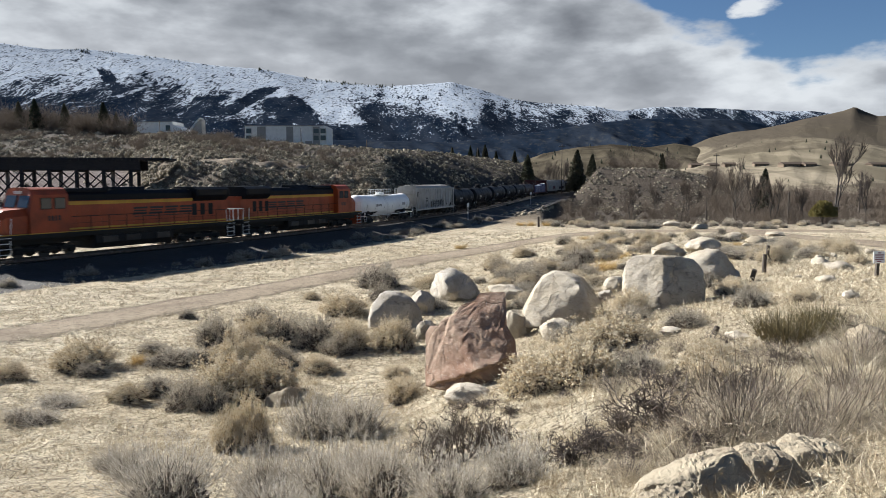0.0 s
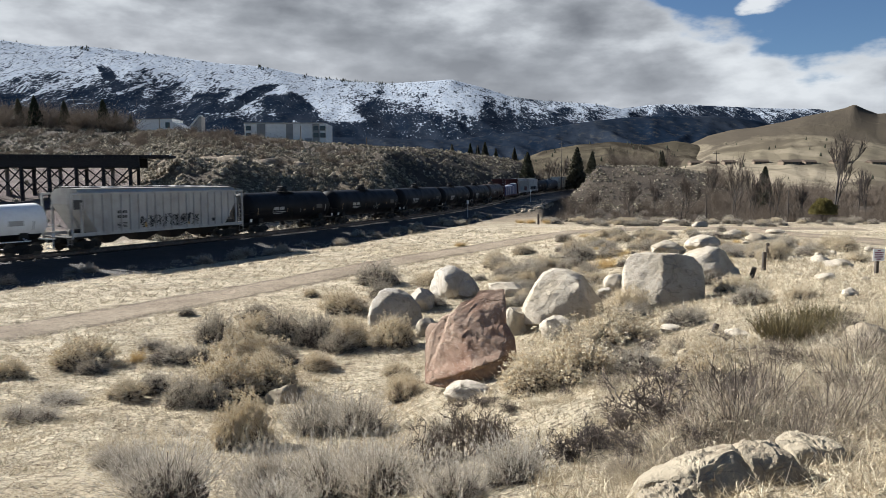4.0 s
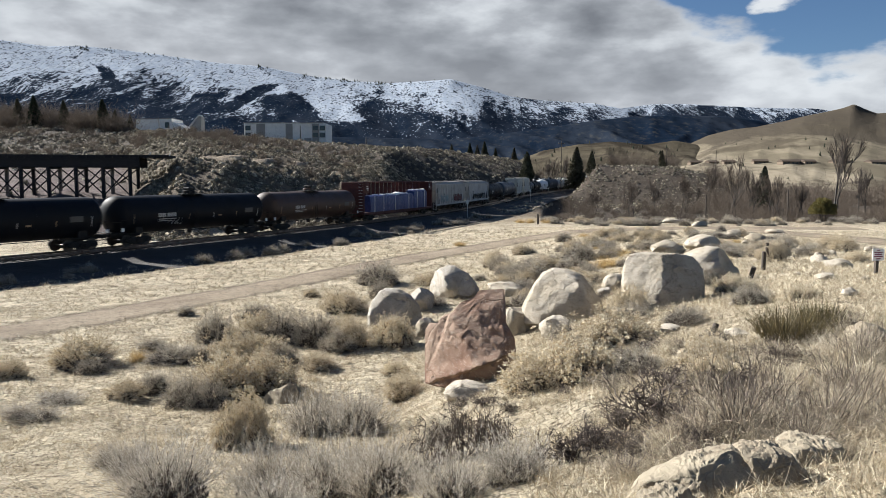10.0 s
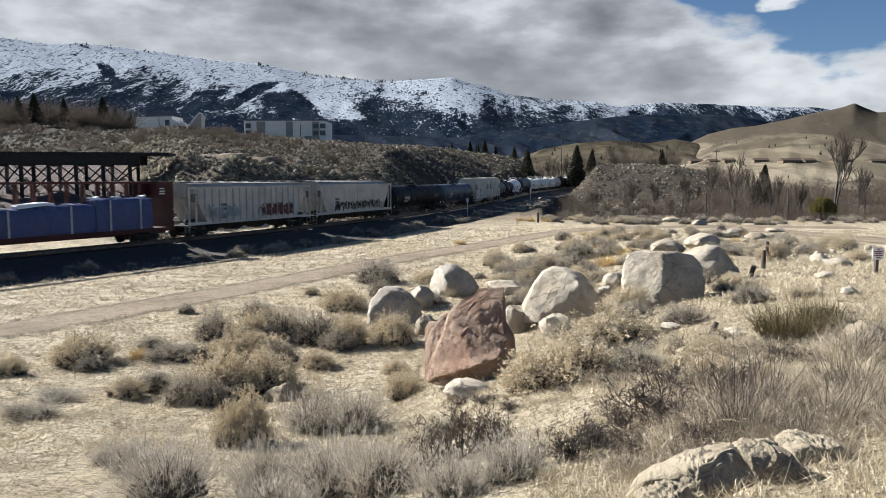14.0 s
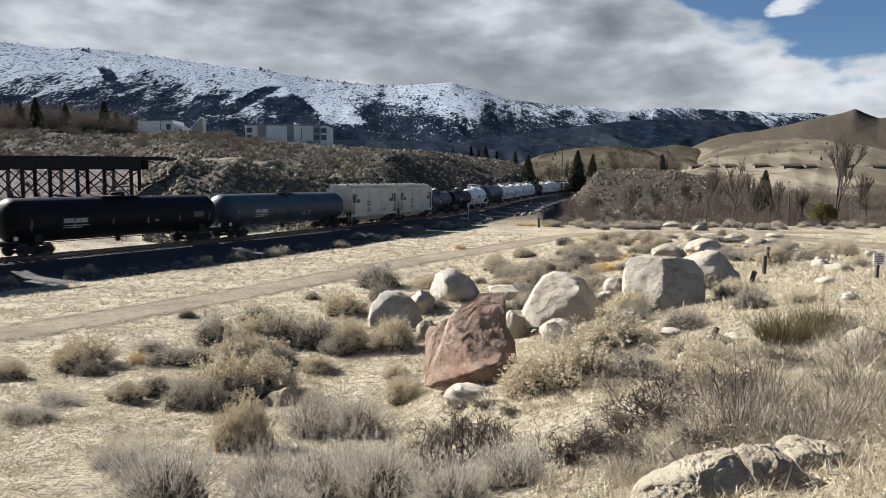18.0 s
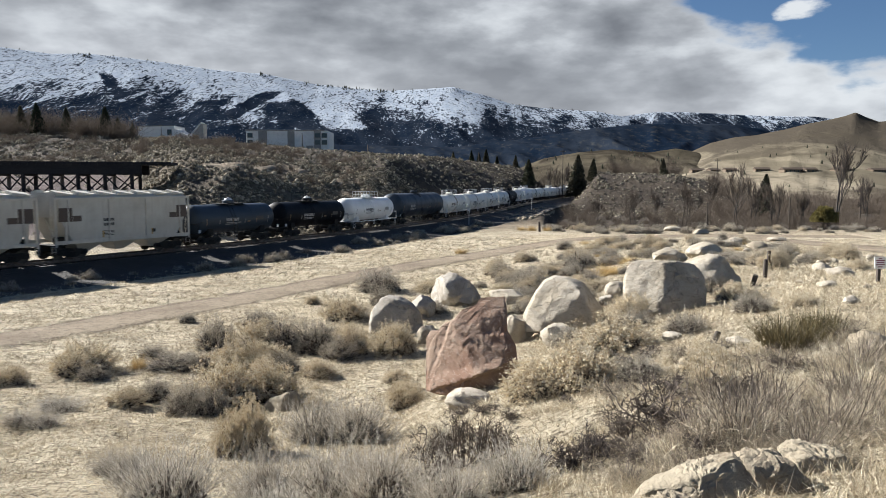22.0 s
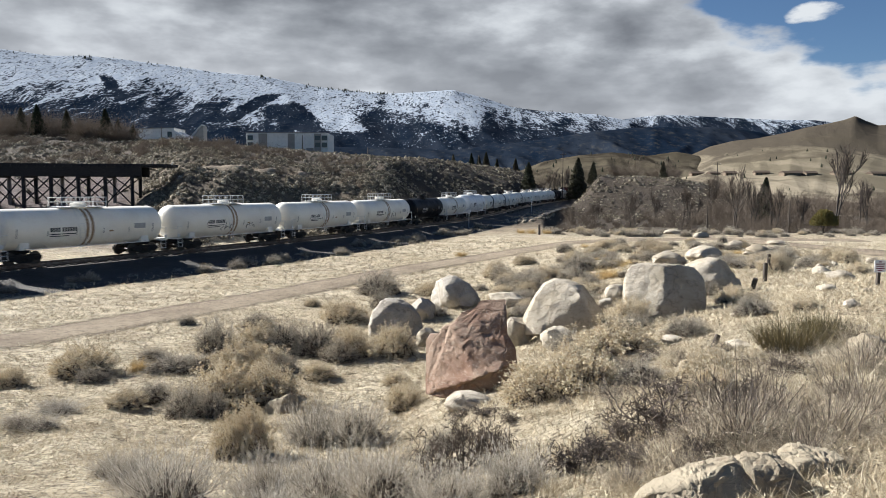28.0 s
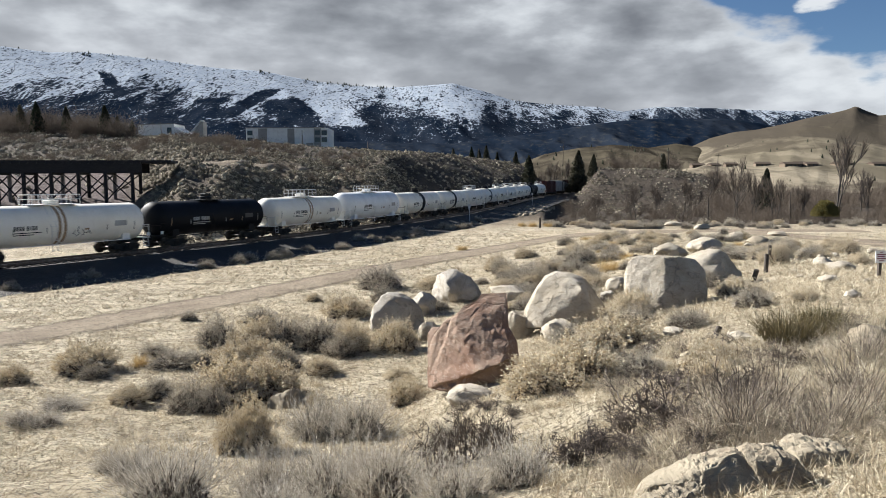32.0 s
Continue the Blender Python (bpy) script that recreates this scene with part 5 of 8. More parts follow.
    k.link(clear.outputs[0], m.inputs[1])
    k.link(em.outputs[0], m.inputs[2])
    k.link(m.outputs[0], k.out.inputs[0])
    k.m.cycles.emission_sampling = "NONE"
    return k.m


def make_cloud_deck():
    az = np.radians(np.arange(-43, 46.1, 1.5))
    el = np.radians(np.linspace(-1, 24, 18))
    v = [(4750 * math.sin(a) * math.cos(e), 4750 * math.cos(a) * math.cos(e), 4750 * math.sin(e)) for e in el for a in az]
    ob = sheet("backdrop_clouds", v, len(el), len(az), make_clouds(), "broken grey and white cloud deck with blue sky beyond")
    return ob


CLOUDS = make_cloud_deck()

# ---- boulders ----
def make_stone(name, a, b, spots, lichen=(0.3, 0.27, 0.2), patch=None):
    k = Nodes(name)
    p = k.world_coords()
    big = k.noise(p, 1.1, 6, 0.62, 0.4)
    mid = k.noise(p, 6, 6, 0.7)
    fine = k.noise(p, 45, 4, 0.7)
    col = k.mix(k.ramp(big, (0.38, 0.0), (0.62, 1.0)), a, b)
    col = k.mix(k.ramp(mid, (0.58, 0.0), (0.72, 0.75)), col, lichen)
    col = k.mix(k.ramp(fine, (0.62, 0.0), (0.75, 0.5)), col, spots)
    veins = k.ramp(k.noise(k.world_coords((1, 1, 1.8)), 2.6, 3, 0.5, 1.4), (0.485, 0.0), (0.5, 0.6), (0.515, 0.0))
    col = k.mix(veins, col, patch or (0.2, 0.15, 0.1))
    # a few deep cracks
    v = k.node("TexVoronoi", Scale=0.55)
    v.feature = "DISTANCE_TO_EDGE"
    warp = k.node("VectorMath")
    warp.operation = "ADD"
    n = k.node("TexNoise", Vector=p, Scale=1.6, Detail=4.0)
    k.link(p, warp.inputs[0])
    k.link(n.outputs["Color"], warp.inputs[1])
    k.link(warp.outputs[0], v.inputs["Vector"])
    crack = k.ramp(v.outputs["Distance"], (0.0, 1.0), (0.013, 0.0))
    col = k.mix(k.math("MULTIPLY", crack, k.ramp(mid, (0.4, 0.1), (0.6, 0.6))), col, (0.09, 0.072, 0.056))
    big = k.math("SUBTRACT", big, k.math("MULTIPLY", crack, 0.25))
    k.bump(k.math("ADD", k.math("ADD", k.math("MULTIPLY", big, 1.2), mid), k.math("MULTIPLY", fine, 0.25)), 0.8, 0.08)
    return k.done(col, 0.88, spec=0.25)


GRANITE = make_stone("tan_granite", (0.34, 0.295, 0.225), (0.46, 0.41, 0.335), (0.14, 0.115, 0.09))
PALESTONE = make_stone("pale_grey_granite", (0.3, 0.27, 0.225), (0.42, 0.385, 0.335), (0.15, 0.125, 0.1))
REDSTONE = make_stone("red_rhyolite", (0.235, 0.142, 0.1), (0.31, 0.222, 0.165), (0.13, 0.08, 0.058), lichen=(0.44, 0.34, 0.26), patch=(0.42, 0.36, 0.3))
LICHENSTONE = make_stone("lichen_sandstone", (0.24, 0.2, 0.145), (0.33, 0.285, 0.21), (0.1, 0.082, 0.062), lichen=(0.37, 0.325, 0.24))


def ico(detail):
    b = bmesh.new()
    bmesh.ops.create_icosphere(b, subdivisions=detail, radius=1)
    b.verts.ensure_lookup_table()
    v = np.array([q.co[:] for q in b.verts])
    f = [tuple(x.index for x in q.verts) for q in b.faces]
    b.free()
    return v, f


ICO = {n: ico(n) for n in (1, 2, 3, 4, 5, 6)}


def lumps(v, scale, seed):
    o = Vector((seed * 13.7, seed * 7.1, seed * 3.3))
    return np.array([noise.fractal(Vector(p) * scale + o, 0.8, 2.1, 4) for p in v])


def rock_shape(wide, deep, tall, seed, facets=9, detail=4, rough=0.05, outline=None, cut=(0.7, 0.93), ledges=False, lean=0.0):
    """A boulder: a ball cut by a few planes, roughened; with an outline of (x, z) pairs its front view follows that."""
    r = np.random.RandomState(seed)
    v, f = ICO[detail]
    q = v.copy()
    if outline is None:
        rad = np.ones(len(v))
        for _ in range(facets):
            n = r.normal(size=3)
            n /= np.linalg.norm(n)
            dot = q @ n
            rad = np.minimum(rad, np.where(dot > 0.05, r.uniform(*cut) / np.maximum(dot, 0.05), 9))
        rad = rad * (1 + rough * 1.6 * lumps(v, 1.6, seed) + rough * 0.7 * lumps(v, 5.5, seed + 1) + rough * 0.35 * lumps(v, 14, seed + 2))
        p = q * rad[:, None]
        p = p * np.array([wide / 1.72, deep / 1.72, tall / 1.4])
        p[:, 2] = np.maximum(p[:, 2], -tall * 0.5) + tall * 0.4
    else:
        o = np.array(outline, float)
        c = np.array([o[:, 0].mean(), o[:, 1].min() + 0.42 * np.ptp(o[:, 1])])
        rho = np.clip(np.hypot(q[:, 0], q[:, 2]), 1e-5, 1)
        phi = np.arctan2(q[:, 2], q[:, 0])
        ang = np.arctan2(o[:, 1] - c[1], o[:, 0] - c[0])
        order = np.argsort(ang)
        ang, oo = ang[order], o[order]
        ang = np.concatenate([ang - 2 * math.pi, ang, ang + 2 * math.pi])
        oo = np.concatenate([oo] * 3)
        best = np.zeros(len(q))
        for i in range(len(ang) - 1):
            m = (phi >= ang[i]) & (phi < ang[i + 1])
            if m.any():
                a, b = oo[i] - c, oo[i + 1] - c
                d = np.stack([np.cos(phi[m]), np.sin(phi[m])], 1)
                best[m] = (a[0] * b[1] - a[1] * b[0]) / (d[:, 0] * (b[1] - a[1]) - d[:, 1] * (b[0] - a[0]))
        t = rho ** 0.72 * best
        x, z = c[0] + np.cos(phi) * t, c[1] + np.sin(phi) * t
        y = np.sign(q[:, 1]) * deep / 2 * (1 - rho ** 3.2) ** 0.75
        # front faces cut flat in a few planes
        p = np.stack([x, y, z], 1)
        for _ in range(facets):
            n = np.array([r.uniform(-0.6, 0.6), -1, r.uniform(-0.1, 0.75)])
            n /= np.linalg.norm(n)
            lim = r.uniform(0.6, 0.95) * deep / 2 + 0.35 * n[2] * z.max()
            over = np.maximum(p @ n - lim, 0)
            p = p - over[:, None] * n[None, :] * 0.9
        if ledges:
            # leaning back; a recessed panel below the top corner, an undercut foot, a stepped edge at the other side
            fx, fz, front = p[:, 0].copy(), p[:, 2].copy(), np.clip((-0.05 - p[:, 1]) / 0.25, 0, 1)
            crag = 0.04 * lumps(p, 1.3, seed + 5)
            p[:, 1] += 0.1 * front * ease(fx + crag - 0.12 - 0.22 * (2.2 - fz), 0.0, 0.05) * ease(fz + crag * 0.6, 1.34, 1.4)
            p[:, 1] += 0.2 * front * ease(0.3 + 0.42 * fx - fz + crag, -0.03, 0.05) * ease(fx, -0.1, 0.25)
            p[:, 1] -= 0.09 * front * ease(0.62 + 0.3 * fx - fz + crag, 0.0, 0.25) * (1 - ease(0.3 + 0.42 * fx - fz + crag, -0.05, 0.03))
            p[:, 1] += (0.14 + 1.2 * crag) * front * (1 - ease(fx + 0.28 * (fz - 0.2) * -1 + crag * 2, -0.95, -0.85))
            p[:, 1] += 0.025 * front * np.sin(22 * (fz + 0.4 * fx) + 14 * crag)
        size = min(wide, tall)
        w = v * np.array([1.0, 1.0, 1.0])
        amt = rough * size * (0.5 * lumps(w, 2.0, seed) + 0.35 * lumps(w, 6, seed + 1) + 0.2 * lumps(w, 15, seed + 2))
        p = p + v * amt[:, None]
    p[:, 1] += lean * p[:, 2]
    s = Shape()
    s.v, s.f = [tuple(a) for a in p], list(f)
    return s


def boulder(x, y, wide, tall, seed, material, label, deep=None, turn=0.0, outline=None, facets=9, detail=4, rough=0.05, sink=0.06, cut=(0.66, 0.93), ledges=False, lean=0.0, name="boulder", group="boulders in the dry grass"):
    s = rock_shape(wide, deep or wide * 0.8, tall, seed, facets, detail, rough, outline, cut, ledges, lean)
    z = float(height(x, y))
    ob = thing(name, s, material, label, name.split("_")[-1], group, pose(x, y, z - sink * tall, 0, 0, turn), True)
    return ob


def make_boulders():
    boulder(0.55, 17.3, 2.3, 2.2, 3, REDSTONE, "upright slab of rusty red rock with a broken top edge", deep=1.25, turn=-20, facets=3, detail=6, rough=0.015, sink=0.0, ledges=True, lean=0.24,
            outline=[(-1.0, -0.1), (-1.08, 0.3), (-1.14, 0.75), (-1.2, 1.1), (-1.08, 1.28), (-0.82, 1.3), (-0.7, 1.46), (-0.45, 1.6), (-0.3, 1.8), (0.02, 1.95), (0.1, 2.16), (0.4, 2.2), (0.74, 2.24), (0.8, 1.9), (0.86, 1.4), (1.08, 1.12), (1.18, 0.72), (1.06, 0.2), (0.75, -0.08), (-0.1, -0.2)])
    boulder(3.86, 23.9, 2.6, 1.75, 14, GRANITE, "large cracked tan granite boulder with a pale patch", deep=2.2, turn=-12, lean=0.22, facets=6, detail=5, rough=0.045, sink=0.0,
            outline=[(-1.3, -0.1), (-1.32, 0.35), (-1.22, 0.62), (-0.95, 1.1), (-0.7, 1.5), (-0.3, 1.68), (0.1, 1.66), (0.55, 1.5), (0.95, 1.05), (1.25, 0.6), (1.32, 0.2), (1.2, -0.1), (0, -0.2)])
    boulder(6.65, 22.5, 2.45, 1.6, 22, GRANITE, "large blocky tan boulder with a flat weathered top", deep=1.9, turn=-16, lean=0.2, facets=5, detail=5, rough=0.04, sink=0.0,
            outline=[(-1.15, -0.1), (-1.22, 0.4), (-1.2, 0.95), (-1.12, 1.35), (-0.9, 1.52), (-0.3, 1.56), (0.35, 1.55), (0.85, 1.48), (1.1, 1.25), (1.22, 0.8), (1.22, 0.3), (1.1, -0.05), (0.5, -0.2), (-0.5, -0.15)])
    boulder(-1.99, 30.6, 2.25, 1.45, 31, PALESTONE, "broad rounded pale boulder with a sloping back", deep=1.8, turn=-14, lean=0.25, facets=5, detail=5, rough=0.04, sink=0.0,
            outline=[(-1.1, -0.1), (-1.14, 0.4), (-1.02, 0.92), (-0.75, 1.32), (-0.4, 1.47), (0.1, 1.42), (0.62, 1.18), (1.02, 0.75), (1.16, 0.3), (1.1, -0.1), (0, -0.2)])
    boulder(-3.98, 18.15, 0.9, 0.5, 33, LICHENSTONE, "dark angular stone with a bright weathered top", deep=0.6, turn=-10, lean=0.1, facets=9, detail=4, rough=0.07, sink=0.0, name="field_stone", group="field stones",
            outline=[(-0.42, -0.1), (-0.44, 0.16), (-0.3, 0.3), (-0.02, 0.38), (0.18, 0.5), (0.34, 0.46), (0.43, 0.2), (0.4, -0.1), (0, -0.12)])
    tan, pale = "rounded tan granite boulder among the brush", "pale grey rounded boulder in the dry grass"
    for i, (x, y, w, h) in enumerate([(2.43, 23.9, 0.92, 0.9), (-1.0, 34.2, 1.4, 0.97), (0.59, 38.2, 2.95, 1.5), (3.08, 36.2, 1.93, 0.75), (-0.58, 28.2, 0.75, 0.66), (6.99, 30.2, 1.1, 0.6),
                                      (6.23, 28.3, 0.66, 0.36), (9.4, 26.6, 2.0, 1.25), (13.1, 43.2, 1.9, 0.8), (17.2, 49.5, 2.4, 1.0), (3.28, 21.3, 1.08, 0.54), (0.5, 15.3, 0.88, 0.38)]):
        boulder(x, y, w, h, 40 + i, PALESTONE if i in (1, 2, 6) else GRANITE, pale if i in (1, 2, 6) else tan, turn=i * 47 % 360, facets=10, detail=4, rough=0.065)
    for i, (x, y, w, h) in enumerate([(3.95, 12.0, 0.3, 0.3), (5.1, 16.6, 0.5, 0.2), (5.55, 14.0, 0.4, 0.16), (25.9, 61.3, 2.1, 0.9), (34.3, 77.2, 1.9, 0.7), (31.2, 91.2, 1.7, 0.8), (26.5, 99.2, 1.6, 0.7), (30.3, 99.3, 2.0, 0.8),
                                      (27.1, 70.0, 1.6, 0.9), (21.0, 43.3, 1.2, 0.6), (15.1, 28.5, 0.9, 0.4), (9.85, 18.0, 0.42, 0.26), (6.95, 12.0, 0.6, 0.4), (11.8, 23.0, 0.55, 0.3), (16.6, 32.9, 0.9, 0.46), (5.56, 13.1, 0.27, 0.13)]):
        boulder(x, y, w * 1.1, h * 0.85, 70 + i, GRANITE if i % 3 else LICHENSTONE, "weathered field stone half sunk in dry grass", turn=i * 71 % 360, facets=13, detail=3, name="field_stone", group="field stones", rough=0.1, sink=0.18)
    rnd = random.Random(8)
    for i in range(26):
        y = rnd.uniform(19, 60)
        x = y * rnd.uniform(0.36, 0.58)
        w = rnd.uniform(0.12, 0.4) * (0.6 + y / 60)
        boulder(x, y, w, w * rnd.uniform(0.4, 0.7), 100 + i, GRANITE, "small tan field stone on the grassy berm", turn=rnd.uniform(0, 360), detail=2, name="field_stone", group="field stones", rough=0.08)
    for i in range(9):
        x, y = -3.9 + 0.17 * i + rnd.uniform(-0.2, 0.2), 6.0 + rnd.uniform(0, 1.4)
        boulder(x, y, rnd.uniform(0.08, 0.2), rnd.uniform(0.06, 0.1), 150 + i, REDSTONE, "small reddish-brown stone on bare soil", turn=i * 50, detail=2, name="field_stone", group="field stones", rough=0.08)
    # broken slabs by the camera's feet
    slab = "broken lichen-spotted sandstone slab at the foot of the brush"
    for i, (x, y, deep, turn, outline) in enumerate((
            (1.83, 5.25, 0.6, -12, [(-0.5, -0.1), (-0.4, 0.06), (-0.24, 0.14), (-0.03, 0.26), (0.27, 0.37), (0.34, 0.32), (0.4, 0.18), (0.44, -0.1), (0, -0.12)]),
            (2.44, 5.3, 0.5, 20, [(-0.24, -0.1), (-0.24, 0.2), (-0.17, 0.27), (0.0, 0.29), (0.1, 0.26), (0.18, 0.12), (0.24, -0.1), (0, -0.12)]),
            (2.95, 5.75, 0.6, 5, [(-0.28, -0.1), (-0.26, 0.14), (-0.12, 0.19), (0.18, 0.15), (0.24, 0.06), (0.2, -0.1), (0, -0.12)]),
            (1.5, 4.85, 0.4, 8, [(-0.28, -0.1), (-0.18, 0.06), (0.06, 0.15), (0.16, 0.15), (0.22, 0.05), (0.25, -0.1), (0, -0.12)]))):
        outline = [(a, b * 0.8) for a, b in outline]
        boulder(x, y, 0.8, 0.35, 201 + i, LICHENSTONE, slab, deep=deep, turn=turn, facets=14, detail=5, rough=0.12, sink=0.0, outline=outline, lean=0.62, name="broken_slab", group="broken slabs")


make_boulders()


# ---- brush and grass ----
def make_plant(name, a, b, tip=None, rough=0.85):
    """Twigs and blades: each one of its own shade between a and b."""
    k = Nodes(name)
    g = k.node("NewGeometry")
    o = k.node("ObjectInfo")
    r = k.math("FRACT", k.math("ADD", g.outputs["Random Per Island"], k.math("MULTIPLY", o.outputs["Random"], 0.37)))
    col = k.mix(r, a, b)
    if tip:
        col = k.mix(k.ramp(g.outputs["Random Per Island"], (0.72, 0.0), (0.8, 1.0)), col, tip)
    col = k.mix(k.math("MULTIPLY", o.outputs["Random"], 0.25), col, (0.3, 0.24, 0.17))
    m = k.done(col, rough, spec=0.2)
    t = k.node("BsdfTranslucent", Color=col)
    x = k.node("MixShader", Fac=0.13)
    k.link(k.b.outputs[0], x.inputs[1])
    k.link(t.outputs[0], x.inputs[2])
    k.link(x.outputs[0], k.out.inputs[0])
    return m


# dark ends of these ranges also mimic small shadows among stems and blades
SAGELEAF = make_plant("grey_sage_leaves", (0.24, 0.215, 0.175), (0.62, 0.575, 0.49))
SAGE = make_plant("grey_sage_twigs", (0.15, 0.13, 0.105), (0.58, 0.53, 0.445), (0.72, 0.67, 0.58))
SILVER = make_plant("silver_sage_stems", (0.19, 0.168, 0.14), (0.66, 0.615, 0.535), (0.8, 0.755, 0.67))
RABBIT = make_plant("rabbitbrush_stems", (0.15, 0.12, 0.083), (0.6, 0.51, 0.37))
SEED = make_plant("cream_seed_heads", (0.6, 0.52, 0.39), (0.8, 0.745, 0.61), (0.62, 0.5, 0.32))
TWIGSHADE = make_plant("dark_bare_twigs", (0.04, 0.033, 0.03), (0.16, 0.132, 0.116))
STRAW = make_plant("straw_blades", (0.2, 0.155, 0.1), (0.58, 0.49, 0.345), (0.76, 0.68, 0.52))
BLEACHED = make_plant("bleached_grass", (0.2, 0.155, 0.1), (0.74, 0.65, 0.48), (0.82, 0.76, 0.6))
GOLD = make_plant("golden_bunchgrass", (0.46, 0.32, 0.13), (0.62, 0.47, 0.24))
PALETWIG = make_plant("pale_tangled_stems", (0.12, 0.098, 0.075), (0.46, 0.395, 0.3), (0.68, 0.6, 0.47))
OLIVE = make_plant("olive_green_stems", (0.018, 0.019, 0.006), (0.085, 0.072, 0.02), (0.14, 0.108, 0.035))
THICKET = make_plant("brown_bare_thicket", (0.04, 0.032, 0.028), (0.105, 0.082, 0.07))
JUNIPER = make_plant("juniper_sprays", (0.09, 0.09, 0.02), (0.2, 0.16, 0.04))
NEEDLE = make_plant("conifer_needles", (0.012, 0.02, 0.012), (0.03, 0.042, 0.024))
BANKSAGE = make_plant("bank_sage", (0.06, 0.053, 0.041), (0.22, 0.193, 0.145), (0.46, 0.41, 0.31))
BARK = make_wood("grey_bark", (0.036, 0.03, 0.025), (0.085, 0.07, 0.06))


class Ribbons:
    """Many thin stems at once: each a strip of quads along a bent line."""

    def __init__(self):
        self.p, self.w, self.side = [], [], []

    def stems(self, base, way, length, width, bend, r, segments=3):
        """base, way: arrays of points and directions; bend: how much a stem droops or straightens."""
        n = len(base)
        t = np.linspace(0, 1, segments + 1)
        way = way / np.linalg.norm(way, axis=1)[:, None]
        wob = r.normal(size=(n, 3)) * 0.12
        pts = base[:, None] + way[:, None] * (length[:, None, None] * t[None, :, None])
        pts = pts + (wob * length[:, None])[:, None] * (t ** 2)[None, :, None]
        pts[:, :, 2] += (bend * length)[:, None] * (t ** 2)[None]
        turn = r.normal(size=(n, 3))
        side = np.cross(way, turn)
        side /= np.linalg.norm(side, axis=1)[:, None] + 1e-9
        taper = (1 - 0.75 * t)[None, :, None]
        a = pts - side[:, None] * (width[:, None, None] * taper) / 2
        b = pts + side[:, None] * (width[:, None, None] * taper) / 2
        v = np.stack([a, b], 2).reshape(n, -1, 3)
        self.p.append((v.reshape(-1, 3), n, segments))
        return pts

    def mesh(self, name, material):
        verts, quads, o = [], [], 0
        for v, n, seg in self.p:
            verts.append(v)
            k = (seg + 1) * 2
            i = np.arange(n)[:, None] * k + np.arange(seg)[None] * 2 + o
            quads.append(np.stack([i, i + 1, i + 3, i + 2], -1).reshape(-1, 4))
            o += n * k
        return mesh_of(name, np.concatenate(verts), np.concatenate(quads), material)


def mesh_of(name, verts, quads, *materials):
    me = bpy.data.meshes.new(name)
    me.vertices.add(len(verts))
    me.vertices.foreach_set("co", np.asarray(verts, np.float32).ravel())
    me.loops.add(quads.size)
    me.loops.foreach_set("vertex_index", quads.astype(np.int32).ravel())
    me.polygons.add(len(quads))
    me.polygons.foreach_set("loop_start", np.arange(0, quads.size, quads.shape[1], dtype=np.int32))
    me.update(calc_edges=True)
    for m in materials:
        me.materials.append(m)
    return me


def flecks(at, size, r):
    """Small bent quads, two crossing at each point: seed heads and leaf clumps."""
    n = len(at)
    out = []
    for _ in range(2):
        u, w = r.normal(size=(n, 3)), r.normal(size=(n, 3))
        u /= np.linalg.norm(u, axis=1)[:, None]
        w = np.cross(u, w)
        w /= np.linalg.norm(w, axis=1)[:, None]
        s = size[:, None]
        out.append(np.stack([at - u * s, at - w * s, at + u * s, at + w * s], 1))
    v = np.concatenate(out).reshape(-1, 3)
    return v, np.arange(len(v)).reshape(-1, 4)


def dome(n, r, low=0.1, spread=1.0):
    a = r.uniform(0, 2 * math.pi, n)
    e = np.arcsin(r.uniform(low, 1, n))
    return np.stack([np.cos(a) * np.cos(e) * spread, np.sin(a) * np.cos(e) * spread, np.sin(e)], 1)


def woody_core(seed, material, n=70, reach=0.42, shade_flecks=7, thick=1.0):
    """The crooked stems inside a bush, coloured dark to paint in the shade there."""
    r = np.random.RandomState(seed)
    q = Ribbons()
    d = dome(n, r, 0.1)
    base = r.normal(size=(n, 3)) * np.array([0.05, 0.05, 0])
    pts = q.stems(base, d, r.uniform(0.5, 1.0, n) * reach, r.uniform(0.012, 0.022, n) * thick, r.uniform(0.1, 0.5, n), r, 4)
    k = np.concatenate([pts[:, 1], pts[:, 2], pts[:, 3]])
    q.stems(k, np.tile(d, (3, 1)) + r.normal(size=k.shape) * 0.5, r.uniform(0.1, 0.25, len(k)), r.uniform(0.007, 0.012, len(k)) * thick, r.uniform(0, 0.4, len(k)), r, 2)
    # dark flecks among the stems, painting shade into the bush's interior
    m = n * shade_flecks
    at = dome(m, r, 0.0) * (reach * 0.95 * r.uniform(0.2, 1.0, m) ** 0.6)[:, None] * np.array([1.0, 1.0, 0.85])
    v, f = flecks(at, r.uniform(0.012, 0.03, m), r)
    me = q.mesh("inner_wood", material)
    p = np.empty(len(me.vertices) * 3, np.float32)
    me.vertices.foreach_get("co", p)
    loops = np.empty(len(me.loops), np.int32)
    me.loops.foreach_get("vertex_index", loops)
    return mesh_of("inner_wood", np.concatenate([p.reshape(-1, 3), v]), np.concatenate([loops.reshape(-1, 4), f + len(me.vertices)]), material)


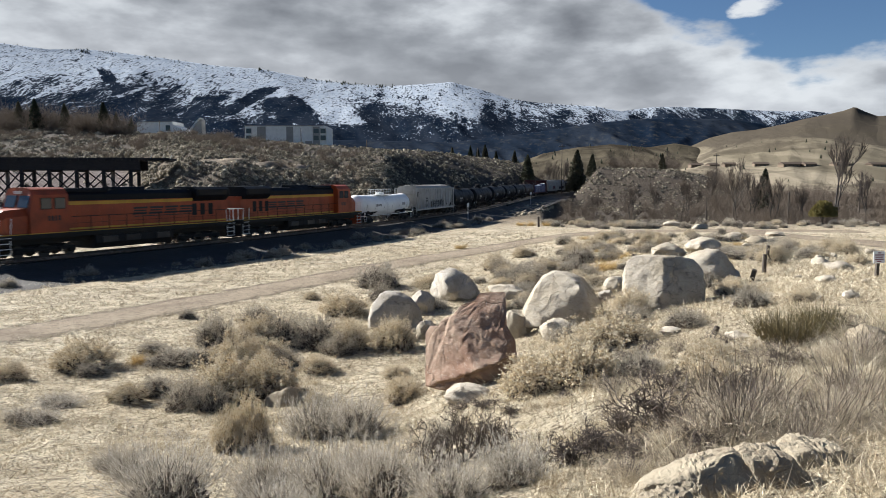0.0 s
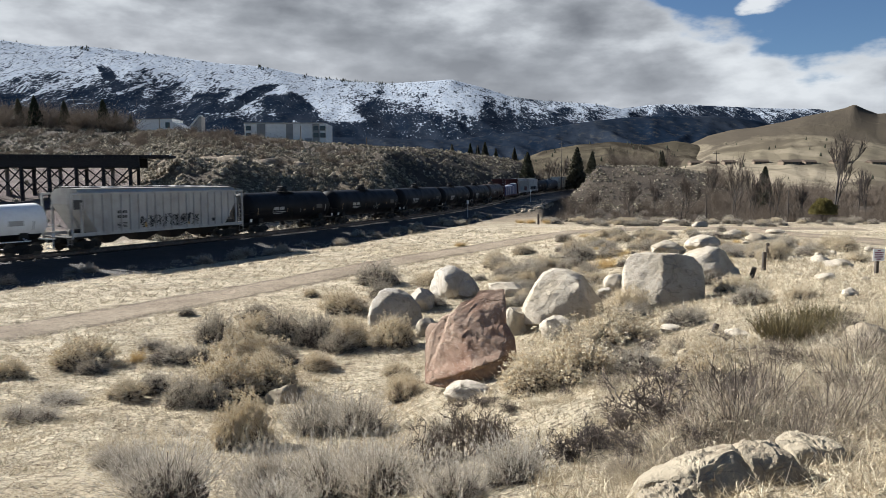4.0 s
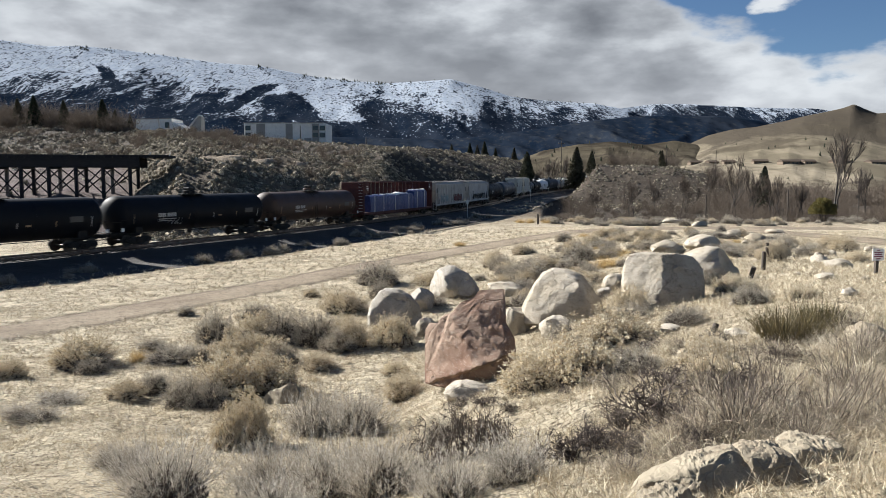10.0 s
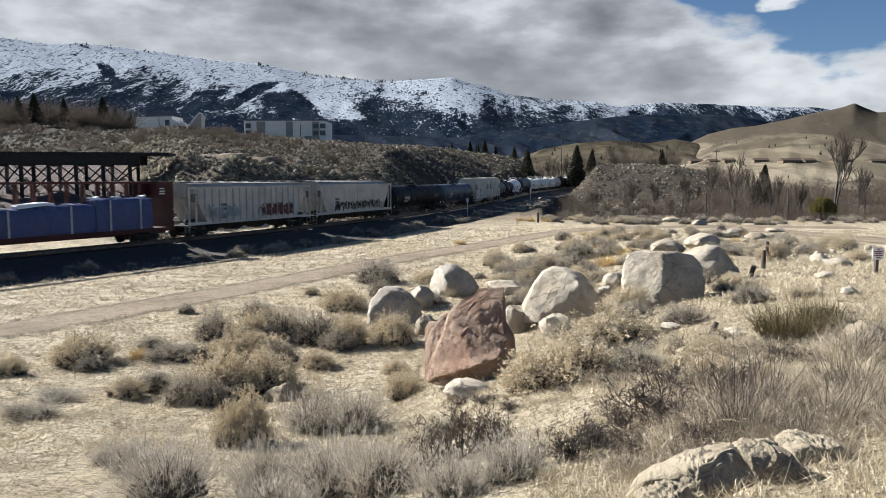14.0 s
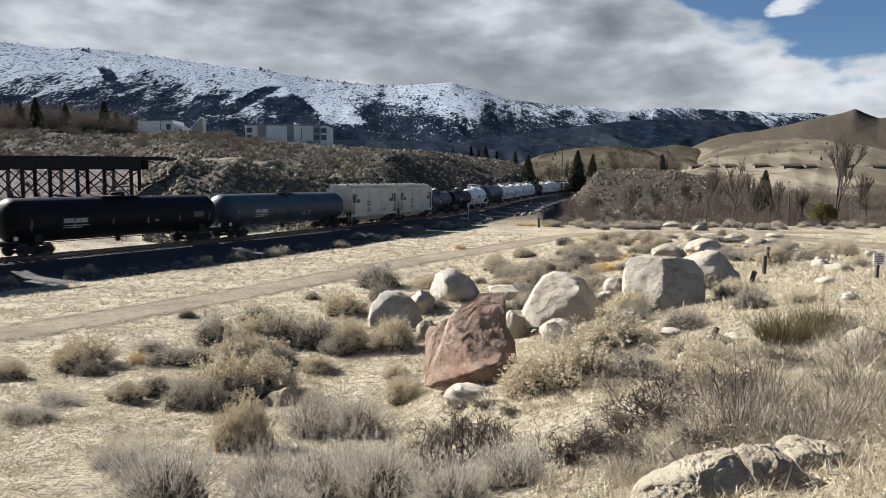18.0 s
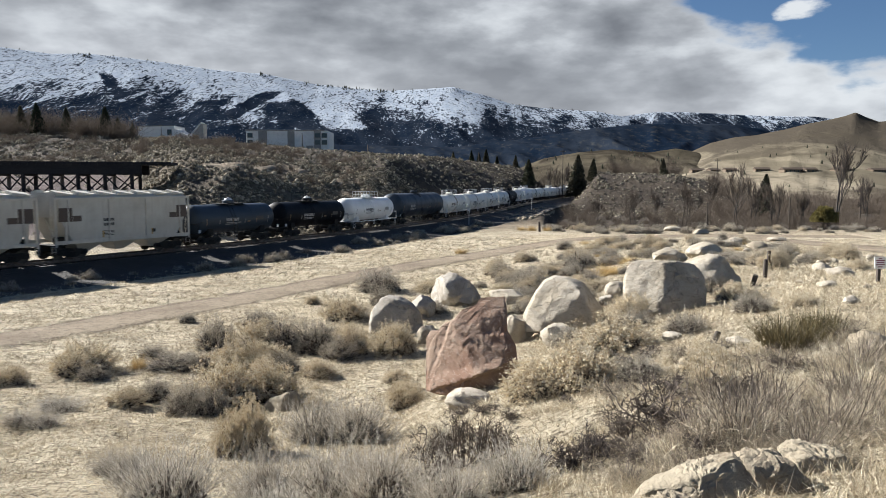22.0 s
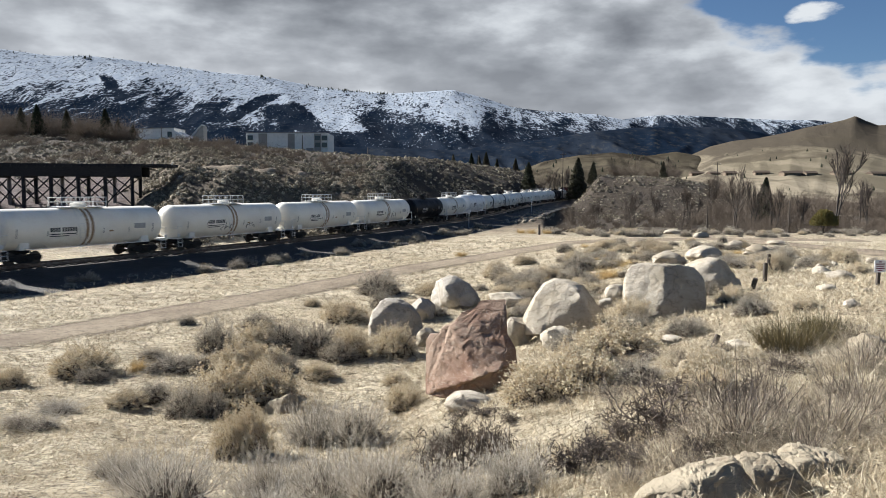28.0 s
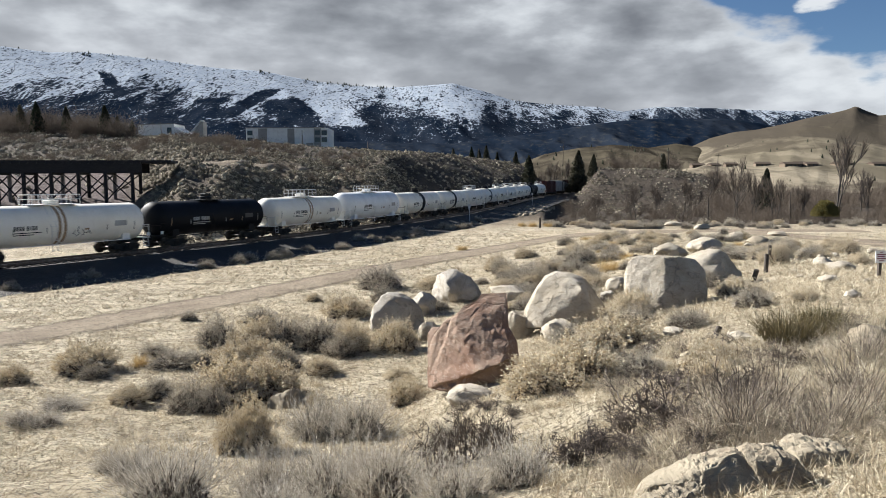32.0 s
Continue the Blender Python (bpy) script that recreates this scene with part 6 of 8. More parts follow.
def clumped(seed, n, shoots, spread, leaf, wide, tall, lumpy, low):
    """Main stems to a lumpy dome, each ending in a spray of short shoots with small leaves."""
    r = np.random.RandomState(seed)
    d = dome(n, r, low)
    lump = 1 + lumpy * waves(d[:, 0] * 2, d[:, 1] * 2 + d[:, 2], 1.7, seed)
    base = d * np.array([0.14, 0.14, 0.02]) + r.normal(size=(n, 3)) * np.array([0.05, 0.05, 0])
    tip = d * np.array([wide, wide, tall]) * (lump * r.uniform(0.5, 0.95, n) ** 0.8)[:, None]
    way = tip - base
    q = Ribbons()
    pts = q.stems(base, way, np.linalg.norm(way, axis=1), r.uniform(0.007, 0.012, n), r.uniform(0, 0.15, n), r, 3)
    k = np.concatenate([np.repeat(pts[:, 3], shoots, 0), np.repeat(pts[:, 2], 2, 0)])
    w = np.concatenate([np.repeat(way, shoots, 0), np.repeat(way, 2, 0)])
    w = w / np.linalg.norm(w, axis=1)[:, None] + r.normal(size=k.shape) * spread + np.array([0, 0, 0.25])
    p2 = q.stems(k, w, r.uniform(0.04, 0.12, len(k)), r.uniform(0.004, 0.007, len(k)), r.uniform(-0.1, 0.3, len(k)), r, 2)
    ends = np.concatenate([p2[:, -1], p2[:, 1], p2[:, -1]])
    v, f = flecks(ends + r.normal(size=ends.shape) * 0.012, r.uniform(*leaf, len(ends)), r)
    return q, v, f


def sage_bush(seed, n=420):
    """A dense grey bush of short twiggy sprays, about 1 m wide and 0.62 m high."""
    q, v, f = clumped(seed, n, 5, 0.55, (0.004, 0.01), 0.52, 0.56, 0.3, 0.0)
    return q.mesh("sagebrush", SAGE), mesh_of("seed_foliage", v, f, SAGELEAF), woody_core(seed + 500, TWIGSHADE, 120, 0.48, 13)


def feather_bush(seed, n=330):
    """A silver bush of upright stems, each feathered with short shoots, about 1 m wide and 0.66 m high."""
    r = np.random.RandomState(seed)
    d = dome(n, r, 0.18)
    d[:, 2] += 0.25
    base = r.normal(size=(n, 3)) * np.array([0.13, 0.13, 0.0]) + d * np.array([0.1, 0.1, 0.0])
    lump = 1 + 0.22 * waves(d[:, 0] * 2, d[:, 1] * 2, 1.1, seed)
    q = Ribbons()
    long = r.uniform(0.34, 0.6, n) * lump
    pts = q.stems(base, d, long, r.uniform(0.005, 0.009, n), r.uniform(0.05, 0.3, n), r, 5)
    k = np.concatenate([np.repeat(pts[:, j], 4, 0) for j in (2, 3, 4, 5)])
    w = np.concatenate([np.repeat(pts[:, 5] - pts[:, 2], 4, 0)] * 4)
    w = w / np.linalg.norm(w, axis=1)[:, None] + r.normal(size=k.shape) * 0.42 + np.array([0, 0, 0.2])
    p2 = q.stems(k + r.normal(size=k.shape) * 0.006, w, r.uniform(0.04, 0.11, len(k)), r.uniform(0.003, 0.0055, len(k)), r.uniform(0, 0.3, len(k)), r, 2)
    v, f = flecks(p2[:, 1] + r.normal(size=p2[:, 1].shape) * 0.008, r.uniform(0.003, 0.007, len(p2)), r)
    return q.mesh("sagebrush", SILVER), mesh_of("leaf_foliage", v, f, SAGELEAF), woody_core(seed + 800, TWIGSHADE, 130, 0.42, 13)


def rabbit_bush(seed, n=400):
    """A domed bush of tan stems tipped with cream seed heads."""
    q, v, f = clumped(seed, n, 5, 0.35, (0.007, 0.016), 0.5, 0.6, 0.3, 0.02)
    return q.mesh("rabbitbrush", RABBIT), mesh_of("seed_foliage", v, f, SEED), woody_core(seed + 600, TWIGSHADE, 100, 0.46, 14)


def grow(r, base, way, length, radius, levels, spread, kink, out, up=0.1, forks=(2, 4), thin=0.55):
    """Branches that fork, as tapered bars: (points, radii)."""
    pts, d, p = [np.array(base)], np.array(way, float), np.array(base, float)
    d /= np.linalg.norm(d)
    steps = 4
    for i in range(steps):
        d = d + r.normal(size=3) * kink + np.array([0, 0, up])
        d /= np.linalg.norm(d)
        p = p + d * length / steps
        pts.append(p.copy())
    out.append((pts, [radius * (1 - 0.5 * i / steps) for i in range(steps + 1)], levels))
    if levels > 0:
        for _ in range(r.randint(*forks)):
            i = r.randint(2, steps + 1)
            w = d + r.normal(size=3) * spread
            grow(r, pts[i], w, length * r.uniform(0.5, 0.8), radius * thin, levels - 1, spread, kink, out, up, forks, thin)


def twig_bush(seed, material=TWIGSHADE, stems=16, levels=3, spread=0.65, kink=0.32, radius=0.0075, low=0.2, up=0.05):
    """A bare bush of forking crooked twigs about 1 m wide."""
    r = np.random.RandomState(seed)
    out = []
    for d in dome(stems, r, low):
        grow(r, (r.normal() * 0.05, r.normal() * 0.05, 0), d, r.uniform(0.24, 0.36), radius, levels, spread, kink, out, up, (2, 4), 0.72)
    s = Shape()
    for pts, rad, level in out:
        s.tube(pts, rad, 4 if level > 1 else 3, False)
    me = bpy.data.meshes.new("bare_bush")
    me.from_pydata(s.v, [], s.f)
    me.materials.append(material)
    return me


def tangle_bush(seed, n=900):
    """A low sprawl of pale arching stems."""
    r = np.random.RandomState(seed)
    q = Ribbons()
    d = dome(n, r, 0.02)
    base = r.normal(size=(n, 3)) * np.array([0.2, 0.2, 0.03])
    base[:, 2] = np.abs(base[:, 2])
    pts = q.stems(base, d + np.array([0, 0, 0.3]), r.uniform(0.15, 0.42, n), r.uniform(0.003, 0.006, n), r.uniform(-0.5, 0.1, n), r, 5)
    k = np.concatenate([pts[:, 2], pts[:, 3], pts[:, 4]])
    q.stems(k, np.repeat(d, 3, 0)[:len(k)] * 0.5 + r.normal(size=k.shape), r.uniform(0.04, 0.12, len(k)), r.uniform(0.003, 0.005, len(k)), r.uniform(-0.3, 0.2, len(k)), r, 2)
    return q.mesh("tangled_brush", PALETWIG), woody_core(seed + 700, TWIGSHADE, 60, 0.5, 0, 0.5)


def tuft_mesh(seed, material, n=420, name="bunchgrass", droop=(-0.5, -0.05)):
    r = np.random.RandomState(seed)
    q = Ribbons()
    d = dome(n, r, 0.35)
    base = r.normal(size=(n, 3)) * np.array([0.1, 0.1, 0.0])
    q.stems(base, d + np.array([0, 0, 0.7]), r.uniform(0.35, 0.75, n), r.uniform(0.006, 0.011, n), r.uniform(*droop, n), r, 4)
    return q.mesh(name, material)


def broom_mesh(seed, n=1500):
    r = np.random.RandomState(seed)
    q = Ribbons()
    a, k = r.uniform(0, 6.28, n), np.sqrt(r.uniform(0, 1, n))
    base = np.stack([np.cos(a) * k * 0.4, np.sin(a) * k * 0.3, np.zeros(n)], 1)
    d = np.stack([base[:, 0] * 0.9 + r.normal(size=n) * 0.16, base[:, 1] * 0.9 + r.normal(size=n) * 0.16, np.ones(n)], 1)
    q.stems(base, d + r.normal(size=d.shape) * 0.12, r.uniform(0.2, 0.6, n), r.uniform(0.006, 0.01, n), r.uniform(-0.15, 0.1, n), r, 3)
    return q.mesh("ephedra_bush", OLIVE)


SAGES = [sage_bush(i) for i in (1, 2, 3, 4)]
NEARSAGES = [sage_bush(i, 950) for i in (5, 6)]
RABBITS = [rabbit_bush(i) for i in (11, 12, 13)]
SILVERS = [feather_bush(i) for i in (91, 92, 93)]
TWIGS = [twig_bush(i, TWIGSHADE, 20, 4, 0.75, 0.4, 0.0105, 0.12, 0.03) for i in (21, 22, 23)]
FANS = [twig_bush(i, TWIGSHADE, 14, 4, 0.55, 0.34, 0.0125, 0.06, 0.05) for i in (77, 78)]
TANGLES = [tangle_bush(i) for i in (31, 32, 33)]
GOLDS = [tuft_mesh(i, GOLD) for i in (41, 42)]
PALES = [tuft_mesh(i, BLEACHED, 240, "grass_clump", (-0.8, -0.1)) for i in (55, 56, 57)]
STRAWS = [tuft_mesh(i, STRAW, 160) for i in (51, 52, 53)]


def plant(name, meshes, label, category, group, x, y, wide, tall, turn, unit=0.62):
    ob = new(name, meshes[0])
    z = float(height(x, y))
    ob.matrix_basis = pose(x, y, z - 0.03 * tall, 0, 0, turn) @ Matrix.Diagonal((wide, wide, tall / unit, 1))
    for me in meshes[1:]:
        part(me.name.split(".")[0], me, None, ob, "cream seed heads" if "seed" in me.name else "small silver-grey leaves" if "leaf" in me.name else "inner stems coloured dark for the shade inside the bush")
    return tagged(ob, label, category, group)


def make_brush():
    rnd = random.Random(4)
    sage = lambda x, y, w, h: plant("sagebrush", rnd.choice(NEARSAGES if y < 11 else SAGES), "grey leafless sagebrush in dry grass", "shrub", "sagebrush", x, y, w * 1.15, h * 1.05, rnd.uniform(0, 360))
    rabbit = lambda x, y, w, h: plant("rabbitbrush", rnd.choice(RABBITS), "tan rabbitbrush with cream seed heads", "shrub", "rabbitbrush", x, y, w * 1.15, h * 1.05, rnd.uniform(0, 360))
    silver = lambda x, y, w, h: plant("sagebrush", rnd.choice(SILVERS), "silver-grey sagebrush with feathery upright sprays", "shrub", "sagebrush", x, y, w, h, rnd.uniform(0, 360), 0.66)
    for q in [(-8.41, 27.26, 1.29, 1.07), (-8.07, 32.2, 1.3, 0.6), (-5.85, 26.95, 1.45, 1.14), (-4.56, 26.66, 1.53, 1.12), (-7.72, 19.74, 0.8, 0.51), (-6.3, 18.11, 1.0, 0.75),
              (-5.75, 18.0, 0.9, 0.6), (-8.76, 23.87, 1.6, 0.5), (-7.9, 24.1, 1.2, 0.5), (-3.71, 42.88, 2.39, 1.23), (4.81, 40.65, 2.29, 1.1), (7.52, 43.02, 1.68, 0.78), (8.71, 47.81, 2.23, 1.15), (8.1, 19.51, 0.91, 0.47),
              (-7.01, 24.35, 1.1, 0.73), (-3.6, 25.6, 1.23, 0.7), (-5.12, 23.53, 1.06, 0.6), (3.3, 19.4, 0.9, 0.5), (5.2, 20.4, 0.9, 0.45)]:
        sage(*q)
    for q in [(-9.73, 18.49, 1.0, 0.3), (-9.4, 18.2, 0.8, 0.26), (-9.5, 16.4, 0.8, 0.3), (-8.9, 16.3, 0.8, 0.34), (-4.61, 10.81, 0.72, 0.53), (-2.7, 15.4, 1.3, 0.95), (-1.75, 15.2, 1.3, 0.85), (-3.15, 8.3, 1.15, 0.66), (-2.25, 9.3, 1.0, 0.66), (-1.45, 8.8, 1.05, 0.76), (-0.6, 7.5, 0.9, 0.6),
              (0.1, 6.22, 0.7, 0.44), (0.62, 6.3, 0.6, 0.4), (-1.75, 7.3, 0.8, 0.42), (-5.2, 11.4, 0.6, 0.35), (-0.95, 10.4, 0.8, 0.4)]:
        silver(*q)
    for q in [(-11.36, 23.31, 1.66, 0.82), (-6.6, 23.84, 1.5, 0.85), (-5.7, 23.7, 1.4, 0.75), (-5.67, 19.19, 1.65, 0.93), (-4.69, 19.76, 1.45, 0.92), (-3.9, 13.5, 0.6, 0.7), (-3.6, 13.7, 0.65, 0.85), (-3.3, 26.27, 1.23, 0.96), (-1.7, 26.45, 1.3, 0.95),
              (1.65, 12.75, 1.1, 0.62), (2.35, 12.6, 1.15, 0.66), (3.87, 16.59, 1.47, 0.61), (2.98, 15.84, 1.09, 0.55), (5.45, 21.64, 1.01, 0.72), (-4.46, 33.68, 1.82, 0.86), (-2.01, 28.03, 1.1, 0.67), (-6.79, 27.01, 1.6, 1.0), (1.9, 15.4, 0.8, 0.5), (-1.0, 19.0, 0.9, 0.5)]:
        rabbit(*q)
    for x, y, w, h in [(-9.83, 23.82, 1.1, 1.0), (-8.9, 27.6, 0.9, 0.9), (1.9, 14.3, 0.8, 0.62), (9.05, 41.09, 2.78, 1.54), (11.67, 99.4, 2.4, 1.6), (13.6, 98.4, 2.2, 1.5), (10.4, 100.5, 2.0, 1.4), (12.67, 34.46, 1.81, 1.04), (11.54, 48.34, 2.54, 0.87), (1.56, 66.6, 1.9, 1.2), (17.9, 64.84, 2.44, 0.98)]:
        plant("bunchgrass", [rnd.choice(GOLDS)], "golden dry bunchgrass clump", "grass clump", "golden bunchgrass", x, y, w, h, rnd.uniform(0, 360), 1.2)
    for x, y, w, h in [(-0.15, 8.4, 0.85, 0.75), (0.3, 8.3, 0.9, 0.85), (0.6, 8.8, 0.8, 0.65), (0.8, 6.8, 0.65, 0.5), (1.2, 6.75, 0.75, 0.56), (1.45, 7.0, 0.6, 0.42), (4.02, 14.38, 0.9, 0.35), (3.6, 14.6, 0.7, 0.3), (1.6, 7.1, 0.6, 0.36), (1.75, 6.5, 0.6, 0.3), (2.87, 9.45, 0.8, 0.5), (4.73, 10.27, 0.85, 0.5), (2.3, 6.5, 0.6, 0.35), (4.6, 8.6, 0.8, 0.45), (6.2, 9.6, 0.9, 0.5)]:
        plant("bare_bush", [rnd.choice(TWIGS)], "dark bare crooked-twigged bush", "shrub", "bare bushes", x, y, w, h, rnd.uniform(0, 360), 0.7)
    for x, y, w, h in [(2.7, 6.7, 1.0, 0.72), (3.15, 7.3, 1.1, 0.75), (3.58, 6.77, 0.98, 0.6), (4.26, 7.42, 0.9, 0.58), (2.34, 6.65, 0.79, 0.36), (3.02, 6.13, 0.82, 0.34), (1.49, 5.9, 0.6, 0.25), (3.27, 9.13, 0.8, 0.44), (4.59, 8.34, 1.1, 0.6), (3.75, 8.3, 1.0, 0.6), (5.6, 9.9, 1.2, 0.6), (5.0, 7.7, 1.0, 0.5),
                       (6.3, 10.6, 1.2, 0.5), (4.1, 9.6, 1.0, 0.45), (6.9, 12.9, 1.3, 0.5), (4.0, 6.3, 0.8, 0.36), (2.0, 6.1, 0.7, 0.26)]:
        plant("tangled_brush", rnd.choice(TANGLES), "pale tangle of arching dead stems", "shrub", "tangled brush", x, y, w, h, rnd.uniform(0, 360), 0.55)
    for i in range(46):
        y = rnd.uniform(6.3, 14.5)
        x = y * rnd.uniform(0.3, 0.6)
        w = rnd.uniform(0.5, 0.9)
        plant("grass_clump", [rnd.choice(PALES)], "pale bleached standing grass clump", "grass clump", "pale grass clumps", x, y, w, w * rnd.uniform(0.3, 0.5), rnd.uniform(0, 360), 0.8)
    for i in range(34):
        y = rnd.uniform(8.0, 14.0)
        x = y * rnd.uniform(0.44, 0.6)
        w = rnd.uniform(0.6, 0.95)
        plant("grass_clump", [rnd.choice(PALES)], "pale bleached standing grass clump", "grass clump", "pale grass clumps", x, y, w, w * rnd.uniform(0.4, 0.6), rnd.uniform(0, 360), 0.8)
    for i in range(30):
        y = rnd.uniform(7.0, 14.0)
        x = y * rnd.uniform(0.08, 0.32)
        w = rnd.uniform(0.35, 0.65)
        plant("grass_clump", [rnd.choice(PALES)], "pale bleached standing grass clump", "grass clump", "pale grass clumps", x, y, w, w * rnd.uniform(0.3, 0.45), rnd.uniform(0, 360), 0.8)
    for i in range(34):
        y = rnd.uniform(6.4, 14.5)
        x = y * rnd.uniform(0.02, 0.58)
        if y < 9.5 and x < 0.22 * y:
            continue
        w = rnd.uniform(0.5, 0.95)
        plant("bare_bush", [rnd.choice(TWIGS)], "low dark crooked-twigged bush in pale grass", "shrub", "bare bushes", x, y, w, w * rnd.uniform(0.28, 0.5), rnd.uniform(0, 360), 0.7)
    for x, y, w, h, turn in ((2.3, 7.75, 1.25, 0.8, 0), (2.0, 7.9, 0.8, 0.55, 100), (3.05, 7.5, 0.95, 0.85, 60)):
        plant("bare_bush", [rnd.choice(FANS)], "sprawling dark bush of crooked bare stems", "shrub", "bare bushes", x, y, w, h, turn, 0.72)
    plant("ephedra_bush", [broom_mesh(61)], "olive-green broom-like ephedra bush", "shrub", "", 6.15, 12.9, 1.5, 0.62, 10)
    plant("ephedra_bush", [broom_mesh(62, 900)], "small olive-green ephedra bush", "shrub", "", 6.75, 13.3, 1.0, 0.62, 70)
    for x, y, w in ((1.25, 5.15, 0.5), (2.3, 4.6, 0.45), (2.95, 5.0, 0.5), (2.65, 5.75, 0.55), (1.5, 5.75, 0.5), (2.15, 5.9, 0.6), (0.7, 5.3, 0.5), (3.4, 5.5, 0.6), (0.9, 5.9, 0.5)):
        plant("grass_clump", [rnd.choice(STRAWS)], "straw-coloured dry grass clump", "grass clump", "straw grass clumps", x, y, w, w * 0.6, rnd.uniform(0, 360), 1.1)
    # loose growth between the larger bushes
    for i in range(110):
        y = 9.5 + 36 * rnd.random() ** 1.4
        x = y * rnd.uniform(-0.6, 0.62)
        if (x < -0.22 * y and y < 22 and rnd.random() < 0.75) or (9.5 < x < 16 and 20 < y < 36):
            continue
        lane = np.interp(y, (2, 20, 30, 42, 55), (-42, -24, -16.2, -9.6, -3.2))
        if abs(x - lane) < 2.6 or (x < lane + 3 and y > 14) or (-1.0 < x < 2.2 and 14.5 < y < 19) or (2.0 < x < 8.5 and 20 < y < 25.5):
            continue
        w = rnd.uniform(0.35, 0.8) * (0.8 + y / 50)
        pick = rnd.random()
        right = x > 0.15 * y
        if pick < (0.2 if right else 0.45):
            sage(x, y, w, w * rnd.uniform(0.4, 0.6))
        elif pick < 0.62:
            rabbit(x, y, w, w * rnd.uniform(0.4, 0.6))
        elif right and y < 16:
            plant("tangled_brush", rnd.choice(TANGLES), "pale tangle of arching dead stems", "shrub", "tangled brush", x, y, w * 1.3, w * 0.55, rnd.uniform(0, 360), 0.55)
        else:
            plant("grass_clump", [rnd.choice(STRAWS)], "straw-coloured dry grass clump", "grass clump", "straw grass clumps", x, y, w, w * 0.6, rnd.uniform(0, 360), 1.1)
    for i in range(60):
        y = rnd.uniform(30, 95)
        x = y * rnd.uniform(-0.1, 0.56)
        lane = np.interp(y, (20, 30, 42, 55, 69, 79), (-24, -16.2, -9.6, -3.2, 5.5, 13))
        if abs(x - lane) < 4 or abs(x - 35) < 5 or (y > 80 and 14 < x < 50) or x < lane + 8:
            continue
        (sage if rnd.random() < 0.5 else rabbit)(x, y, rnd.uniform(0.8, 1.7), rnd.uniform(0.4, 0.9))
    for i in range(58):
        y = rnd.uniform(21, 50)
        x = y * rnd.uniform(0.06, 0.52)
        if (2.0 < x < 8.5 and 20 < y < 25.5) or abs(x - 33) < 4 or (9.5 < x < 16 and 20 < y < 36):
            continue
        w = rnd.uniform(0.6, 1.5)
        pick = rnd.random()
        if pick < 0.75:
            (sage if pick < 0.45 else rabbit)(x, y, w, w * rnd.uniform(0.35, 0.55))
        else:
            plant("bare_bush", [rnd.choice(TWIGS)], "dark bare crooked-twigged bush", "shrub", "bare bushes", x, y, w, w * 0.5, rnd.uniform(0, 360), 0.7)
    for i in range(150):
        y = rnd.uniform(44, 90)
        x = y * rnd.uniform(0.06, 0.58)
        lane = np.interp(y, (42, 55, 69, 79, 86), (-9.6, -3.2, 5.5, 13, 22))
        if x < lane + 5.5 or abs(x - np.interp(y, (30, 46, 58, 70, 88), (33, 34, 36, 37, 33))) < 5 or (y > 76 and x > 8):
            continue
        w = rnd.uniform(0.5, 1.5)
        pick = rnd.random()
        if pick < 0.2:
            plant("bunchgrass", [rnd.choice(GOLDS)], "golden dry bunchgrass clump", "grass clump", "golden bunchgrass", x, y, w, w * 0.6, rnd.uniform(0, 360), 1.2)
        else:
            (sage if pick < 0.6 else rabbit)(x, y, w, w * rnd.uniform(0.4, 0.6))
    for i in range(90):
        y = rnd.uniform(91, 106)
        x = rnd.uniform(14, 62)
        w = rnd.uniform(0.6, 1.6)
        (sage if rnd.random() < 0.7 else rabbit)(x, y, w, w * rnd.uniform(0.4, 0.6))
    for i in range(60):
        s = rnd.uniform(-8, 75)
        p = on_track(s, rnd.uniform(4.6, 8.6))
        w = rnd.uniform(0.5, 1.5)
        sage(p[0], p[1], w, w * rnd.uniform(0.45, 0.65))


make_brush()


def make_grass():
    """Dry blades and debris on the near ground, thinning out with distance."""
    r = np.random.RandomState(7)
    q = Ribbons()
    n = 210000
    y = 3.4 * (34 / 3.4) ** (r.uniform(0, 1, n) ** 0.9)
    x = y * r.uniform(-0.66, 0.68, n)
    patch = waves(x, y, 2.6, 21) + 0.6 * waves(x, y, 0.9, 22) + np.where(x > 0.1 * y, 0.7, -0.15)
    keep = patch > r.uniform(-1.3, 0.5, n)
    lane = np.interp(y, (2, 20, 30, 42), (-42, -24, -16.2, -9.6))
    keep &= np.abs(x - lane) > 1.6
    x, y = x[keep], y[keep]
    n = len(x)
    right = (x > 0.12 * y) * 1.0
    thin = r.uniform(size=n) < np.where(right > 0, 0.62, 0.24)
    x, y, right = x[thin], y[thin], right[thin]
    n = len(x)
    base = np.stack([x, y, height(x, y) - 0.01], 1)
    way = r.normal(size=(n, 3)) * np.array([0.8, 0.8, 0.3])
    way[:, 2] = np.abs(way[:, 2]) + 0.35 + 0.35 * right
    long = r.uniform(0.06, 0.17, n) * (1 + 0.25 * right) * (0.8 + y / 40)
    q.stems(base, way, long, r.uniform(0.004, 0.008, n) * (0.7 + y / 14), r.uniform(-0.5, 0.1, n), r, 2)
    tagged(new("dry_grass", q.mesh("dry_grass", STRAW)), "thin dry straw-coloured grass over the ground", "grass", kind="stuff")



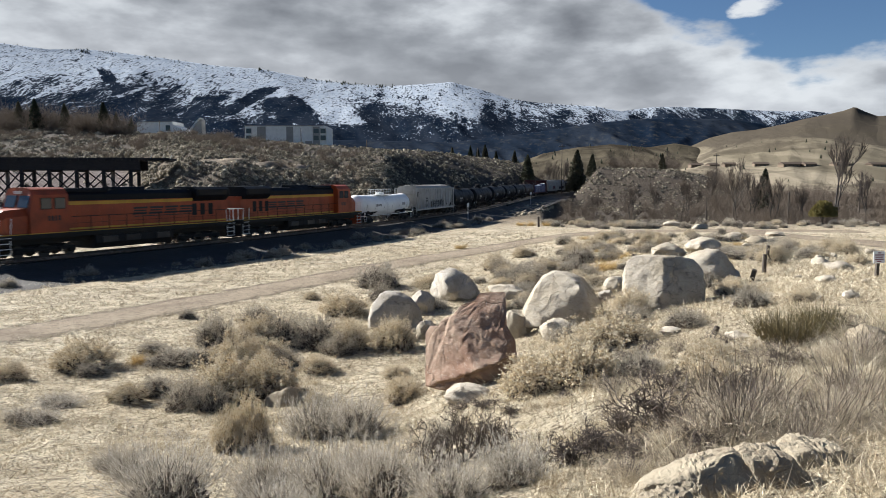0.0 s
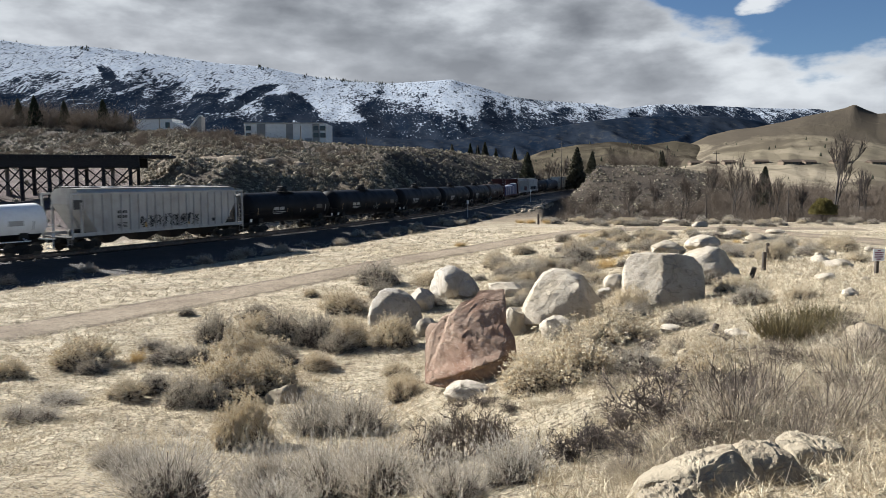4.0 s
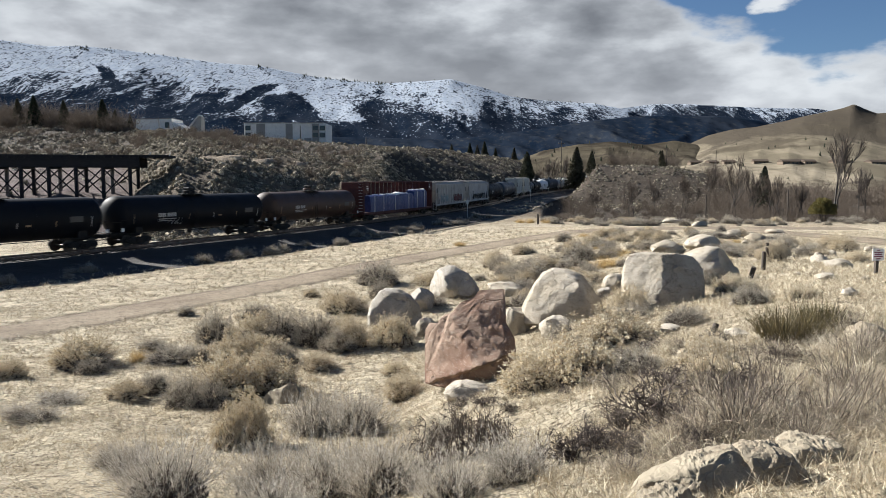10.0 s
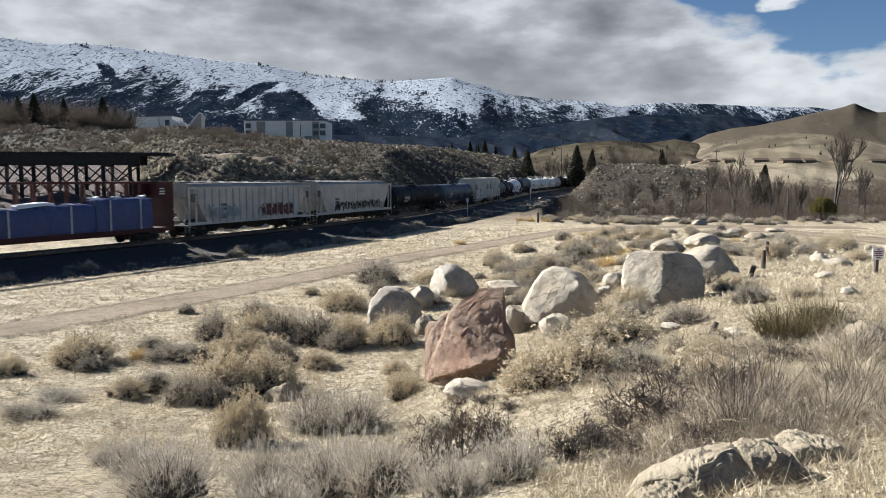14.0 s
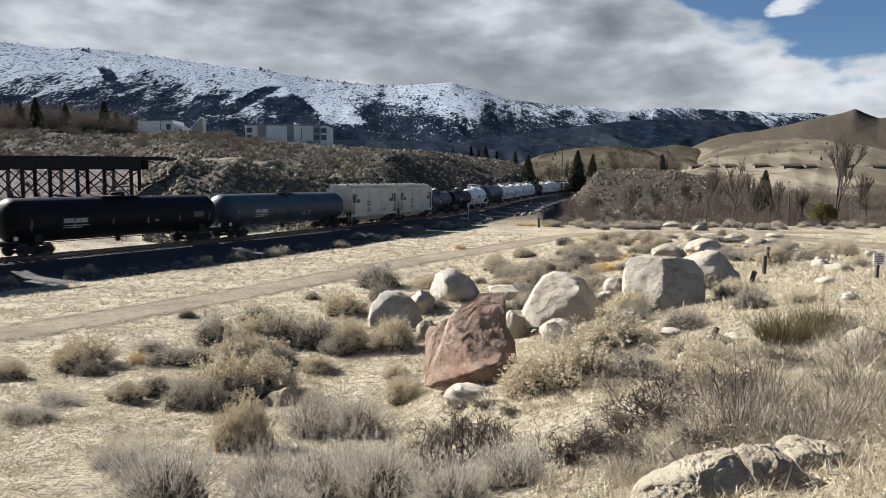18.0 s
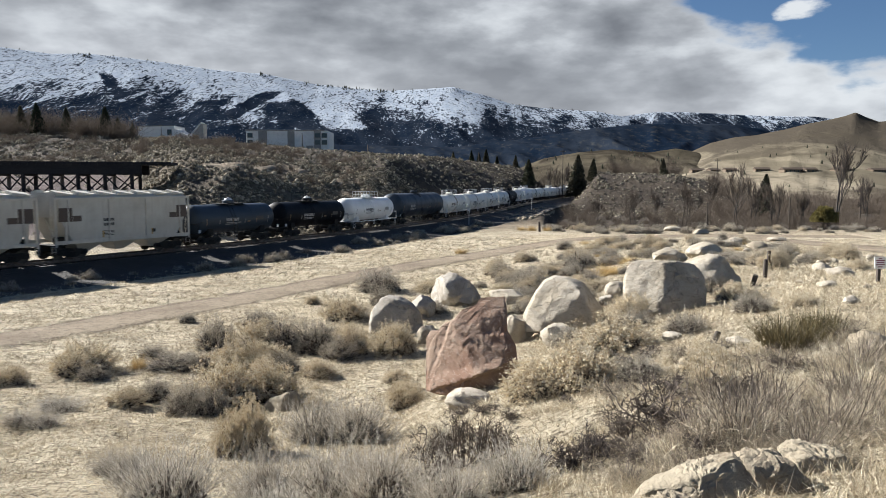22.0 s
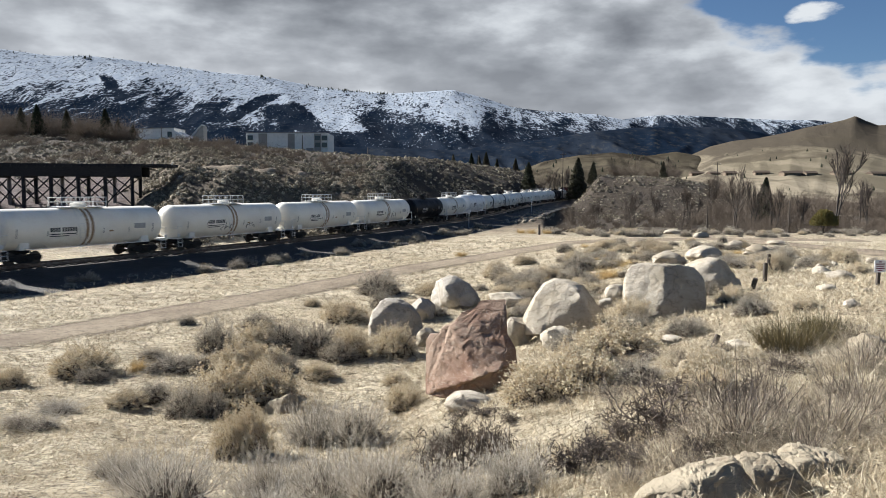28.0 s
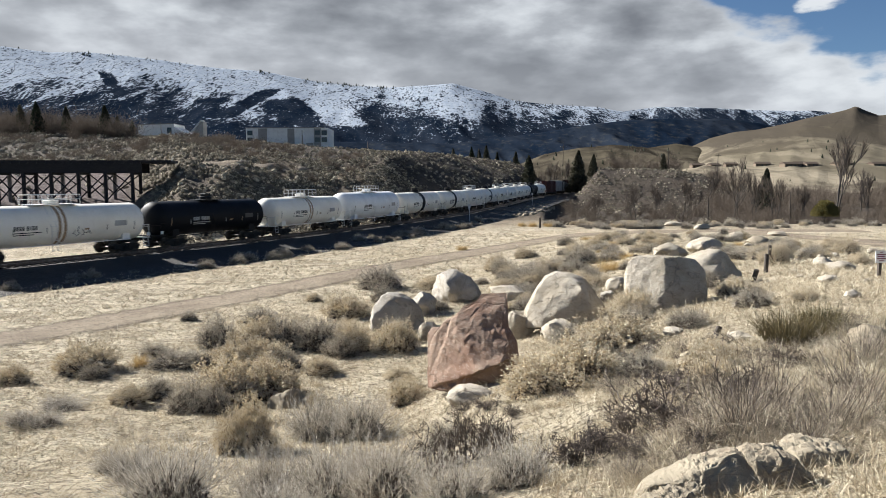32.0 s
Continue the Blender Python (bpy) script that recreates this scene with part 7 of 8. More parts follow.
def make_field_grass():
    """Short bleached tufts over the flat between the road, the railway and the boulders."""
    r = np.random.RandomState(70)
    q = Ribbons()
    n = 34000
    y = 11 * (88 / 11) ** (r.uniform(0, 1, n) ** 0.8)
    x = y * r.uniform(-0.66, 0.6, n)
    gravel = np.abs(x - np.interp(y, (10, 30, 46, 58, 70, 88), (33, 33, 34, 36, 37, 33))) < 4
    lane = np.interp(y, (2, 20, 30, 42, 55, 69, 79), (-42, -24, -16.2, -9.6, -3.2, 5.5, 13))
    keep = (np.abs(x - lane) > np.interp(y, (10, 30, 80), (1.7, 1.8, 2.4))) & (x > bend(y) + 6.5)
    keep &= waves(x, y, 3.0, 71) + 0.7 * waves(x, y, 1.0, 72) > r.uniform(-1.1, 0.5, n)
    keep &= ~((y > 80) & (x > 10)) & ~gravel & ((x < 0.16 * y) | (y > 18))
    x, y = x[keep], y[keep]
    n, m = len(x), 7
    base = np.repeat(np.stack([x, y, height(x, y) - 0.01], 1), m, 0) + r.normal(size=(n * m, 3)) * np.array([0.09, 0.06, 0])
    way = r.normal(size=(n * m, 3)) * np.array([0.7, 0.7, 0.2])
    way[:, 2] = np.abs(way[:, 2]) + 0.45
    far = np.repeat(y, m)
    q.stems(base, way, r.uniform(0.07, 0.2, n * m) * (0.8 + far / 60), r.uniform(0.008, 0.018, n * m) * (0.5 + far / 25), r.uniform(-0.5, 0.0, n * m), r, 2)
    tagged(new("field_grass", q.mesh("field_grass", BLEACHED)), "bleached low grass tufts over the flat", "grass", kind="stuff")


make_grass()
make_field_grass()

# ---- beyond the railway ----
CONCRETE = painted("pale_concrete", (0.42, 0.4, 0.36), amount=0.35, rough=0.85)
WALLWHITE = painted("white_wall_panel", (0.8, 0.79, 0.75), amount=0.2, rough=0.7)
WALLGREY = painted("grey_wall_panel", (0.3, 0.29, 0.27), amount=0.2, rough=0.7)
WALLTAN = painted("tan_house_wall", (0.16, 0.12, 0.085), amount=0.3, rough=0.8)
BROWNROOF = painted("brown_roof_shingle", (0.1, 0.078, 0.062), amount=0.3, rough=0.95, spec=0.05)
ROOFGREY = painted("grey_roof_sheet", (0.2, 0.2, 0.2), amount=0.3, rough=0.6)
BLACKTIMBER = make_wood("black_trestle_timber", (0.008, 0.008, 0.01), (0.022, 0.021, 0.022))
POSTGREY = painted("weathered_grey_post", (0.16, 0.15, 0.15), amount=0.4, rough=0.8)
WIREGREY = painted("galvanised_metal", (0.4, 0.4, 0.4), amount=0.2, rough=0.4, metal=0.6)
SIGNRED = painted("dark_red_sign_ink", (0.2, 0.03, 0.07), amount=0.1)


def spot(column, depth):
    """The ground point on a bearing and at a depth."""
    x = (column - 784) / F * depth
    return x, depth, float(height(x, depth))


def level(row, depth):
    """The height seen at a slope and a depth."""
    return EYE[2] + (319.4 - row) * depth / F


def make_trestle():
    t = thing("trestle_bridge", None, None, "black timber trestle bridge with crossed braces behind the railway", "bridge")
    a, b = np.array([-36.0, 100.0]), np.array([-96.0, 92.0])
    d = (b - a) / np.linalg.norm(b - a)
    n = np.array([-d[1], d[0]])
    total = float(np.linalg.norm(b - a))
    top = 7.85
    turn = math.degrees(math.atan2(d[1], d[0]))
    at = pose(a[0], a[1], 0, 0, 0, turn)
    ground = lambda u, v: float(height(a[0] + d[0] * u + n[0] * v, a[1] + d[1] * u + n[1] * v))
    part("deck", Shape().box(-0.3, total, -2.1, 2.1, top - 0.22, top, 0.02), BLACKTIMBER, t, at=at)
    for v in (-1.95, 1.95):
        part("girder", Shape().box(3.4, total, v - 0.18, v + 0.18, top - 1.5, top - 0.22, 0.02), BLACKTIMBER, t, at=at)
        part("curb", Shape().box(-0.3, total, v - 0.1, v + 0.1, top, top + 0.12), BLACKTIMBER, t, at=at)
    for u in np.arange(0.4, total, 1.05):
        part("cross_tie", Shape().box(u - 0.13, u + 0.13, -2.4, 2.4, top - 0.3, top - 0.06), BLACKTIMBER, t, at=at)
    us = np.arange(4.6, total, 3.3)
    for i, u in enumerate(us):
        part("bent_cap", Shape().box(u - 0.2, u + 0.2, -2.2, 2.2, top - 1.72, top - 1.5, 0.02), BLACKTIMBER, t, at=at)
        for v in (-1.95, 1.95):
            part("post", Shape().box(u - 0.19, u + 0.19, v - 0.19, v + 0.19, ground(u, v) - 0.4, top - 1.72, 0.02), POSTGREY if i % 2 == 1 and v < 0 else BLACKTIMBER, t, at=at)
        if i % 3 == 2:
            part("post", Shape().box(u + 0.42, u + 0.62, -0.12, 0.12, ground(u, 0) - 0.4, top - 1.5, 0.01), BLACKTIMBER, t, at=at)
        if i + 1 < len(us):
            m = us[i + 1]
            for v in (-2.1, 2.1):
                foot = max(ground(u, v), ground(m, v), top - 6.2) + 0.3
                part("cross_brace", Shape().tube([(u, v, foot), (m, v, top - 1.6)], 0.09, 5), BLACKTIMBER, t, at=at)
                part("cross_brace", Shape().tube([(u, v, top - 1.6), (m, v, foot)], 0.09, 5), BLACKTIMBER, t, at=at)
    for u in (0.6, 3.2):
        part("deck_stake", Shape().tube([(u, -2.0, top), (u - 0.35, -2.0, top + 0.55)], 0.05, 5), WHITEMARK, t, at=at)


def window(car, x0, x1, y, z0, z1, frame_paint=None):
    w = part("window", Shape().box(x0 - 0.1, x1 + 0.1, y - 0.08, y + 0.05, z0 - 0.1, z1 + 0.1), frame_paint or WALLGREY, car)
    part("pane", Shape().box(x0, x1, y - 0.1, y - 0.07, z0, z1), GLASS, w)


def make_buildings():
    depth = 330.0
    k = depth / F
    x0, x1 = (437 - 784) * k, (580 - 784) * k
    base = min(float(height(x, depth)) for x in (x0, x1)) - 1.0
    long, high = x1 - x0, level(225, depth) - base
    b = thing("warehouse", None, None, "long white and grey two-storey warehouse on the terrace", "warehouse", at=pose(x0, depth, base))
    part("wall", Shape().box(0, long, 0, 18, 0, high, 0.05), WALLWHITE, b)
    part("roof", Shape().box(-0.3, long * 0.96, -0.3, 18.3, high, high + 0.4, 0.05), ROOFGREY, b)
    for u0, u1 in ((5.3, 9.0), (18.0, 21.0), (29.5, 32.5)):
        part("wall_panel", Shape().box(u0, u1, -0.25, 0, 0, high * 0.98), WALLGREY, b, "grey wall panel between white ones")
    for u in (0.6, 29.9, 32.9):
        for z in (high - 6.0, high - 3.0):
            window(b, u, u + 2.2, -0.28, z, z + 1.9)
    for u in (12.5, 26.0):
        part("loading_door", Shape().box(u, u + 3.2, -0.12, 0.02, 0, 4.2), WALLGREY, b)
    x0 = (248 - 784) * k
    base = float(height(x0 + 6, depth)) - 1.0
    high = level(217, depth) - base
    b = thing("warehouse", None, None, "low pale industrial building with a sloping end roof", "warehouse", at=pose(x0, depth, base))
    part("wall", Shape().extrude([(0, 0), (21, 0), (21, high - 4.2), (15.5, high - 1.2), (15.5, high), (0, high - 0.4)], 0, 14), WALLWHITE, b)
    part("roof", Shape().extrude([(-0.3, high - 0.4), (15.6, high), (15.6, high + 0.3), (-0.3, high - 0.1)], -0.3, 14.3), ROOFGREY, b)
    window(b, 12.6, 14.4, -0.05, high - 4.0, high - 1.6)
    x0 = (343 - 784) * k
    base = float(height(x0 + 3, depth)) - 0.6
    high = level(213, depth) - base
    b = thing("loading_ramp_shed", None, None, "small grey shed with a steep bright metal roof", "shed", at=pose(x0, depth, base))
    part("wall", Shape().extrude([(0, 0), (4.6, 0), (4.6, high), (3.9, high), (0.2, high - 4.6)], 0, 5), CONCRETE, b)
    part("roof", Shape().extrude([(-0.3, high - 4.9), (3.8, high + 0.1), (3.8, high + 0.7), (-0.6, high - 4.2)], -0.3, 5.3), WALLWHITE, b, "bright sheet-metal roof")


def conifer(column, row, tall_px, depth, seed):
    r = np.random.RandomState(seed)
    x, y, z = spot(column, depth)
    foot = min(z, level(row, depth) + 1.5)
    tall = max(level(row, depth) + tall_px * depth / F - z, 2.0)
    t = thing("conifer_tree", None, None, "dark green pointed conifer on the bank", "tree", "conifers", pose(x, y, z - 0.2))
    part("trunk", Shape().tube([(0, 0, 0), (0.05 * tall * r.normal() * 0.2, 0, tall * 0.6), (0, 0, tall)], [tall * 0.022, tall * 0.014, 0.02], 7), BARK, t)
    n = 900
    u = r.uniform(0.06, 1, n) ** 0.85
    a = r.uniform(0, 6.28, n)
    reach = tall * (0.21 + 0.06 * np.sin(a * 3 + seed)) * (1 - u) ** 0.75 * r.uniform(0.55, 1.1, n) + 0.05 * tall * (1 - u)
    at = np.stack([np.cos(a) * reach, np.sin(a) * reach, tall * (u * 0.95 + 0.05) - reach * 0.25], 1)
    q = Ribbons()
    inner = at * np.array([0.15, 0.15, 1.0])
    inner[:, 2] += 0.05 * tall * (1 - u)
    q.stems(inner, at - inner, np.linalg.norm(at - inner, axis=1) * 1.1, np.full(n, tall * 0.03), r.uniform(-0.1, 0.05, n), r, 2)
    v, f = flecks(at, r.uniform(0.02, 0.035, n) * tall, r)
    part("crown", mesh_of("crown", v, f, NEEDLE), NEEDLE, t)
    part("foliage", q.mesh("foliage", NEEDLE), NEEDLE, t)


def bare_tree(column, depth, tall, seed, levels=4, trunks=2, spread=0.32):
    r = np.random.RandomState(seed)
    x, y, z = spot(column, depth)
    t = thing("bare_tree", None, None, "leafless grey-brown cottonwood by the river", "tree", "bare trees", pose(x, y, z - 0.3))
    out = []
    for i in range(trunks):
        grow(r, (r.normal() * 0.3, r.normal() * 0.3, 0), (r.normal() * 0.14, r.normal() * 0.14, 1), tall * 0.42, tall * 0.012, levels, spread, 0.1, out, 0.14, (3, 5))
    wood, fine = Shape(), Ribbons()
    base, way = [], []
    for pts, rad, lev in out:
        wood.tube(pts, [max(q, tall * 0.0022) for q in rad], 6 if lev > 2 else 3, False)
        if lev <= 1:
            for p in pts[2:]:
                base.append(p)
                way.append(np.array(pts[-1]) - np.array(pts[0]) + r.normal(size=3) * 0.4 * tall * 0.1)
    me = bpy.data.meshes.new("trunk")
    me.from_pydata(wood.v, [], wood.f)
    me.materials.append(BARK)
    part("trunk", me, BARK, t)
    base, way = np.array(base), np.array(way)
    n = len(base)
    fine.stems(base, way + np.array([0, 0, 0.3]), r.uniform(0.05, 0.11, n) * tall, np.full(n, max(0.02, depth * 0.00022)), r.uniform(0, 0.2, n), r, 2)
    part("fine_wood", fine.mesh("fine_wood", THICKET), THICKET, t)


def make_far_plants():
    for i, (c, row, h, d) in enumerate([(42, 222, 48, 206), (70, 224, 56, 203), (122, 224, 46, 206), (190, 232, 58, 203), (212, 234, 38, 206), (238, 236, 32, 206), (1020, 300, 34, 272), (1047, 300, 28, 275), (933, 304, 30, 268),
                                        (832, 282, 24, 330), (845, 282, 20, 335), (858, 282, 26, 330), (910, 284, 18, 340), (1170, 305, 34, 300), (1352, 325, 26, 190), (800, 276, 16, 330), (877, 283, 16, 340)]):
        conifer(c, row, h * (0.85 if c < 260 else 1.0), d, 300 + i)
    for i, (c, d, h) in enumerate([(1304, 112, 9.0), (1374, 125, 8.5), (1478, 165, 19.5), (1122, 140, 7.5), (1212, 135, 9.0), (1055, 150, 6.0), (985, 262, 12.0), (1330, 150, 9.0), (1420, 145, 8.0), (1530, 150, 10.0), (1255, 215, 10.0), (1160, 165, 7.0), (968, 275, 11.0)]):
        bare_tree(c, d, h, 400 + i, spread=0.2 if c == 1478 else 0.3)
    # the yellow-green juniper
    r = np.random.RandomState(9)
    x, y, z = spot(1457, 112)
    t = thing("juniper_bush", None, None, "round yellow-green juniper beside the lane", "juniper", "", pose(x, y, z - 0.1))
    out = []
    for d in dome(9, r, 0.4):
        grow(r, (0, 0, 0), d, 1.5, 0.07, 2, 0.4, 0.12, out, 0.1)
    s = Shape()
    for pts, rad, lev in out:
        s.tube(pts, rad, 5, False)
    part("stems", s, BARK, t)
    n = 5200
    d = dome(n, r, -0.1)
    k = (1 + 0.16 * waves(d[:, 0] * 2, d[:, 2] * 2 + d[:, 1], 1.3, 6)) * r.uniform(0.55, 1.02, n) ** 0.6
    at = d * np.array([1.85, 1.85, 2.1]) * k[:, None] + np.array([0, 0, 1.6])
    v, f = flecks(at, r.uniform(0.06, 0.13, n), r)
    part("crown", mesh_of("crown", v, f, JUNIPER), JUNIPER, t)
    # river thicket
    q = Ribbons()
    r = np.random.RandomState(17)
    for c0, c1, d0, d1, count, h0, h1, wide in ((1265, 1680, 106, 180, 130, 1.0, 3.2, 1.8), (1255, 1700, 180, 330, 220, 3.5, 9.0, 3.0), (985, 1280, 106, 200, 60, 0.8, 2.0, 1.2), (1000, 1260, 130, 205, 26, 3, 5, 1.5),
                                                (945, 1190, 300, 360, 40, 5, 9, 2.5), (-60, 260, 150, 240, 150, 0.8, 2.6, 2.2), (-60, 235, 198, 225, 90, 4.0, 7.5, 2.6), (240, 640, 150, 175, 60, 0.8, 2.2, 1.8), (300, 660, 118, 150, 40, 0.8, 1.8, 1.4), (250, 460, 150, 185, 30, 0.8, 2.0, 1.6)):
        y0 = r.uniform(d0, d1, count)
        x0 = (r.uniform(c0, c1, count) - 784) / F * y0
        keep = (np.abs(x0 - bend(y0)) > 6) | (y0 > 300)
        x0, y0 = x0[keep], y0[keep]
        z0 = height(x0, y0)
        m, n = len(x0), 42
        h = np.repeat(r.uniform(h0, h1, m), n)
        d = dome(n * m, r, 0.45)
        base = np.repeat(np.stack([x0, y0, z0], 1), n, 0) + r.normal(size=(n * m, 3)) * np.array([0.25, 0.25, 0]) * wide
        size = np.repeat(np.maximum(0.03, y0 * 0.00034), n)
        pts = q.stems(base, d * np.array([wide / 2.2, wide / 2.2, 1]), h * r.uniform(0.6, 1.0, n * m), size * 1.1, r.uniform(0, 0.1, n * m), r, 3)
        k = np.concatenate([pts[:, 1], pts[:, 1], pts[:, 2], pts[:, 2], pts[:, 2], pts[:, 3]])
        q.stems(k, r.normal(size=k.shape) * np.array([1, 1, 0.6]) + np.array([0, 0, 0.7]), np.tile(h, 6) * r.uniform(0.1, 0.28, len(k)), np.tile(size * 0.8, 6), r.uniform(0, 0.2, len(k)), r, 2)
    tagged(new("river_thicket", q.mesh("river_thicket", THICKET)), "brown leafless willow thicket along the river", "thicket", kind="stuff")
    # sage clumps on the banks and the mound
    at = []
    for c0, c1, d0, d1, count in ((255, 965, 72, 150, 13000), (-40, 700, 132, 330, 5000), (-60, 330, 140, 212, 5200), (965, 1290, 205, 300, 2600), (985, 1300, 104, 200, 420), (-40, 250, 70, 130, 70), (640, 960, 110, 345, 6500)):
        y = d0 + (d1 - d0) * r.uniform(size=count) ** 1.2
        x = (r.uniform(c0, c1, count) - 784) / F * y
        keep = (x < bend(y) - 7) if c0 < 960 else (np.abs(x - bend(y)) > 9)
        keep &= waves(x, y, 11, 33) + 0.5 * waves(x, y, 30, 34) > r.uniform(-1.0, 0.45, count)
        column = 784 + F * x / y
        keep &= (np.abs(y - np.interp(column, (322, 400, 480, 540), (107, 109, 120, 130))) > 1.9) | (column > 545) | (column < 318)
        x, y = x[keep], y[keep]
        at.append(np.stack([x, y, height(x, y), r.uniform(0.28, 0.68, len(x)) * (1 + y / 420)], 1))
    at = np.concatenate(at)
    # each clump a lumpy dome, ruffled with sprigs
    v0, f0 = ICO[1]
    f0 = np.array([f for f in f0 if v0[list(f), 2].mean() > -0.25])
    n = len(at)
    lump = 1 + 0.14 * r.normal(size=(n, len(v0)))
    v = v0[None] * np.array([0.5, 0.5, 0.45]) * (at[:, 3, None] * lump)[:, :, None] + at[:, None, :3]
    f = (f0[None] + np.arange(n)[:, None, None] * len(v0)).reshape(-1, 3)
    me = mesh_of("bank_sage", v.reshape(-1, 3), f, BANKSAGE)
    me.polygons.foreach_set("use_smooth", [True] * len(me.polygons))
    tagged(new("bank_sage", me), "low grey-green sage clumps dotted over the banks", "sagebrush", kind="stuff")
    m = 24
    d = dome(n * m, r, -0.1)
    w = np.repeat(at[:, 3], m)
    spot_at = np.repeat(at[:, :3], m, 0) + d * np.array([0.58, 0.58, 0.54]) * (w * r.uniform(0.75, 1.15, n * m))[:, None]
    v, f = flecks(spot_at, w * r.uniform(0.06, 0.13, n * m), r)
    tagged(new("bank_sage_sprigs", mesh_of("bank_sage_sprigs", v, f, BANKSAGE)), "pale sprigs on the sage clumps of the banks", "sagebrush", kind="stuff")
    # far trees as dots along the ridges
    at = []
    for name_, c0, c1, d0, d1, count, h in (("a", 640, 1200, 480, 860, 170, 3.6), ("b", 1180, 1568, 440, 800, 26, 3.0), ("c", -60, 340, 2255, 2295, 45, 5.0), ("d", 540, 700, 2240, 2295, 70, 6.0), ("e", 720, 1080, 2230, 2295, 40, 5.0), ("f", 150, 172, 2250, 2290, 14, 7.0), ("g", 462, 480, 2250, 2290, 9, 7.0)):
        for _ in range(count):
            at.append((r.uniform(c0, c1), r.uniform(d0, d1), h * r.uniform(0.6, 1.4)))
    return at


def make_posts():
    wood = "short dark weathered wooden fence post"
    for i, (x, y, w, h, lean) in enumerate([(12.24, 28.46, 0.17, 0.72, 1), (14.39, 33.1, 0.16, 0.87, -2), (20.3, 45.2, 0.18, 0.7, 14), (10.66, 25.8, 0.17, 0.46, -18), (12.3, 96.5, 0.3, 1.3, 2), (5.38, 14.75, 0.12, 0.26, -22)]):
        s = Shape().lathe([(-0.2, w / 2), (h - 0.03, w / 2 * 0.96), (h, w / 2 * 0.85)], "z", sides=10)
        thing("fence_post", s, GREYWOOD, wood, "post", "old fence posts", pose(x, y, float(height(x, y)), 0, lean, i * 40), True)
    x, y = 13.72, 23.6
    z = float(height(x, y))
    t = thing("notice_sign", None, None, "small white notice sign on a dark wooden post", "sign", "", pose(x, y, z, 0, 0, 8))
    part("post", Shape().box(-0.05, 0.05, -0.05, 0.05, -0.2, 0.62, 0.008), GREYWOOD, t)
    part("panel", Shape().box(-0.2, 0.2, -0.075, -0.055, 0.44, 0.82, 0.004), CLEANWHITE, t, "white sign panel with dark red lines")
    for i, w in enumerate((0.1, 0.3, 0.26, 0.3, 0.16)):
        part("text_bar", Shape().box(-w / 2, w / 2, -0.08, -0.074, 0.755 - i * 0.068, 0.787 - i * 0.068), SIGNRED, t)
    for c, d, foot, top, cross in ((993, 262, 300, 256, 1), (1178, 300, 306, 266, 1), (1265, 250, 315, 272, 1), (288, 260, 240, 214, 0), (535, 205, 262, 229, 0), (650, 215, 266, 249, 0), (845, 300, 290, 262, 0), (1520, 155, 380, 322, 0), (1395, 120, 395, 340, 0), (1250, 128, 395, 350, 0)):
        x, y, z = spot(c, d)
        h = level(top, d) - z
        if h < 2:
            continue
        p = thing("utility_pole", None, None, "thin dark wooden utility pole", "pole", "utility poles", pose(x, y, z))
        part("pole", Shape().tube([(0, 0, -0.3), (0, 0, h)], [0.16, 0.1], 7), GREYWOOD, p)
        if cross:
            part("cross_arm", Shape().box(-1.1, 1.1, -0.06, 0.06, h - 0.9, h - 0.75), GREYWOOD, p)
            for u in (-1.0, 1.0):
                part("insulator", Shape().lathe([(h - 0.75, 0.05), (h - 0.6, 0.07), (h - 0.55, 0.03)], "z", (u, 0, 0), 8), WALLGREY, p)
    for s, side, h in ((72.5, 4.2, 2.8), (139, 5, 3.2)):
        q = on_track(s, side)
        z = float(height(q[0], q[1]))
        p = thing("track_marker", None, None, "thin white trackside marker post with a small plate", "marker post", "", pose(q[0], q[1], z))
        part("pole", Shape().tube([(0, 0, -0.2), (0, 0, h)], 0.05, 6), WHITEMARK, p)
        part("plate", Shape().box(-0.18, 0.18, -0.07, -0.05, h - 0.6, h - 0.05), WHITEMARK, p)
    # the girder bridge over the creek, and its riprap
    b = thing("girder_bridge", None, None, "dark steel girder bridge carrying the railway over a creek", "bridge")
    for side in (-2.3, 2.3):
        s = Shape()
        ring = []
        for q in np.arange(118, 186, 4.0):
            ring.append([tuple(on_track(q, side + a, u)) for a, u in ((-0.15, -1.9), (0.15, -1.9), (0.15, -0.12), (-0.15, -0.12))])
        part("girder", s.loft(ring), UNDER, b)
        for q in np.arange(120, 184, 4.0):
            p = on_track(q, side * 1.07)
            part("stiffener", Shape().box(-0.06, 0.06, -0.06, 0.06, -1.85, -0.15), UNDER, b, at=pose(p[0], p[1], p[2]))
    rnd = random.Random(6)
    for i in range(90):
        q = on_track(rnd.uniform(88, 150), rnd.uniform(5, 10.5))
        w = rnd.uniform(0.3, 1.0)
        boulder(q[0], q[1], w, w * 0.6, 500 + i, LICHENSTONE, "angular grey riprap stone on the creek bank", turn=rnd.uniform(0, 360), facets=12, detail=2, name="riprap_stone", group="riprap stones", sink=0.2)


make_trestle()
make_buildings()
FAR = make_far_plants()
make_posts()


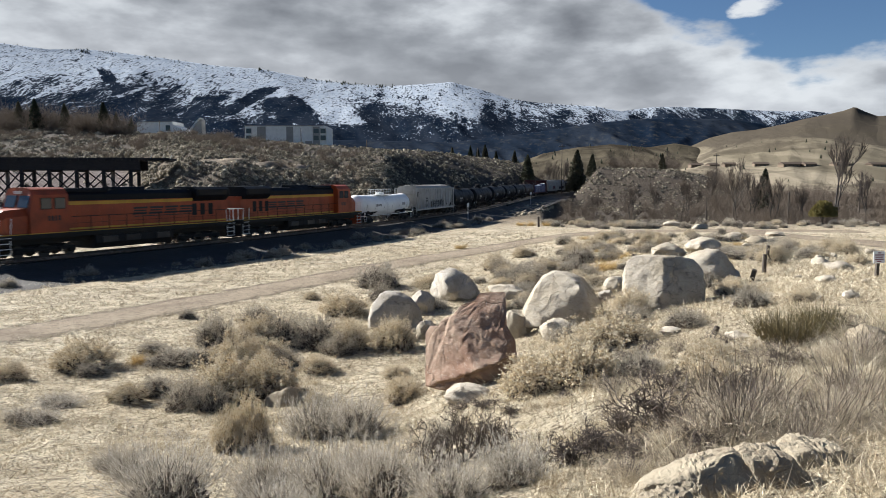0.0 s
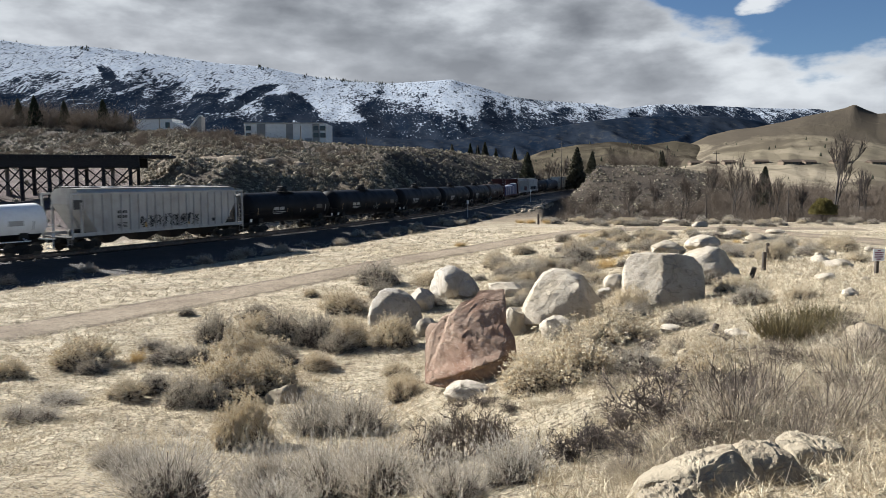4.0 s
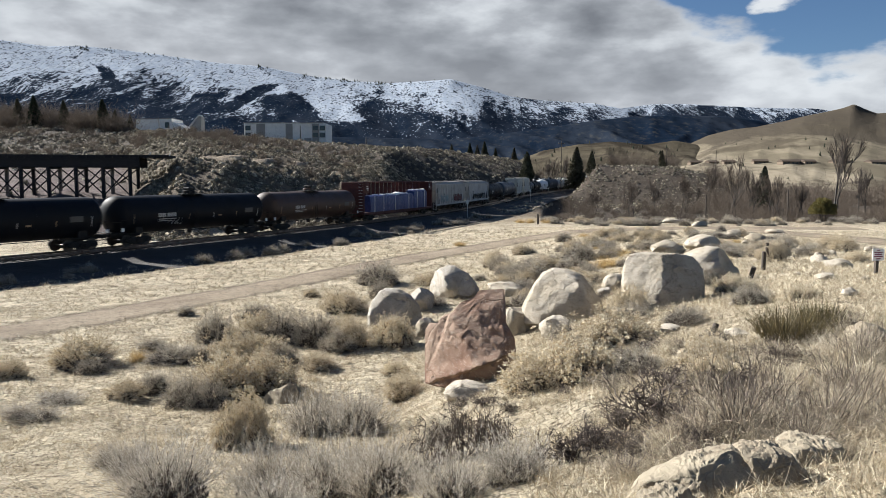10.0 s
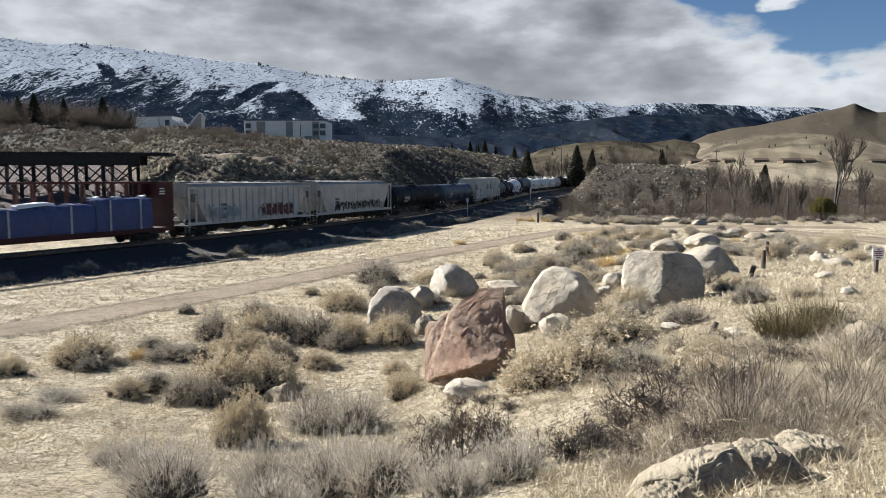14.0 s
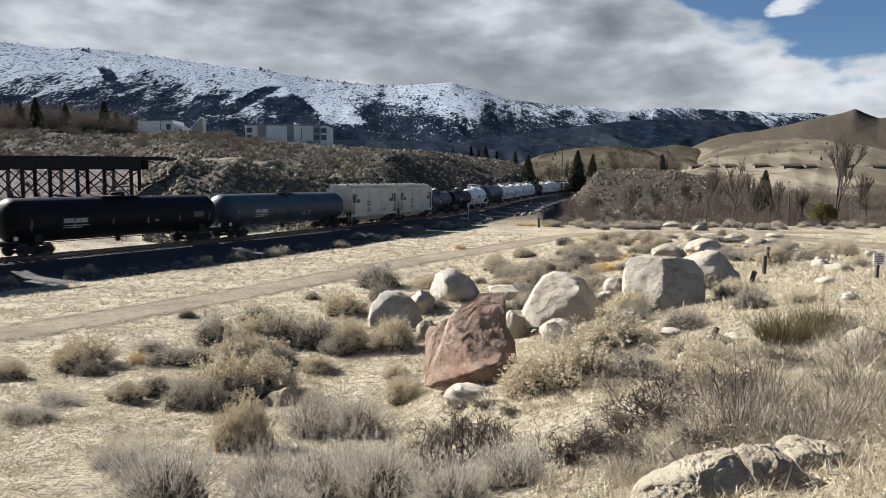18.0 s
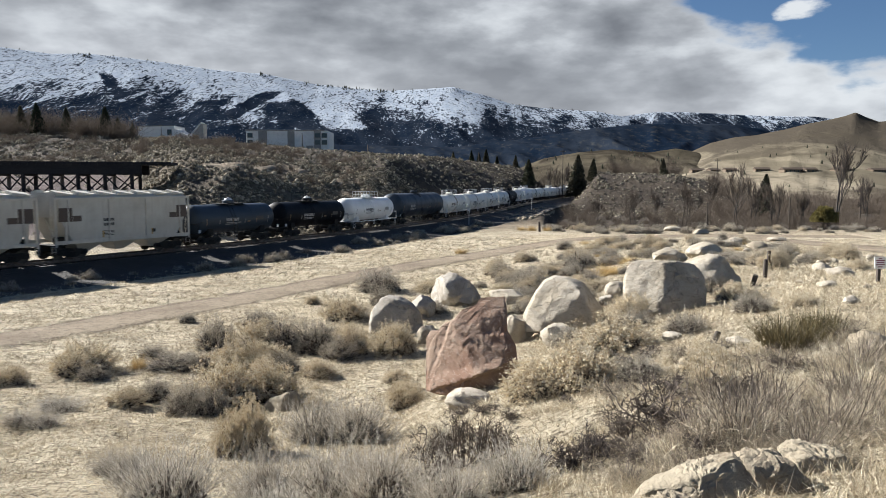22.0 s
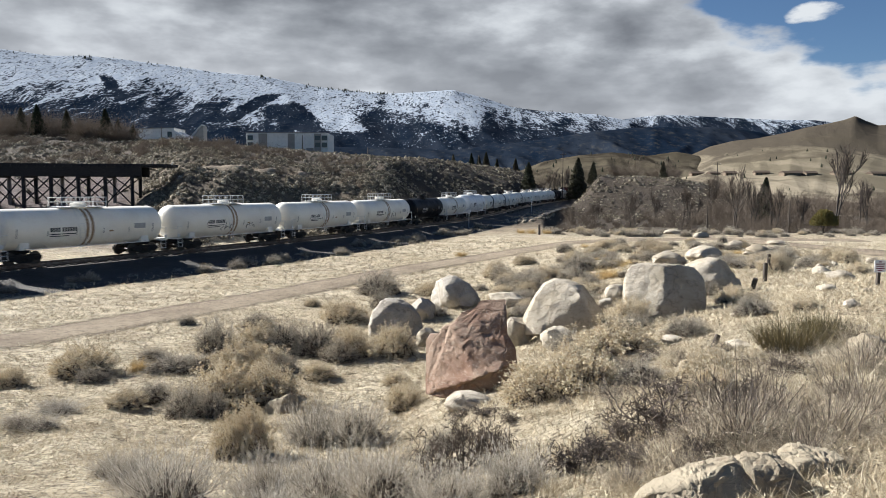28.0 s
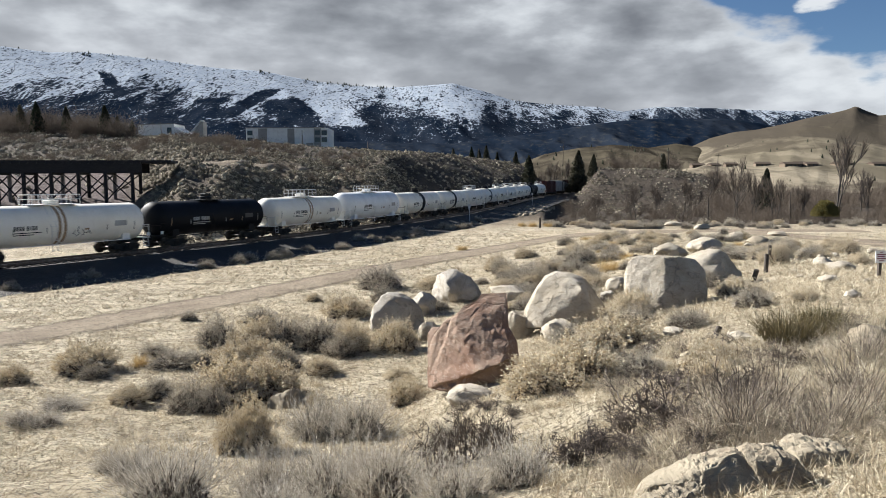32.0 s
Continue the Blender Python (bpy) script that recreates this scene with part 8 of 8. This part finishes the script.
def make_far_trees():
    """Scattered dark trees on the foothills, standing on whatever slope lies under them."""
    bpy.context.view_layer.update()
    graph = bpy.context.evaluated_depsgraph_get()
    hills = [bpy.data.objects[n].evaluated_get(graph) for n in ("foothill", "grass_hill", "forest_ridge", "mountain_range")]
    r = np.random.RandomState(3)
    verts, faces = [], []
    for c, d, h in FAR:
        x = (c - 784) / F * d
        z = None
        for o in hills:
            ok, p, _, _ = o.ray_cast(Vector((x, d, 900)), Vector((0, 0, -1)))
            if ok:
                z = p.z if z is None else max(z, p.z)
        if z is None:
            continue
        w = h * r.uniform(0.18, 0.3)
        k = len(verts)
        for u, q in ((0.08, 1.0), (0.45, 0.75), (0.8, 0.35)):
            for j in range(5):
                a = 6.283 * j / 5 + u
                verts.append((x + math.cos(a) * w * q * r.uniform(0.7, 1.3), d + math.sin(a) * w * q, z + h * u))
        verts.append((x, d, z + h))
        for ring in (0, 5):
            for j in range(5):
                m = (j + 1) % 5
                faces.append((k + ring + j, k + ring + m, k + ring + 5 + m, k + ring + 5 + j))
        for j in range(5):
            faces.append((k + 10 + j, k + 10 + (j + 1) % 5, k + 15))
    me = bpy.data.meshes.new("far_trees")
    me.from_pydata(verts, [], faces)
    me.materials.append(NEEDLE)
    tagged(new("far_trees", me), "scattered small dark trees over the foothills", "trees", kind="stuff")


make_far_trees()


def make_houses():
    """A row of low houses along the foot of the grass hill."""
    bpy.context.view_layer.update()
    hill = bpy.data.objects["grass_hill"].evaluated_get(bpy.context.evaluated_depsgraph_get())
    rnd = random.Random(3)
    for c in (1232, 1262, 1290, 1345, 1398, 1412, 1432, 1490, 1553):
        way = Vector(((c - 784) / F, 1, rnd.uniform(23.5, 25.5) / F)).normalized()
        ok, p, _, _ = hill.ray_cast(Vector(EYE), way)
        if not ok:
            continue
        x, d = p.x, p.y
        w, h = rnd.uniform(8, 14), rnd.uniform(2.0, 2.8)
        hs = thing("house", None, None, "low tan house with a brown pitched roof", "house", "houses below the hill", pose(x, d, p.z - 0.8, 0, 0, rnd.uniform(-12, 12)))
        part("wall", Shape().box(-w / 2, w / 2, 0, 8, 0, h), WALLTAN, hs)
        part("roof", Shape().loft([[(q, -0.5, h - 0.1), (q, 4, h + 1.5), (q, 8.5, h - 0.1)] for q in (-w / 2 - 0.4, w / 2 + 0.4)]), BROWNROOF, hs)
        for u in np.arange(-w / 2 + 1, w / 2 - 1.4, 3.2):
            window(hs, u, u + 0.8, -0.03, h - 1.7, h - 0.8, WALLTAN)


make_houses()


# ---- what moves ----
def travelled(t):
    """How far the slowing train has come after t seconds."""
    return 13.568 * t - 0.0198 * t * t - 0.00034 * t ** 3


def car_pose(s, reach, turned):
    a, b = on_track(s - reach), on_track(s + reach)
    turn = math.degrees(math.atan2(a[1] - b[1], a[0] - b[0]))
    mid = (a + b) / 2
    return pose(mid[0], mid[1], mid[2], 0, 0, turn + (180 if turned else 0))


def motions():
    """Everything that moves, and its path."""
    times = [0.5 * i for i in range(65)]
    for car, s, reach, turned in TRAIN:
        walk(car, [(t, car_pose(s - travelled(t), reach, turned)) for t in times])
    walk(CLOUDS, [(t, pose(0, 0, 0, 0, 0, -4.2 * t / 32)) for t in (0, 8, 16, 24, 32)])
    rolled = {}
    for wheel, place in WHEELS:
        if place not in rolled:
            walk(wheel, [(i / FPS, pose(place, 0, WHEEL_R, 0, 0, 0) @ Matrix.Rotation(travelled(i / FPS) / WHEEL_R, 4, "Y")) for i in range(32 * FPS + 1)])
            rolled[place] = wheel.animation_data
        else:
            wheel.rotation_mode = "QUATERNION"
            data = wheel.animation_data_create()
            data.action = rolled[place].action
            data.action_slot = rolled[place].action_slot


motions()
